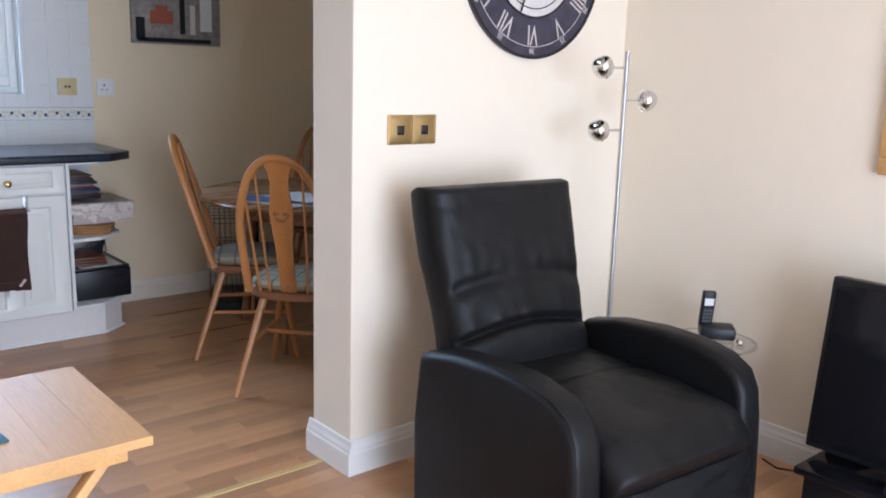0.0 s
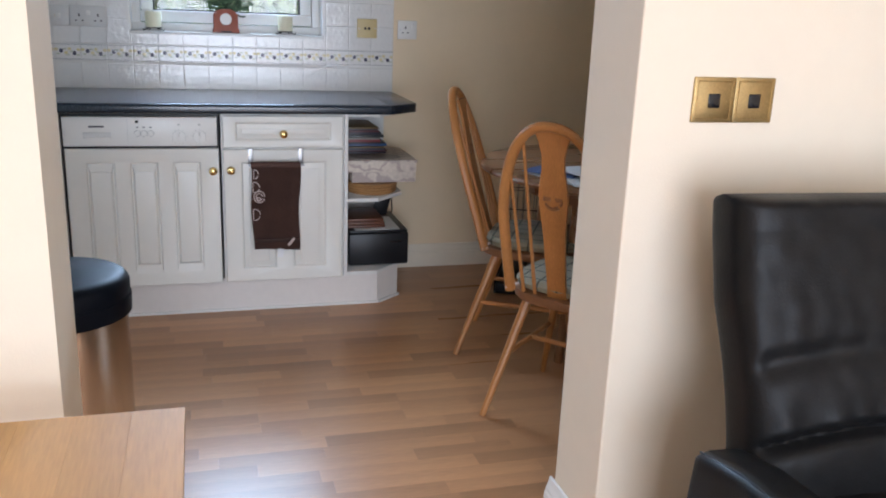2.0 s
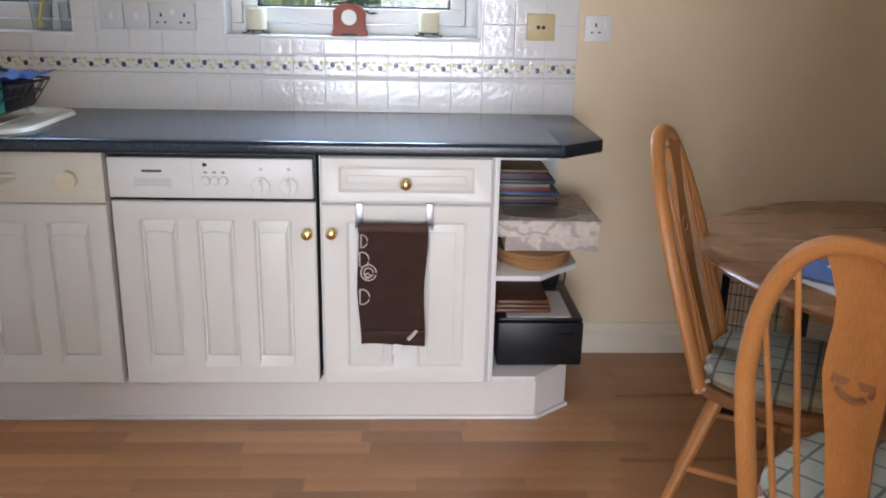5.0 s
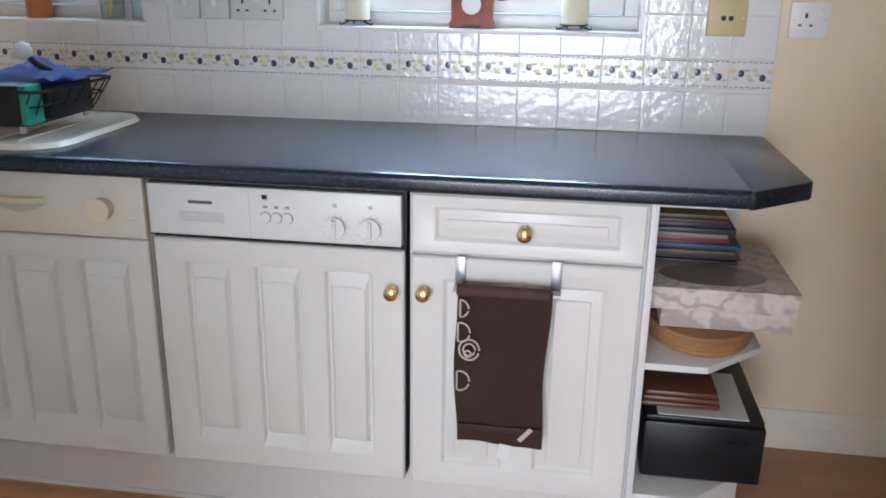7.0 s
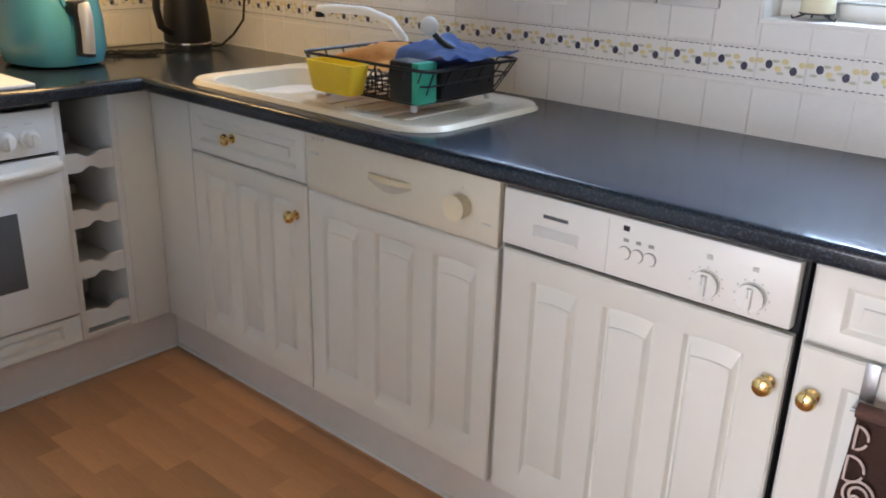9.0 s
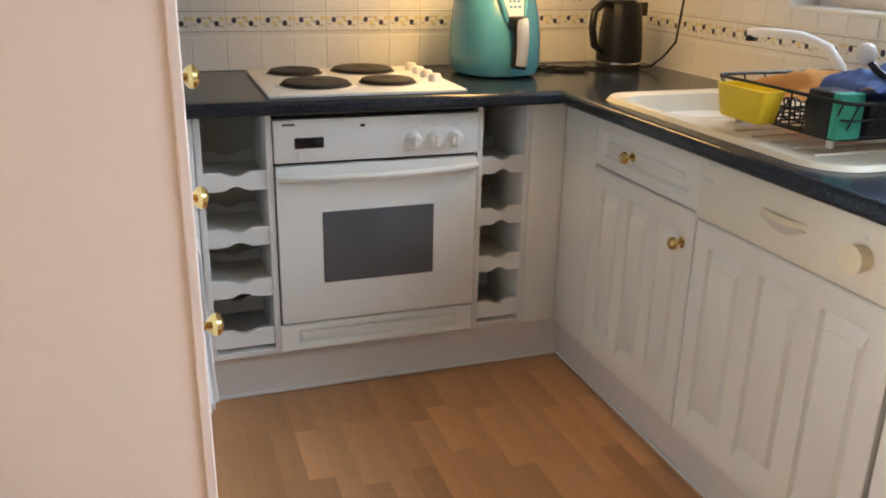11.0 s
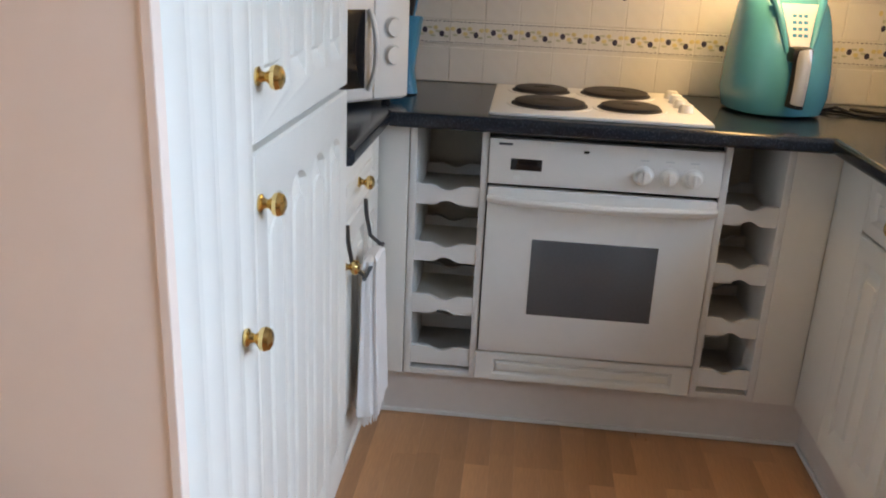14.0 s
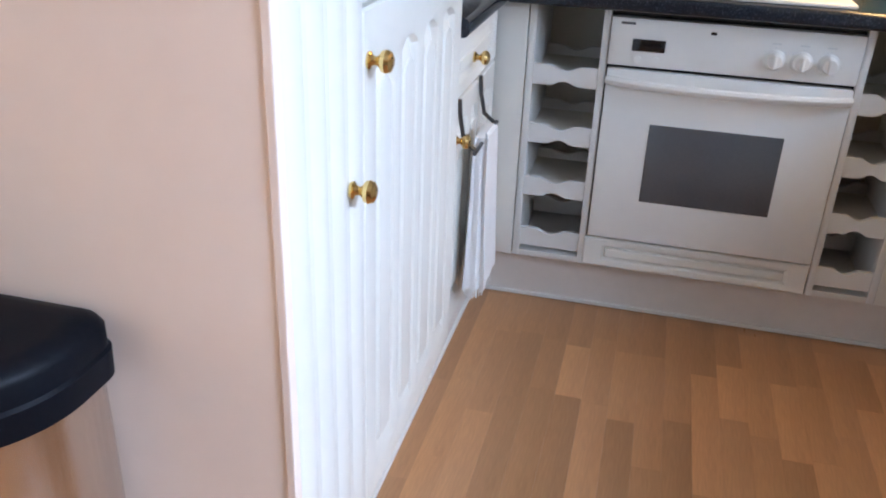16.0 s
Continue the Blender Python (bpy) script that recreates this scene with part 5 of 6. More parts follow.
KB = Matrix.Translation((0.30, -1.742, 0.906)) @ Matrix.Rotation(radians(-6), 4, "Y")
part("block", placed(oval(B(), [(0.001, 0.045, 0.048, 0), (0.07, 0.036, 0.036, 0), (0.215, 0.056, 0.054, 0)], 0, 0, power=4), KB), BLUE, kb)
random.seed(3)
for i, (x, y) in enumerate(((-0.02, -0.02), (0.015, -0.015), (-0.018, 0.018), (0.018, 0.018), (0.0, 0.0))):
    q = placed(tube(B(), [(x, y, 0.212), (x * 1.3, y * 1.5, 0.265), (x * 1.8, y * 2.1, 0.305 + 0.01 * i)], 0.010, 8), KB)
    part("knife_handle", q, BLACK_PL if i % 2 else BLUE, kb)
rail = thing("towel_rail", "dark metal over-door towel rail", "towel rail", (0.89, -1.75, 0.69))
DKM = grain("dark_grey_metal", (0.14, 0.15, 0.16), 0.35, metal=1.0)
for x in (0.80, 1.02):
    part("hook", tube(B(), [(x, -1.748, 0.722), (x, -1.745, 0.68), (x, -1.735, 0.63), (x, -1.708, 0.608)], 0.005, 6), DKM, rail)
part("bar", cyl(B(), (0.91, -1.706, 0.606), 0.005, 0.25, "x", 12), DKM, rail)


def bunched_towel(levels, cx, cy, seed, n=48):
    """A folded towel hanging in loose pleats: (z, half x, half y)."""
    bm = B()
    rings = []
    for z, a, b in levels:
        ring = []
        for i in range(n):
            t = 2 * math.pi * i / n
            w = 1 + 0.10 * math.sin(5 * t + seed + 3 * z) + 0.07 * math.sin(9 * t - seed + 5 * z)
            ring.append(bm.verts.new((cx + a * w * math.copysign(abs(math.cos(t)) ** 0.6, math.cos(t)), cy + b * w * math.copysign(abs(math.sin(t)) ** 0.6, math.sin(t)), z)))
        rings.append(ring)
    for p, q in zip(rings, rings[1:]):
        for i in range(n):
            bm.faces.new((p[i], p[(i + 1) % n], q[(i + 1) % n], q[i]))
    bm.faces.new(rings[0][::-1])
    bm.faces.new(rings[-1])
    return bm


tw = single("tea_towel", bunched_towel([(0.625, 0.040, 0.010), (0.618, 0.060, 0.018), (0.58, 0.070, 0.019), (0.50, 0.074, 0.020), (0.42, 0.078, 0.023), (0.34, 0.080, 0.026), (0.27, 0.084, 0.029), (0.235, 0.086, 0.030)], 0.90, -1.708, 2.0), TOWEL_W, "white fringed tea towel over the rail", "towel")
random.seed(9)
bm = B()
for i in range(60):
    t = 2 * math.pi * i / 60
    x, y = 0.90 + 0.082 * math.cos(t), -1.708 + 0.027 * math.sin(t)
    tube(bm, [(x, y, 0.240), (x + random.uniform(-0.004, 0.004), y + random.uniform(-0.003, 0.003), 0.212 + random.uniform(-0.008, 0.006))], 0.0017, 4)
part("fringe", bm, TOWEL_W, tw, "white fringe")

# pedal bin
BX, BY, BR = 2.062, -2.128, 0.160
bn = thing("pedal_bin", "half-round brushed steel bin with black lid", "bin", (BX, BY, 0))


def bin_section(r):
    """Half-round in front, flat with rounded corners at the back."""
    pts = [(BX + r * math.cos(radians(a)), BY + r * math.sin(radians(a))) for a in range(-90, 91, 6)]
    back, q = BX - 0.080 - (r - BR), 0.035
    for a in range(90, 181, 15):
        pts.append((back + q + q * math.cos(radians(a)), BY + r - q + q * math.sin(radians(a))))
    for a in range(180, 271, 15):
        pts.append((back + q + q * math.cos(radians(a)), BY - r + q + q * math.sin(radians(a))))
    return pts


def bin_body(levels):
    bm = B()
    rings = [[bm.verts.new((x, y, z)) for x, y in bin_section(r)] for r, z in levels]
    k = len(rings[0])
    for p, q in zip(rings, rings[1:]):
        for i in range(k):
            bm.faces.new((p[i], p[(i + 1) % k], q[(i + 1) % k], q[i]))
    bm.faces.new(rings[0][::-1])
    bm.faces.new(rings[-1])
    return bm


part("base_ring", bin_body([(BR, 0.001), (BR, 0.022), (BR - 0.004, 0.026)]), BLACK_PL, bn)
part("body", bin_body([(BR - 0.006, 0.0262), (BR - 0.006, 0.598)]), STEEL, bn)
part("rim", bin_body([(BR - 0.004, 0.5985), (BR + 0.003, 0.600), (BR + 0.004, 0.638), (BR, 0.643)]), LID_BLACK, bn, "black plastic rim")
part("lid", bin_body([(BR + 0.001, 0.6435), (BR + 0.001, 0.671), (BR - 0.004, 0.681), (BR - 0.014, 0.688), (BR - 0.03, 0.692)]), LID_BLACK, bn, "black lid")


# ---- dining corner ----
def windsor_chair(lean=0.28, rise=0.575):
    """A hoop-back chair that looks to +x, its seat's middle over the origin."""
    c = thing("dining_chair", "golden wooden hoop-back chair with checked seat cushion", "chair", (0, 0, 0), group="chairs round the dining table")
    seat = []
    for i in range(28):
        a = 2 * math.pi * i / 28
        q = math.cos(a)
        seat.append((0.205 * math.copysign(abs(q) ** 0.75, q) + 0.0, (0.205 + 0.012 * q) * math.copysign(abs(math.sin(a)) ** 0.75, math.sin(a))))
    part("seat", prism(B(), seat, 0.405, 0.437, 0.010), SEATWOOD, c, "dark wooden seat")

    def hoop_at(t):
        """t from 0 to 1 round the hoop; the back leans away."""
        a = math.pi * t
        y = 0.190 * math.copysign(abs(math.cos(a)) ** 0.85, math.cos(a)) * (0.9 + 0.1 * min(1.0, math.sin(a) * 2.5))
        z = 0.43 + rise * math.sin(a) ** 0.72
        return Vector((-0.165 - lean * (z - 0.43) - 0.02 * math.sin(a), y, z))

    part("hoop", tube(B(), [hoop_at(i / 40) for i in range(41)], 0.0140, 10, flat=1.25), ELM, c)

    def back_x(z):
        return -0.165 - lean * (z - 0.43)

    for y in (-0.145, -0.095, 0.095, 0.145):
        zt = 0.43 + rise * math.sin(math.acos((abs(y) / 0.190) ** (1 / 0.85))) ** 0.72 - 0.006
        part("spindle", tube(B(), [(-0.170, y * 0.82, 0.432), (back_x(0.6), y * 0.92, 0.6), (back_x(zt) - 0.01, y, zt)], 0.0065, 8, r_end=0.005), ELM, c)
    sp = []
    for z, w in ((0.432, 0.033), (0.50, 0.032), (0.58, 0.034), (0.66, 0.037), (0.735, 0.045), (0.775, 0.048), (0.815, 0.044), (0.86, 0.037), (0.90, 0.036), (0.94, 0.046), (0.975, 0.060)):
        sp.append((z, w))
    bm = B()
    rows = []
    for z, w in sp:
        x = back_x(z) - 0.012 * math.sin((z - 0.43) / 0.56 * math.pi)
        rows.append([bm.verts.new((x + dx, dy, z)) for dx, dy in ((-0.005, -w), (0.005, -w), (0.005, w), (-0.005, w))])
    for a, b in zip(rows, rows[1:]):
        for i in range(4):
            bm.faces.new((a[i], a[(i + 1) % 4], b[(i + 1) % 4], b[i]))
    bm.faces.new(rows[0])
    bm.faces.new(rows[-1])
    splat = part("splat", bm, ELM, c, "shaped wooden back splat")
    for s in (-1, 1):
        x = back_x(0.765) - 0.012
        part("swan_piercing", placed(prism(B(), [(0.006 * math.cos(a) * (2 if math.cos(a) > 0 else 1), 0.010 * math.sin(a)) for a in [i * math.pi / 8 for i in range(16)]], -0.0068, 0.0068), Matrix.Translation((x, s * 0.017, 0.775)) @ Matrix.Rotation(radians(90), 4, "Y")), SEATWOOD, splat, "dark pierced swan shape")
    for a0, a1 in ((100, 215), (230, 330), (-15, 80)):
        ring = [(0, 0.029 * math.cos(radians(a0 + (a1 - a0) * i / 8)), 0.031 * math.sin(radians(a0 + (a1 - a0) * i / 8))) for i in range(9)]
        part("swan_piercing", placed(tube(B(), ring, 0.0066, 6, r_end=0.0055), Matrix.Translation((back_x(0.772) - 0.012, 0, 0.772))), SEATWOOD, splat, "dark pierced swan shape")
    for sx, sy, fx2, fy2 in ((-0.125, -0.12, -0.255, -0.20), (-0.125, 0.12, -0.255, 0.20), (0.135, -0.135, 0.205, -0.205), (0.135, 0.135, 0.205, 0.205)):
        top, foot = Vector((sx, sy, 0.407)), Vector((fx2, fy2, 0.002))
        bm = B()
        pts = [top.lerp(foot, t / 8) for t in range(9)]
        tube(bm, pts, 0.017, 10, r_end=0.0105)
        part("leg", bm, ELM, c)
    for s in (-1, 1):
        part("stretcher", tube(B(), [(-0.185, s * 0.157, 0.215), (0.0, s * 0.165, 0.215), (0.172, s * 0.171, 0.215)], 0.009, 8), ELM, c)
    part("stretcher", tube(B(), [(0.0, -0.164, 0.215), (0.0, 0.164, 0.215)], 0.009, 8), ELM, c)
    pad = part("cushion", oval(B(), [(0.4375, 0.160, 0.165, 0.012), (0.445, 0.185, 0.190, 0.012), (0.462, 0.192, 0.196, 0.012), (0.476, 0.180, 0.185, 0.012), (0.481, 0.13, 0.135, 0.012)], 0, 0, power=3.2), CUSHION, c, "grey-green checked cushion")
    for s in (-1, 1):
        part("tie", tube(B(), [(-0.150, s * 0.150, 0.452), (-0.172, s * 0.172, 0.448), (-0.182, s * 0.178, 0.440), (-0.172, s * 0.184, 0.436), (-0.155, s * 0.176, 0.440)], 0.0045, 6), MOTIF, pad)
    return c


def checked(name, base, line, size):
    m = grain(name, base, 0.95, vary=0.12, scale=14, bump=0.0008, bump_scale=500)
    n, l = m.node_tree.nodes, m.node_tree.links
    b = n["Principled BSDF"]
    old = b.inputs["Base Color"].links[0].from_socket
    tc, sep = n.new("ShaderNodeTexCoord"), n.new("ShaderNodeSeparateXYZ")
    l.new(tc.outputs["Object"], sep.inputs[0])
    masks = []
    for ax in (0, 1):
        mod, less = n.new("ShaderNodeMath"), n.new("ShaderNodeMath")
        mod.operation, less.operation = "PINGPONG", "LESS_THAN"
        mod.inputs[1].default_value = size
        less.inputs[1].default_value = size * 0.10
        l.new(sep.outputs[ax], mod.inputs[0])
        l.new(mod.outputs[0], less.inputs[0])
        masks.append(less)
    top = n.new("ShaderNodeMath")
    top.operation = "MAXIMUM"
    l.new(masks[0].outputs[0], top.inputs[0])
    l.new(masks[1].outputs[0], top.inputs[1])
    mix = n.new("ShaderNodeMix")
    mix.data_type = "RGBA"
    l.new(top.outputs[0], mix.inputs[0])
    l.new(old, mix.inputs[6])
    mix.inputs[7].default_value = (*line, 1)
    l.new(mix.outputs[2], b.inputs["Base Color"])
    return m


CUSHION = checked("checked_cushion_cloth", (0.31, 0.28, 0.20), (0.11, 0.105, 0.075), 0.036)
chair = windsor_chair()
copy_thing(chair, pose(4.44, -0.47, 0, 0, 0, 231))
chair.matrix_basis = pose(3.648, -1.130, 0, 0, 0, -29)
windsor_chair(0.22, 0.562).matrix_basis = pose(3.590, -1.685, 0, 0, 0, 41)

dt = thing("dining_table", "round dark wooden dining table", "table", (4.06, -1.10, 0))
TX, TY = 4.06, -1.08
part("tabletop", lathe(B(), [(0, 0.695), (0.57, 0.695), (0.598, 0.702), (0.603, 0.712), (0.598, 0.719), (0.59, 0.722), (0, 0.722)], Matrix.Translation((TX, TY, 0)), 72), DARKWOOD, dt)
part("apron", lathe(B(), [(0.40, 0.62), (0.42, 0.62), (0.42, 0.694), (0.40, 0.694)], Matrix.Translation((TX, TY, 0)), 40), DARKWOOD, dt)
for a in (35, 125, 215, 305):
    c0, s0 = math.cos(radians(a)), math.sin(radians(a))
    part("leg", tube(B(), [(TX + 0.38 * c0, TY + 0.38 * s0, 0.66), (TX + 0.40 * c0, TY + 0.40 * s0, 0.3), (TX + 0.44 * c0, TY + 0.44 * s0, 0.001)], 0.026, 10, r_end=0.017), DARKWOOD, dt)
random.seed(11)
PAPERB = grain("blue_printed_paper", (0.12, 0.20, 0.45), 0.6, vary=0.2)
zz = 0.7225
for x, y, a, w, d, q in ((3.72, -1.30, 20, 0.21, 0.30, PAPER), (3.78, -1.36, -15, 0.21, 0.30, PAPER), (3.68, -1.22, 40, 0.15, 0.21, PAPERB), (3.90, -1.34, 5, 0.21, 0.30, PAPER), (3.84, -1.40, 30, 0.18, 0.25, MAGS[5]), (3.95, -1.42, -10, 0.21, 0.30, PAPER), (3.80, -1.34, 12, 0.21, 0.30, PAPER)):
    single("paper_sheet", placed(box(B(), -w / 2, w / 2, -d / 2, d / 2, zz, zz + 0.003), Matrix.Translation((x, y, 0)) @ Matrix.Rotation(radians(a), 4, "Z")), q, "loose printed paper on the dining table", "paper", group="papers on the table")
    zz += 0.0036
PHOTO = grain("grey_street_print", (0.24, 0.215, 0.19), 0.5, vary=0.6, scale=5)
pc = thing("canvas_picture", "grey street photograph canvas with a red accent", "picture", (3.785, -0.02, 1.65))
part("canvas", box(B(), 3.530, 4.042, -0.030, -0.002, 1.442, 1.86, 0.003), PHOTO, pc)
for q, col in (((3.63, 3.76, 1.55, 1.62), TERRA), ((3.66, 3.73, 1.62, 1.65), TERRA), ((3.55, 3.60, 1.46, 1.58), BLACK_PL), ((3.80, 3.83, 1.50, 1.78), BLACK_PL), ((3.92, 3.99, 1.52, 1.70), GREY_PL), ((3.56, 3.98, 1.452, 1.475), BLACK_PL), ((3.86, 3.89, 1.50, 1.66), DIM), ((3.60, 3.80, 1.72, 1.80), GREY_PL)):
    part("printed_shape", box(B(), q[0], q[1], -0.0309, -0.0303, q[2], q[3]), col, pc)

# black wire pet crate by the wall, half under the table
CR = Matrix.Translation((3.91, -0.10, 0)) @ Matrix.Rotation(radians(-25), 4, "Z")     # its corner; it runs to +x and -y
crate = thing("wire_crate", "black folding wire crate with plastic tray on the floor", "crate", CR @ Vector((0.13, -0.22, 0)))
CW, CD, CH = 0.26, 0.44, 0.52


def wire_panel(p, u, v, nu, nv):
    """A welded grid from corner p along u and v, with a stouter rim."""
    p, u, v = Vector(p), Vector(u), Vector(v)
    for i in range(nu + 1):
        a = p + u * i / nu
        part("wire", placed(tube(B(), [a, a + v], 0.0022 if i in (0, nu) else 0.0013, 5), CR), BLACK_PL, crate)
    for j in range(nv + 1):
        a = p + v * j / nv
        part("wire", placed(tube(B(), [a, a + u], 0.0022 if j in (0, nv) else 0.0016, 5), CR), BLACK_PL, crate)


part("tray", placed(box(B(), 0.004, CW - 0.004, -CD + 0.004, -0.004, 0.001, 0.05, 0.006), CR), BLACK_PL, crate, "black plastic tray")
for p, u, v, nu, nv in (((0, 0, 0.006), (0, -CD, 0), (0, 0, CH), 15, 5), ((CW, 0, 0.006), (0, -CD, 0), (0, 0, CH), 15, 5), ((0, -CD, 0.006), (CW, 0, 0), (0, 0, CH), 9, 5), ((0, 0, 0.006), (CW, 0, 0), (0, 0, CH), 9, 5), ((0, 0, CH + 0.006), (CW, 0, 0), (0, -CD, 0), 9, 4)):
    wire_panel(p, u, v, nu, nv)

# ---- living room ----
# recliner
rc = thing("recliner", "black leather recliner armchair with pleated back", "armchair", (3.66, -3.15, 0))
RM = Matrix.Translation((3.66, -3.15, 0)) @ Matrix.Rotation(radians(-4), 4, "Z")     # looks to -y


def cushion_sheet(width, line, thick, folds, n=120, m=110, flare=None, shift=0.0):
    """An upholstered slab along a side line of (y, z); folds: (place along it, depth, width)."""
    bm = B()
    pts = [Vector((0, *p)) for p in line]
    lengths = [0.0]
    for a, b in zip(pts, pts[1:]):
        lengths.append(lengths[-1] + (b - a).length)

    def along(v):
        s = v * lengths[-1]
        for i in range(len(pts) - 1):
            if s <= lengths[i + 1] + 1e-9:
                return pts[i].lerp(pts[i + 1], (s - lengths[i]) / (lengths[i + 1] - lengths[i]))
        return pts[-1]

    rows = []
    for j in range(m + 1):
        v = j / m
        p, d = along(v), along(min(1, v + 0.03)) - along(max(0, v - 0.03))
        nrm = Vector((0, -d.z, d.y)).normalized()
        w = width * (flare(v) if flare else 1)
        row = []
        for i in range(n):
            a = 2 * math.pi * i / n
            c, s = math.cos(a), math.sin(a)
            x = w / 2 * c
            h = thick / 2 * math.copysign(max(0.0, 1 - abs(c) ** 6.25) ** 0.275, s)
            edge = min(1.0, min(v, 1 - v) / 0.035)
            h *= math.sqrt(max(0.0, 1 - (1 - edge) ** 2)) * 0.85 + 0.15
            if s > 0:
                k = 1 - abs(x) / (w / 2)
                for place, depth, wide in folds:
                    bend = place + 0.055 * math.cos(x / w * math.pi) - 0.03
                    h -= depth * math.exp(-((v - bend) / wide) ** 2) * min(1, k * 7) * (1.0 if place < 0.4 else 0.35 + 0.65 * min(1.0, abs(x) / w * 3))
                    near = math.exp(-((v - bend - wide * 2.4) / (wide * 2.2)) ** 2)
                    h += 0.0005 * near * min(1, k * 5) * math.sin(abs(x) * 80 - 48 * (v - bend) * math.copysign(1, abs(x) - 0.03) + 2.5 * noise.noise(Vector((x * 8, v * 10, place))))
                h += 0.010 * k ** 0.5 * math.sin(math.pi * v)
                h += 0.0035 * noise.noise(Vector((x * 12, v * 9, thick * 7))) + 0.0022 * noise.noise(Vector((x * 34, v * 12, 2)))
                for place, depth, wide in folds:
                    h += depth * 0.28 * math.exp(-((v - place - wide * 2.2) / (wide * 2.6)) ** 2) * noise.noise(Vector((x * 26, place * 9, 1)))
            row.append(bm.verts.new(RM @ (p + Vector((x + shift, 0, 0)) + nrm * h)))
        rows.append(row)
    for a, b in zip(rows, rows[1:]):
        for i in range(n):
            bm.faces.new((a[i], a[(i + 1) % n], b[(i + 1) % n], b[i]))
    bm.faces.new(rows[0][::-1])
    bm.faces.new(rows[-1])
    return bm


back = part("backrest", cushion_sheet(0.575, [(0.215, 0.38), (0.235, 0.50), (0.285, 0.66), (0.33, 0.80), (0.362, 0.92), (0.372, 0.985)], 0.17, [(0.26, 0.030, 0.022), (0.50, 0.020, 0.040)], shift=-0.046, flare=lambda v: 0.985 - 0.05 * math.sin(math.pi * min(1, v * 1.5)) + 0.03 * v), LEATHER, rc, "padded leather backrest")
part("seat", cushion_sheet(0.560, [(-0.42, 0.30), (-0.36, 0.360), (-0.20, 0.372), (0.0, 0.365), (0.24, 0.375)], 0.17, [(0.58, 0.007, 0.02)], shift=-0.021), LEATHER, rc, "leather seat cushion")
part("footrest", cushion_sheet(0.58, [(-0.42, 0.055), (-0.41, 0.18), (-0.385, 0.30)], 0.09, []), LEATHER, rc, "folded leather footrest")


def arm(side):
    prof = [(0.26, 0.03), (0.275, 0.30), (0.255, 0.50), (0.23, 0.522), (0.10, 0.552), (-0.06, 0.568), (-0.20, 0.567), (-0.30, 0.549), (-0.365, 0.515), (-0.395, 0.46), (-0.405, 0.38), (-0.415, 0.20), (-0.42, 0.03)]
    bm = B()
    x0, x1 = (0.258, 0.352) if side > 0 else (-0.300, -0.405)
    a = [bm.verts.new(RM @ Vector((x0, y, z))) for y, z in prof]
    b = [bm.verts.new(RM @ Vector((x1 + side * 0.016 * (0.55 - z), y, z))) for y, z in prof]
    k = len(prof)
    fa, fb = bm.faces.new(a), bm.faces.new(b[::-1])
    for i in range(k):
        bm.faces.new((a[i], a[(i + 1) % k], b[(i + 1) % k], b[i]))
    bmesh.ops.recalc_face_normals(bm, faces=bm.faces)
    bmesh.ops.bevel(bm, geom=list(fa.edges) + list(fb.edges), offset=0.026, segments=4, profile=0.5, affect="EDGES")
    return bm


for side in (-1, 1):
    ar = part("armrest", arm(side), LEATHER, rc, "rounded leather armrest")
    seam = [RM @ Vector((0.341 if side > 0 else -0.394, y, z)) for y, z in ((0.24, 0.514), (0.10, 0.547), (-0.06, 0.563), (-0.20, 0.562), (-0.30, 0.545), (-0.362, 0.512), (-0.39, 0.46), (-0.402, 0.38), (-0.412, 0.20), (-0.416, 0.05))]
    part("seam", tube(B(), seam, 0.0022, 6), LEATHER, ar)
part("base", placed(box(B(), -0.29, 0.29, -0.33, 0.20, 0.001, 0.31, 0.01), RM), BLACK_PL, rc)

# folding table with a coaster
tb = thing("folding_table", "varnished pine folding side table", "table", (2.03, -2.96, 0))
XA, XB, YA, YB = 1.735, 2.350, -3.205, -2.715
for i in range(7):
    w = (XB - XA) / 7
    part("board", box(B(), XA + i * w, XA + (i + 1) * w - 0.00005, YA, YB, 0.598, 0.617, 0.0004, 1), PINE, tb)
for y in (YA + 0.012, YB - 0.034):
    part("cleat", box(B(), XA + 0.045, XB - 0.045, y, y + 0.022, 0.572, 0.5975, 0.003), PINE, tb)
for y, sgn in ((YA + 0.04, 1), (YB - 0.06, 1), (YA + 0.063, -1), (YB - 0.083, -1)):
    xa, xb = (XB - 0.075, XA + 0.05) if sgn > 0 else (XA + 0.075, XB - 0.05)
    bm = B()
    p0, p1 = Vector((xa, y, 0.585)), Vector((xb, y, 0.004))
    d = (p1 - p0)
    m = Matrix.Translation((p0 + p1) / 2) @ d.to_track_quat("Z", "Y").to_matrix().to_4x4()
    placed(box(bm, -0.016, 0.016, -0.010, 0.010, -d.length / 2, d.length / 2, 0.003), m)
    part("leg", bm, PINE, tb)
part("stretcher", cyl(B(), (XA + 0.14, (YA + YB) / 2, 0.105), 0.010, 0.40, "y", 12), PINE, tb)
part("stretcher", cyl(B(), (XB - 0.14, (YA + YB) / 2, 0.105), 0.010, 0.36, "y", 12), PINE, tb)
SEA = grain("blue_sea_print", (0.06, 0.17, 0.26), 0.3, vary=0.5, scale=16)
co = thing("coaster", "blue sea picture coaster on the pine table", "coaster", (2.075, -3.02, 0.617))
CM = Matrix.Translation((2.070, -3.030, 0.6172)) @ Matrix.Rotation(radians(6), 4, "Z")
part("board", placed(box(B(), -0.052, 0.052, -0.050, 0.050, 0.0, 0.004, 0.001), CM), SEA, co)
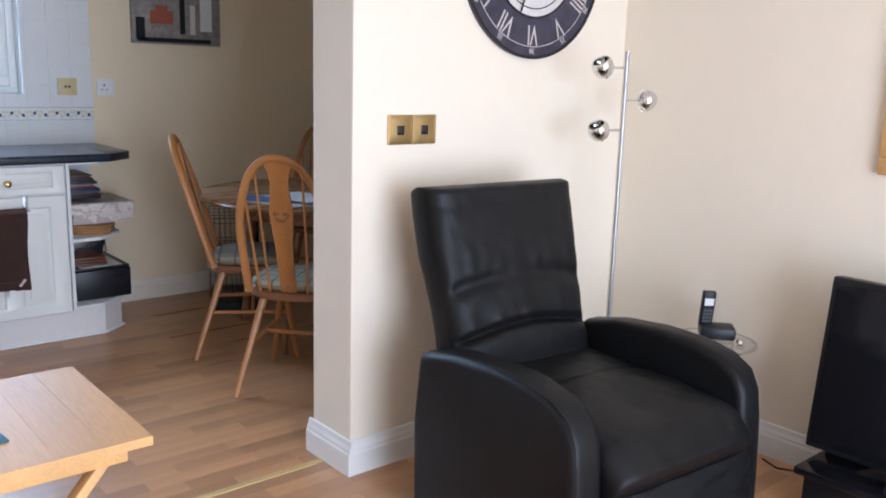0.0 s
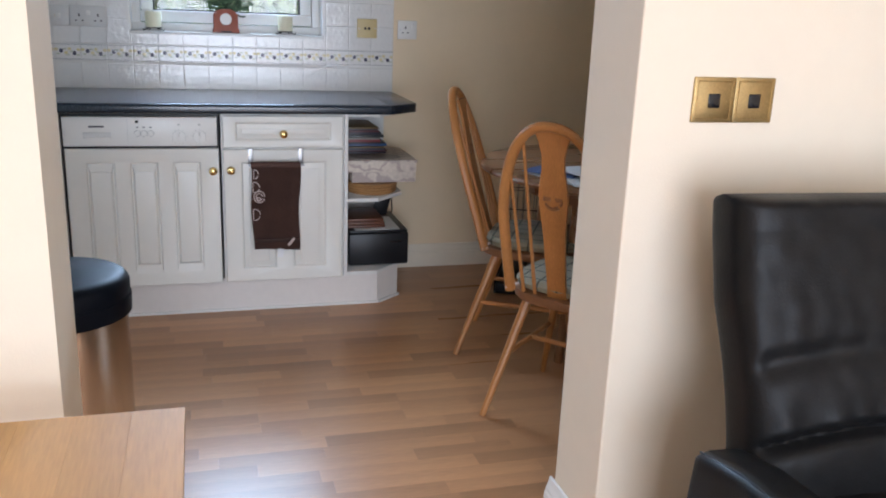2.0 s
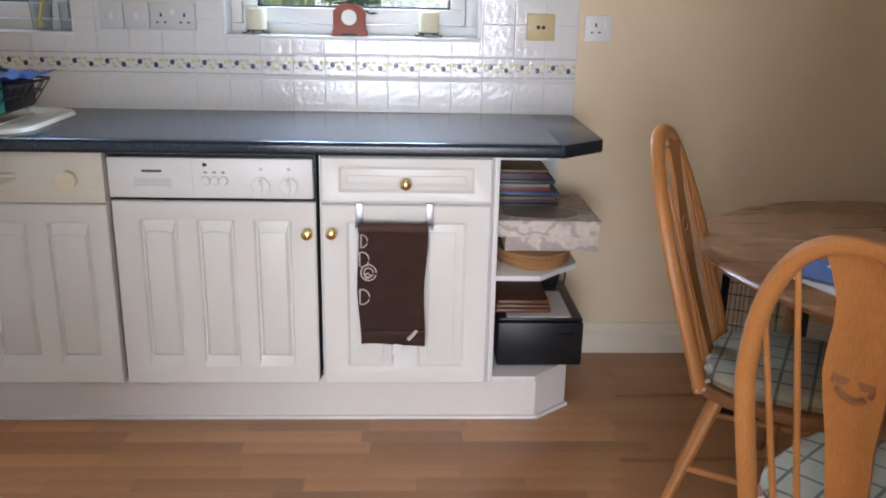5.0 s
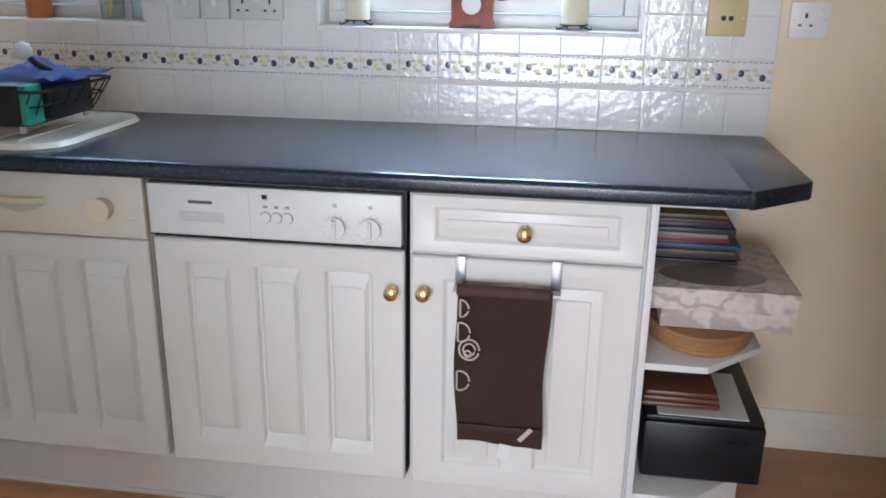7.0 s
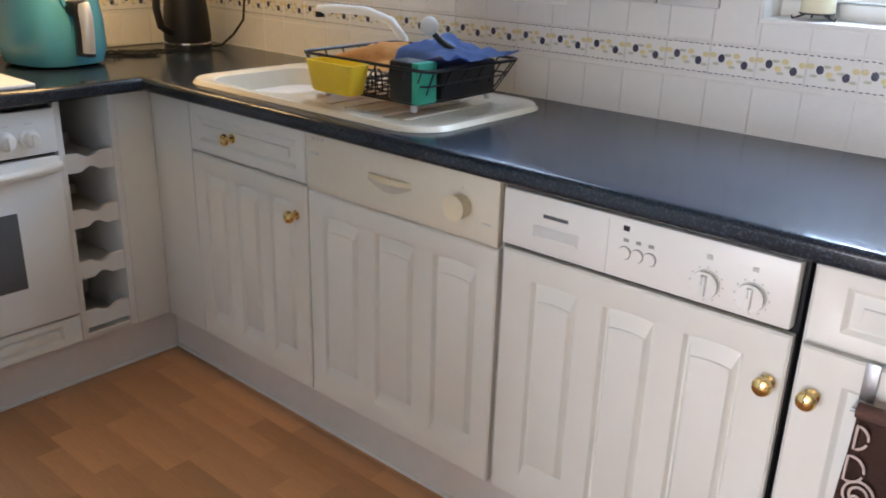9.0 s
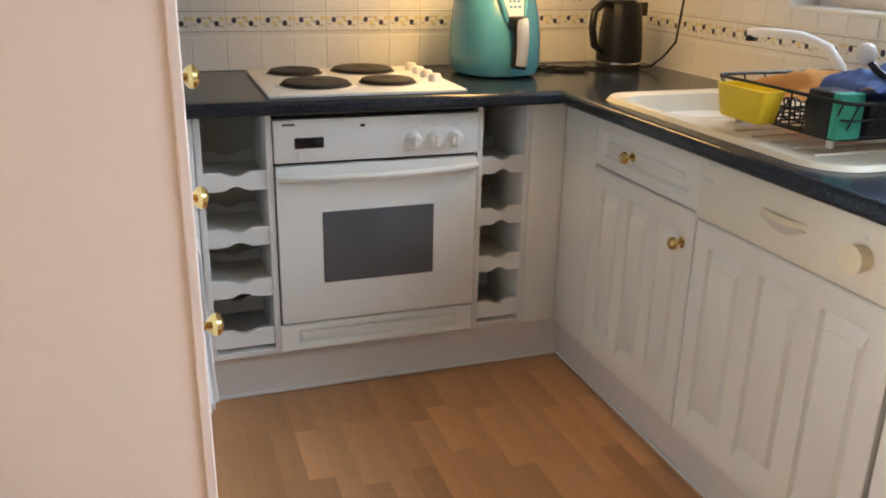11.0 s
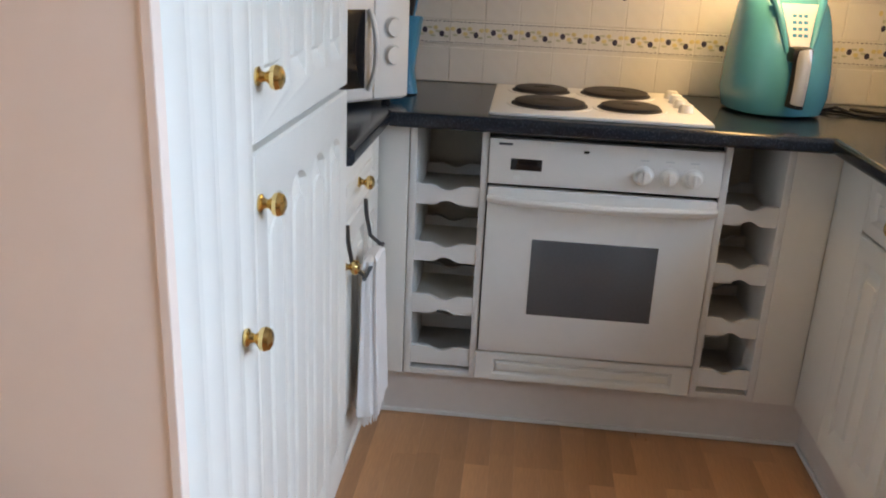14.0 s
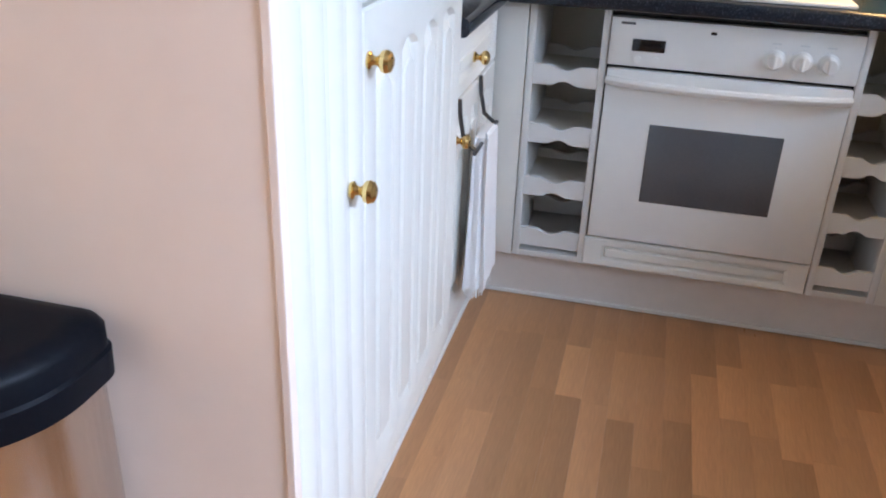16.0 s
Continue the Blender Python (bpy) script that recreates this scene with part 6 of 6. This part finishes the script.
part("white_motif", placed(oval(B(), [(0.0041, 0.016, 0.012, 0), (0.0046, 0.015, 0.011, 0)], 0.012, 0.004), CM), PAPER, co)
part("white_motif", placed(oval(B(), [(0.0041, 0.008, 0.008, 0), (0.0047, 0.007, 0.007, 0)], 0.020, 0.016), CM), PAPER, co)

# wall clock
CX, CZ, CR = 4.018, 1.730, 0.347
wc = thing("wall_clock", "large dark wall clock with white Roman numerals", "clock", (CX, -2.55, CZ))
NAVY = grain("mottled_navy_print", (0.036, 0.033, 0.058), 0.35, vary=0.7, scale=5)
FACEW = grain("aged_white_print", (0.60, 0.57, 0.55), 0.5, vary=0.18, scale=9)


def disc(r0, r1, y0, y1, seg=96):
    prof = [(r1, 0), (r1, y1 - y0)] + ([(r0, y1 - y0), (r0, 0), (r1, 0)] if r0 else [(0, y1 - y0)])
    if not r0:
        prof = [(0, 0)] + prof
    return lathe(B(), prof, Matrix.Translation((CX, -2.5405 - y0, CZ)) @ Matrix.Rotation(radians(90), 4, "X"), seg)


part("board", disc(0, CR, 0.0, 0.012), NAVY, wc)
part("outer_ring", disc(CR - 0.010, CR + 0.001, 0.012, 0.0145), BLACK_GL, wc)
part("thin_ring", disc(0.3035, 0.306, 0.012, 0.0132), FACEW, wc)
part("centre_face", disc(0, 0.200, 0.012, 0.0135), FACEW, wc, "aged white centre")
part("centre_ring", disc(0.200, 0.208, 0.012, 0.0140), BLACK_GL, wc)
part("centre_ring", disc(0.172, 0.176, 0.0136, 0.0142), BLACK_GL, wc)


def words(text, size, m, material, parent, name="numeral", depth=0.0006):
    cu = bpy.data.curves.new("lettering", "FONT")
    cu.body, cu.size, cu.align_x, cu.align_y, cu.extrude = text, size, "CENTER", "CENTER", depth
    ob = bpy.data.objects.new("lettering", cu)
    scene.collection.objects.link(ob)
    dg = bpy.context.evaluated_depsgraph_get()
    me = bpy.data.meshes.new_from_object(ob.evaluated_get(dg))
    bpy.data.objects.remove(ob)
    me.materials.clear()
    me.materials.append(material)
    me.transform(m)
    o2 = new(name, me)
    o2.parent = parent
    o2.matrix_parent_inverse = parent.matrix_basis.inverted()
    return o2


for i, t in enumerate(("XII", "I", "II", "III", "IIII", "V", "VI", "VII", "VIII", "IX", "X", "XI")):
    a = radians(-30 * i)
    base = Matrix.Translation((CX, -2.5535, CZ)) @ Matrix.Rotation(radians(90), 4, "X") @ Matrix.Rotation(a, 4, "Z")
    words(t, 0.088, base @ Matrix.Translation((0, 0.262, 0)) @ Matrix.Diagonal((0.72, 1.12, 1, 1)), FACEW, wc)
    words(str(i * 5 or 60), 0.026, base @ Matrix.Translation((0, 0.319, 0)), FACEW, wc)
for i, (a, l, w) in enumerate(((70, 0.13, 0.010), (160, 0.20, 0.007))):
    q = prism(B(), [(-w, -0.02), (w, -0.02), (w * 0.5, l), (-w * 0.5, l)], 0, 0.0015)
    part("clock_hand", placed(q, Matrix.Translation((CX, -2.556 - 0.002 * i, CZ)) @ Matrix.Rotation(radians(90), 4, "X") @ Matrix.Rotation(radians(a), 4, "Z")), BLACK_GL, wc)

# brass double plate on the wall
sp = thing("light_switch", "antique brass double switch plate on the wall", "switch", (3.49, -2.545, 1.14))
for x0, x1 in ((3.392, 3.4895), (3.4905, 3.588)):
    p = part("plate", box(B(), x0, x1, -2.5475, -2.5395, 1.093, 1.188, 0.002), ANTIQUE, sp)
    part("raised_frame", tube(B(), [(x0 + 0.008, -2.5478, 1.101), (x1 - 0.008, -2.5478, 1.101), (x1 - 0.008, -2.5478, 1.180), (x0 + 0.008, -2.5478, 1.180)], 0.0014, 6, True), ANTIQUE, p)
    part("socket_hole", box(B(), (x0 + x1) / 2 - 0.014, (x0 + x1) / 2 + 0.014, -2.5500, -2.547, 1.124, 1.154, 0.002), BLACK_GL, p, "black insert")
    for x in (x0 + 0.016, x1 - 0.016):
        part("screw", cyl(B(), (x, -2.5482, 1.139), 0.0028, 0.0016, "y", 10), ANTIQUE, p)

# floor lamp
LX, LY = 4.248, -2.80
fl = thing("floor_lamp", "chrome floor lamp with three ball spotlights", "floor lamp", (LX, LY, 0))
part("base", lathe(B(), [(0, 0.001), (0.115, 0.001), (0.118, 0.010), (0.110, 0.018), (0.015, 0.024), (0, 0.024)], Matrix.Translation((LX, LY, 0)), 40), CHROME, fl)
part("pole", cyl(B(), (LX, LY, 0.72), 0.0075, 1.395, "z", 14), SATIN, fl)
for s, z in ((-1, 1.360), (1, 1.247), (-1, 1.143)):
    cx = LX + s * 0.130
    part("arm", cyl(B(), (LX + s * 0.052, LY, z), 0.0042, 0.10, "x", 10), CHROME, fl)
    sh = part("shade", lathe(B(), [(0, -0.038), (0.012, -0.037), (0.026, -0.029), (0.036, -0.012), (0.038, 0.004), (0.036, 0.018), (0.030, 0.026), (0.027, 0.024), (0.032, 0.010), (0.020, -0.018), (0, -0.024)], Matrix.Translation((cx, LY, z)) @ Matrix.Rotation(radians(s * 35), 4, "Y"), 28), CHROME, fl, "chrome ball spotlight shade")
    part("finial", ball(B(), Vector((cx, LY, z)) + Vector((-s * 0.022, 0, -0.034)), 0.006, seg=10), CHROME, sh)

# phone on a glass side table
st = thing("side_table", "small round glass table with chrome rim", "side table", (4.35, -3.18, 0))
part("glass_top", lathe(B(), [(0, 0.428), (0.140, 0.428), (0.141, 0.432), (0.140, 0.436), (0, 0.436)], Matrix.Translation((4.35, -3.18, 0)), 48), GLASS, st, "clear glass top")
part("rim", tube(B(), [(4.35 + 0.144 * math.cos(a), -3.18 + 0.144 * math.sin(a), 0.432) for a in [i * math.pi / 20 for i in range(40)]], 0.005, 8, True), CHROME, st)
part("pole", cyl(B(), (4.35, -3.18, 0.215), 0.012, 0.42, "z", 14), CHROME, st)
part("foot", lathe(B(), [(0, 0.001), (0.12, 0.001), (0.12, 0.010), (0, 0.014)], Matrix.Translation((4.35, -3.18, 0)), 36), CHROME, st)
ph = thing("cordless_phone", "black cordless phone standing in its base", "phone", (4.39, -3.14, 0.436))
part("base", placed(box(B(), -0.05, 0.07, -0.045, 0.045, 0.0005, 0.045, 0.010), Matrix.Translation((4.38, -3.16, 0.4365)) @ Matrix.Rotation(radians(-50), 4, "Z")), BLACK_PL, ph)
HM = Matrix.Translation((4.375, -3.125, 0.470)) @ Matrix.Rotation(radians(-40), 4, "Z") @ Matrix.Rotation(radians(10), 4, "X")
hs = part("handset", placed(box(B(), -0.023, 0.023, -0.012, 0.012, 0.0, 0.135, 0.006), HM), BLACK_PL, ph)
part("display", placed(box(B(), -0.016, 0.016, -0.0135, -0.0122, 0.085, 0.112), HM), GREY_PL, hs, "grey display")
for r in range(4):
    for q in range(3):
        part("key", placed(box(B(), -0.015 + q * 0.011, -0.007 + q * 0.011, -0.0135, -0.0122, 0.020 + r * 0.014, 0.029 + r * 0.014), HM), DARK_GL, hs)
single("glasses_case", oval(B(), [(0.4365, 0.030, 0.012, 0), (0.446, 0.034, 0.015, 0), (0.456, 0.028, 0.011, 0)], 4.385, -3.265, turn=0.5), CHROME, "small silvery object on the glass table", "ornament")

# television on its stand
tv = thing("television", "black flat television seen from its edge", "television", (4.33, -4.0, 0.17))
TM = Matrix.Translation((4.30, -4.065, 0.205)) @ Matrix.Rotation(radians(6), 4, "Y")
part("screen", placed(box(B(), -0.022, -0.0195, -0.475, 0.475, 0.018, 0.525, 0.001), TM), BLACK_GL, tv, "dark glossy screen")
part("casing", placed(box(B(), -0.019, 0.035, -0.492, 0.492, 0.0, 0.545, 0.008), TM), BLACK_PL, tv)
part("foot", box(B(), 4.20, 4.44, -4.35, -3.85, 0.1785, 0.20, 0.004), BLACK_PL, tv)
ts = thing("television_stand", "low black television stand", "tv stand", (4.30, -4.05, 0))
part("top", box(B(), 4.17, 4.50, -4.65, -3.60, 0.155, 0.178, 0.004), BLACK_GL, ts)
part("body", box(B(), 4.20, 4.49, -4.62, -3.62, 0.001, 0.1545, 0.004), BLACK_PL, ts)
single("black_router", box(B(), 4.35, 4.49, -3.70, -3.605, 0.179, 0.215, 0.006), BLACK_PL, "small black box on the television stand", "set-top box")
wf = thing("framed_picture", "wooden framed picture on the living room wall", "picture", (4.55, -4.0, 1.4))
bm = B()
for q in ((-4.46, -3.578, 1.05, 1.105), (-4.46, -3.578, 1.745, 1.80), (-4.46, -4.405, 1.105, 1.745), (-3.633, -3.578, 1.105, 1.745)):
    box(bm, 4.535, 4.559, q[0], q[1], q[2], q[3], 0.006)
part("frame", bm, PINE, wf, "pale wooden frame")
part("print", box(B(), 4.548, 4.557, -4.405, -3.633, 1.105, 1.745), FACEW, wf)
single("power_cable", tube(B(), [(4.50, -3.33, 0.004), (4.47, -3.40, 0.004), (4.50, -3.46, 0.006), (4.52, -3.50, 0.05)], 0.0035, 6), BLACK_PL, "thin black cable on the floor by the skirting", "cable")

# ---- garden seen through the windows ----
GRASS = grain("lawn", (0.06, 0.11, 0.03), 0.9, vary=0.4, scale=3, bump=0.02, bump_scale=40)
structure("ground", box(B(), -300, 300, -300, 300, -0.6, -0.25), GRASS, "green lawn outside reaching far off", "lawn")
random.seed(21)
HEDGE = leafy("hedge_leaf", (0.26, 0.33, 0.13))
verts, faces = [], []
for i in range(20000):
    x, z = random.uniform(-6, 13), random.uniform(-0.25, 3.0)
    if z > 1.75 + 0.5 * noise.noise(Vector((x * 0.9, 0, 3))):
        continue
    p = Vector((x, 5.0 + 0.5 * noise.noise(Vector((x * 1.3, z * 1.3, 0))) + random.uniform(-0.25, 0.25), z))
    d = Vector((random.uniform(-1, 1), random.uniform(-1, 0.3), random.uniform(-1, 1))).normalized() * random.uniform(0.05, 0.11)
    w = d.cross(Vector((random.uniform(-1, 1), 1, random.uniform(-1, 1)))).normalized() * 0.045
    k0 = len(verts)
    verts += [p - d, p + w, p + d, p - w]
    faces.append((k0, k0 + 1, k0 + 2, k0 + 3))
me = bpy.data.meshes.new("hedge")
me.from_pydata(verts, [], faces)
me.materials.append(HEDGE)
tagged(new("hedge", me), "leafy green garden hedge in sunlight", "hedge", kind="stuff")

# ---- tiles: each with its own edges ----
TS = 0.1085


def tile_mesh(name, w, h, material, axis, t=0.006, e=0.0014):
    bm = B()
    a = [(-w / 2, 0, -h / 2), (w / 2, 0, -h / 2), (w / 2, 0, h / 2), (-w / 2, 0, h / 2)]
    b = [(x, -t + 0.0015, z) for x, _, z in a]
    c = [(x - math.copysign(e, x), -t, z - math.copysign(e, z)) for x, _, z in a]
    rings = [[bm.verts.new(p if axis == "y" else (-p[1], p[0], p[2])) for p in q] for q in (a, b, c)]
    for p, q in zip(rings, rings[1:]):
        for i in range(4):
            bm.faces.new((p[i], p[(i + 1) % 4], q[(i + 1) % 4], q[i]))
    bm.faces.new(rings[-1])
    return mesh_of(name, bm, material, smooth=False)


def blob(bm, cx, cz, rx, rz, y=-0.0062, k=8, axis="y"):
    vs = []
    for i in range(k):
        a = 2 * math.pi * i / k
        p = (cx + rx * math.cos(a), y, cz + rz * math.sin(a))
        vs.append(bm.verts.new(p if axis == "y" else (-p[1], p[0], p[2])))
    m = (cx, y - 0.0006, cz)
    top = bm.verts.new(m if axis == "y" else (-m[1], m[0], m[2]))
    for i in range(k):
        bm.faces.new((vs[i], vs[(i + 1) % k], top))


def border_mesh(axis):
    """Fruit border tile: plums, a pear, leaves and two dashed dark lines."""
    me = tile_mesh("border_tile", TS - 0.002, 0.073, TILE, axis)
    bm = B()
    bm.from_mesh(me)
    k0 = len(bm.faces)

    def paint(i):
        bm.faces.ensure_lookup_table()
        for f in bm.faces[paint.k:]:
            f.material_index = i
        paint.k = len(bm.faces)
    paint.k = k0
    for x, z in ((-0.026, 0.004), (0.028, -0.006)):
        blob(bm, x, z, 0.0084, 0.0098, axis=axis)
    paint(1)
    for x, z in ((-0.046, 0.010), (0.008, 0.012), (0.045, 0.009), (-0.006, -0.004)):
        blob(bm, x, z, 0.0082, 0.0066, axis=axis)
    paint(2)
    for x, z in ((-0.038, -0.009), (0.016, 0.001), (-0.012, 0.012), (0.042, -0.014), (0.000, -0.013)):
        blob(bm, x, z, 0.0088, 0.0036, axis=axis)
    paint(3)
    for z in (-0.0315, 0.0315):
        for i in range(8):
            blob(bm, -0.047 + i * 0.0134, z + 0.0010 * (i % 2), 0.0062, 0.0014, k=4, axis=axis)
    paint(1)
    out = bpy.data.meshes.new("border_tile")
    bm.to_mesh(out)
    bm.free()
    for q in (TILE, PLUM, YELLOW, LEAFGLAZE):
        out.materials.append(q)
    return out


ROWS_Z = [0.961] + [None] + [1.1585 + i * TS for i in range(12)]


def tile_wall(parent, axis, start, count, sign, skip, top_parts=1.55, glaze=TILE):
    full = tile_mesh("tile", TS - 0.002, TS - 0.002, glaze, axis)
    low = tile_mesh("tile", TS - 0.002, 0.107, glaze, axis)
    bord = border_mesh(axis)
    rest = tile_mesh("tile_rest", TS - 0.002, TS - 0.002, TILE_REST, axis)
    many = B()
    for i in range(count):
        u = start + sign * (i + 0.5) * TS
        at = (lambda z, u=u: (u, 0.0, z)) if axis == "y" else (lambda z, u=u: (0.0, u, z))
        piece("tile", low, parent, at(0.961))
        piece("border_tile", bord, parent, at(1.0615))
        for r in range(12):
            z = 1.1545 + r * TS
            if z + TS / 2 > 2.4 or skip(u, z):
                continue
            if z < top_parts:
                piece("tile", full, parent, at(z))
            else:
                k = len(many.verts)
                many.from_mesh(rest)
                many.verts.ensure_lookup_table()
                bmesh.ops.translate(many, vec=Vector(at(z)), verts=many.verts[k:])
    if len(many.verts):
        o2 = new("upper_tiles", mesh_of("upper_tiles", many, TILE_REST, smooth=False))
        o2.parent = parent
        tagged(o2, "glazed white tiles higher up", kind="stuff")


def in_window(u, z):
    return any(x0 - TS / 2 + 0.004 < u < x1 + TS / 2 - 0.004 and z + TS / 2 > z0 + 0.004 for x0, x1, z0, z1 in (W1, W2))


structure("trim_grout_north", wall_with_holes(0.0, 3.3135, 0.9065, 2.4, [(W1[0], W1[1], W1[2], W1[3]), (W2[0], W2[1], W2[2], W2[3])], -0.003, -0.0002), GROUT, "pale grout between the tiles", "grout")
structure("trim_grout_oven", box(B(), 0.0002, 0.003, -2.31, 0.0, 0.9065, 2.4), GROUT, "pale grout between the tiles", "grout")
tile_wall(wall_north, "y", 3.3135, 30, -1, in_window, 1.45)
tile_wall(wall_oven, "x", -0.004, 21, -1, lambda u, z: False, 1.45, TILE_OVEN)
# cut tiles beside and under the window openings
bm = B()
for x0, x1, z0, z1 in (W1, W2):
    for a in (x0, x1):
        cols = [3.3135 - (i + 0.5) * TS for i in range(30)]
        for u in cols:
            lo, hi = u - TS / 2 + 0.001, u + TS / 2 - 0.001
            if lo < a < hi:
                lo, hi = (lo, a) if a == x0 else (a, hi)
                if hi - lo > 0.006:
                    for r in range(11):
                        z = 1.1545 + r * TS
                        box(bm, lo, hi, -0.006, 0.0, z - TS / 2 + 0.001, z + TS / 2 - 0.001, 0.0012, 1)
    for u in [3.3135 - (i + 0.5) * TS for i in range(30)]:
        lo, hi = max(x0, u - TS / 2 + 0.001), min(x1, u + TS / 2 - 0.001)
        if hi - lo > 0.006:
            box(bm, lo, hi, -0.006, 0.0, 1.1013, 1.1488, 0.0012, 1)
cut = new("cut_tiles", mesh_of("cut_tiles", bm, TILE_REST, smooth=False))
cut.parent = wall_north
tagged(cut, "cut white tiles round the windows", kind="stuff")
# fruit motif tiles of the oven wall
def scatter(cy, cz, half, count, gap, seed):
    random.seed(seed)
    pts = []
    for _ in range(4000):
        p = (cy + random.uniform(-half, half), cz + random.uniform(-half, half))
        if all((p[0] - q[0]) ** 2 + (p[1] - q[1]) ** 2 > gap * gap for q in pts):
            pts.append(p)
        if len(pts) == count:
            break
    return pts


for cy, cz in ((-1.17, 1.263), (-0.266, 1.205)):
    spots = scatter(cy, cz, 0.078, 44, 0.0165, int(cz * 100))
    random.seed(8)
    for k0, glaze, size in ((0, PLUM, 0.0085), (1, YELLOW, 0.0075), (2, LEAFGLAZE, 0.0065)):
        bm = B()
        for i, (u, w) in enumerate(spots):
            if i % 3 == k0:
                blob(bm, u, w, size * random.uniform(0.75, 1.15), size * random.uniform(0.75, 1.15), -0.0064, axis="x")
        o2 = new("fruit_motif", mesh_of("fruit_motif", bm, glaze, smooth=False))
        o2.parent = wall_oven
bm = box(B(), 0.0062, 3.3135, -0.0085, -0.0005, 0.9062, 0.9085)
structure("trim_sealant", bm, TRIM, "white sealant along the worktop", "sealant")

# ---- floor strips ----
random.seed(5)
SW = 0.066
LENGTHS = (0.24, 0.31, 0.38, 0.47)


def strip_mesh(l, material):
    bm = B()
    e = 0.00012
    a = [(-l / 2, -SW / 2), (l / 2, -SW / 2), (l / 2, SW / 2), (-l / 2, SW / 2)]
    lo = [bm.verts.new((x - math.copysign(0.00002, x), y - math.copysign(0.00002, y), -0.0034)) for x, y in a]
    mid = [bm.verts.new((x - math.copysign(0.00002, x), y - math.copysign(0.00002, y), -0.0006)) for x, y in a]
    hi = [bm.verts.new((x - math.copysign(e, x), y - math.copysign(e, y), 0.0)) for x, y in a]
    for p, q in ((lo, mid), (mid, hi)):
        for i in range(4):
            bm.faces.new((p[i], p[(i + 1) % 4], q[(i + 1) % 4], q[i]))
    bm.faces.new(hi)
    return mesh_of("floor_strip", bm, material, smooth=False)


STRIPS = [strip_mesh(l, FLOOR) for l in LENGTHS]
STRIPS_R = [strip_mesh(l, FLOOR_REST) for l in LENGTHS]


def lay(x0, x1, y0, y1, parent, chosen, meshes, meshes_rest, limit):
    """Rows of short strips; those the walk passes close by are single pieces."""
    verts, faces, done = [], [], 0
    y = y1 - SW / 2
    while y > y0 - SW / 2:
        x = x0 - random.uniform(0, 0.3)
        while x < x1 - 0.05:
            k = random.randrange(4)
            if x + LENGTHS[k] > x1 + 0.25:
                k = 0
            l = LENGTHS[k]
            c = x + l / 2
            if chosen(c, y) and done < limit:
                piece("floor_strip", meshes[k], parent, (c, y, 0))
                done += 1
            else:
                n0 = len(verts)
                me = meshes_rest[k]
                verts += [(v.co.x + c, v.co.y + y, v.co.z) for v in me.vertices]
                faces += [[n0 + i for i in p.vertices] for p in me.polygons]
            x += l
        y -= SW
    me = bpy.data.meshes.new("floor_strips")
    me.from_pydata(verts, [], faces)
    me.materials.append(meshes_rest[0].materials[0])
    o2 = new("floor_strips", me)
    o2.parent = parent
    tagged(o2, "strips of the laminate floor further off", kind="stuff")


lay(0.4, 5.0, -2.40 + SW / 2, -0.02, floor_k, lambda x, y: 0.5 < x < 3.4 and -2.4 < y < -0.4, STRIPS, STRIPS_R, 290)
LIV = [strip_mesh(l, FLOOR_LIVING) for l in LENGTHS]
lay(-0.8, 4.6, -7.1, -2.40, floor_l, lambda x, y: False, LIV, LIV, 0)
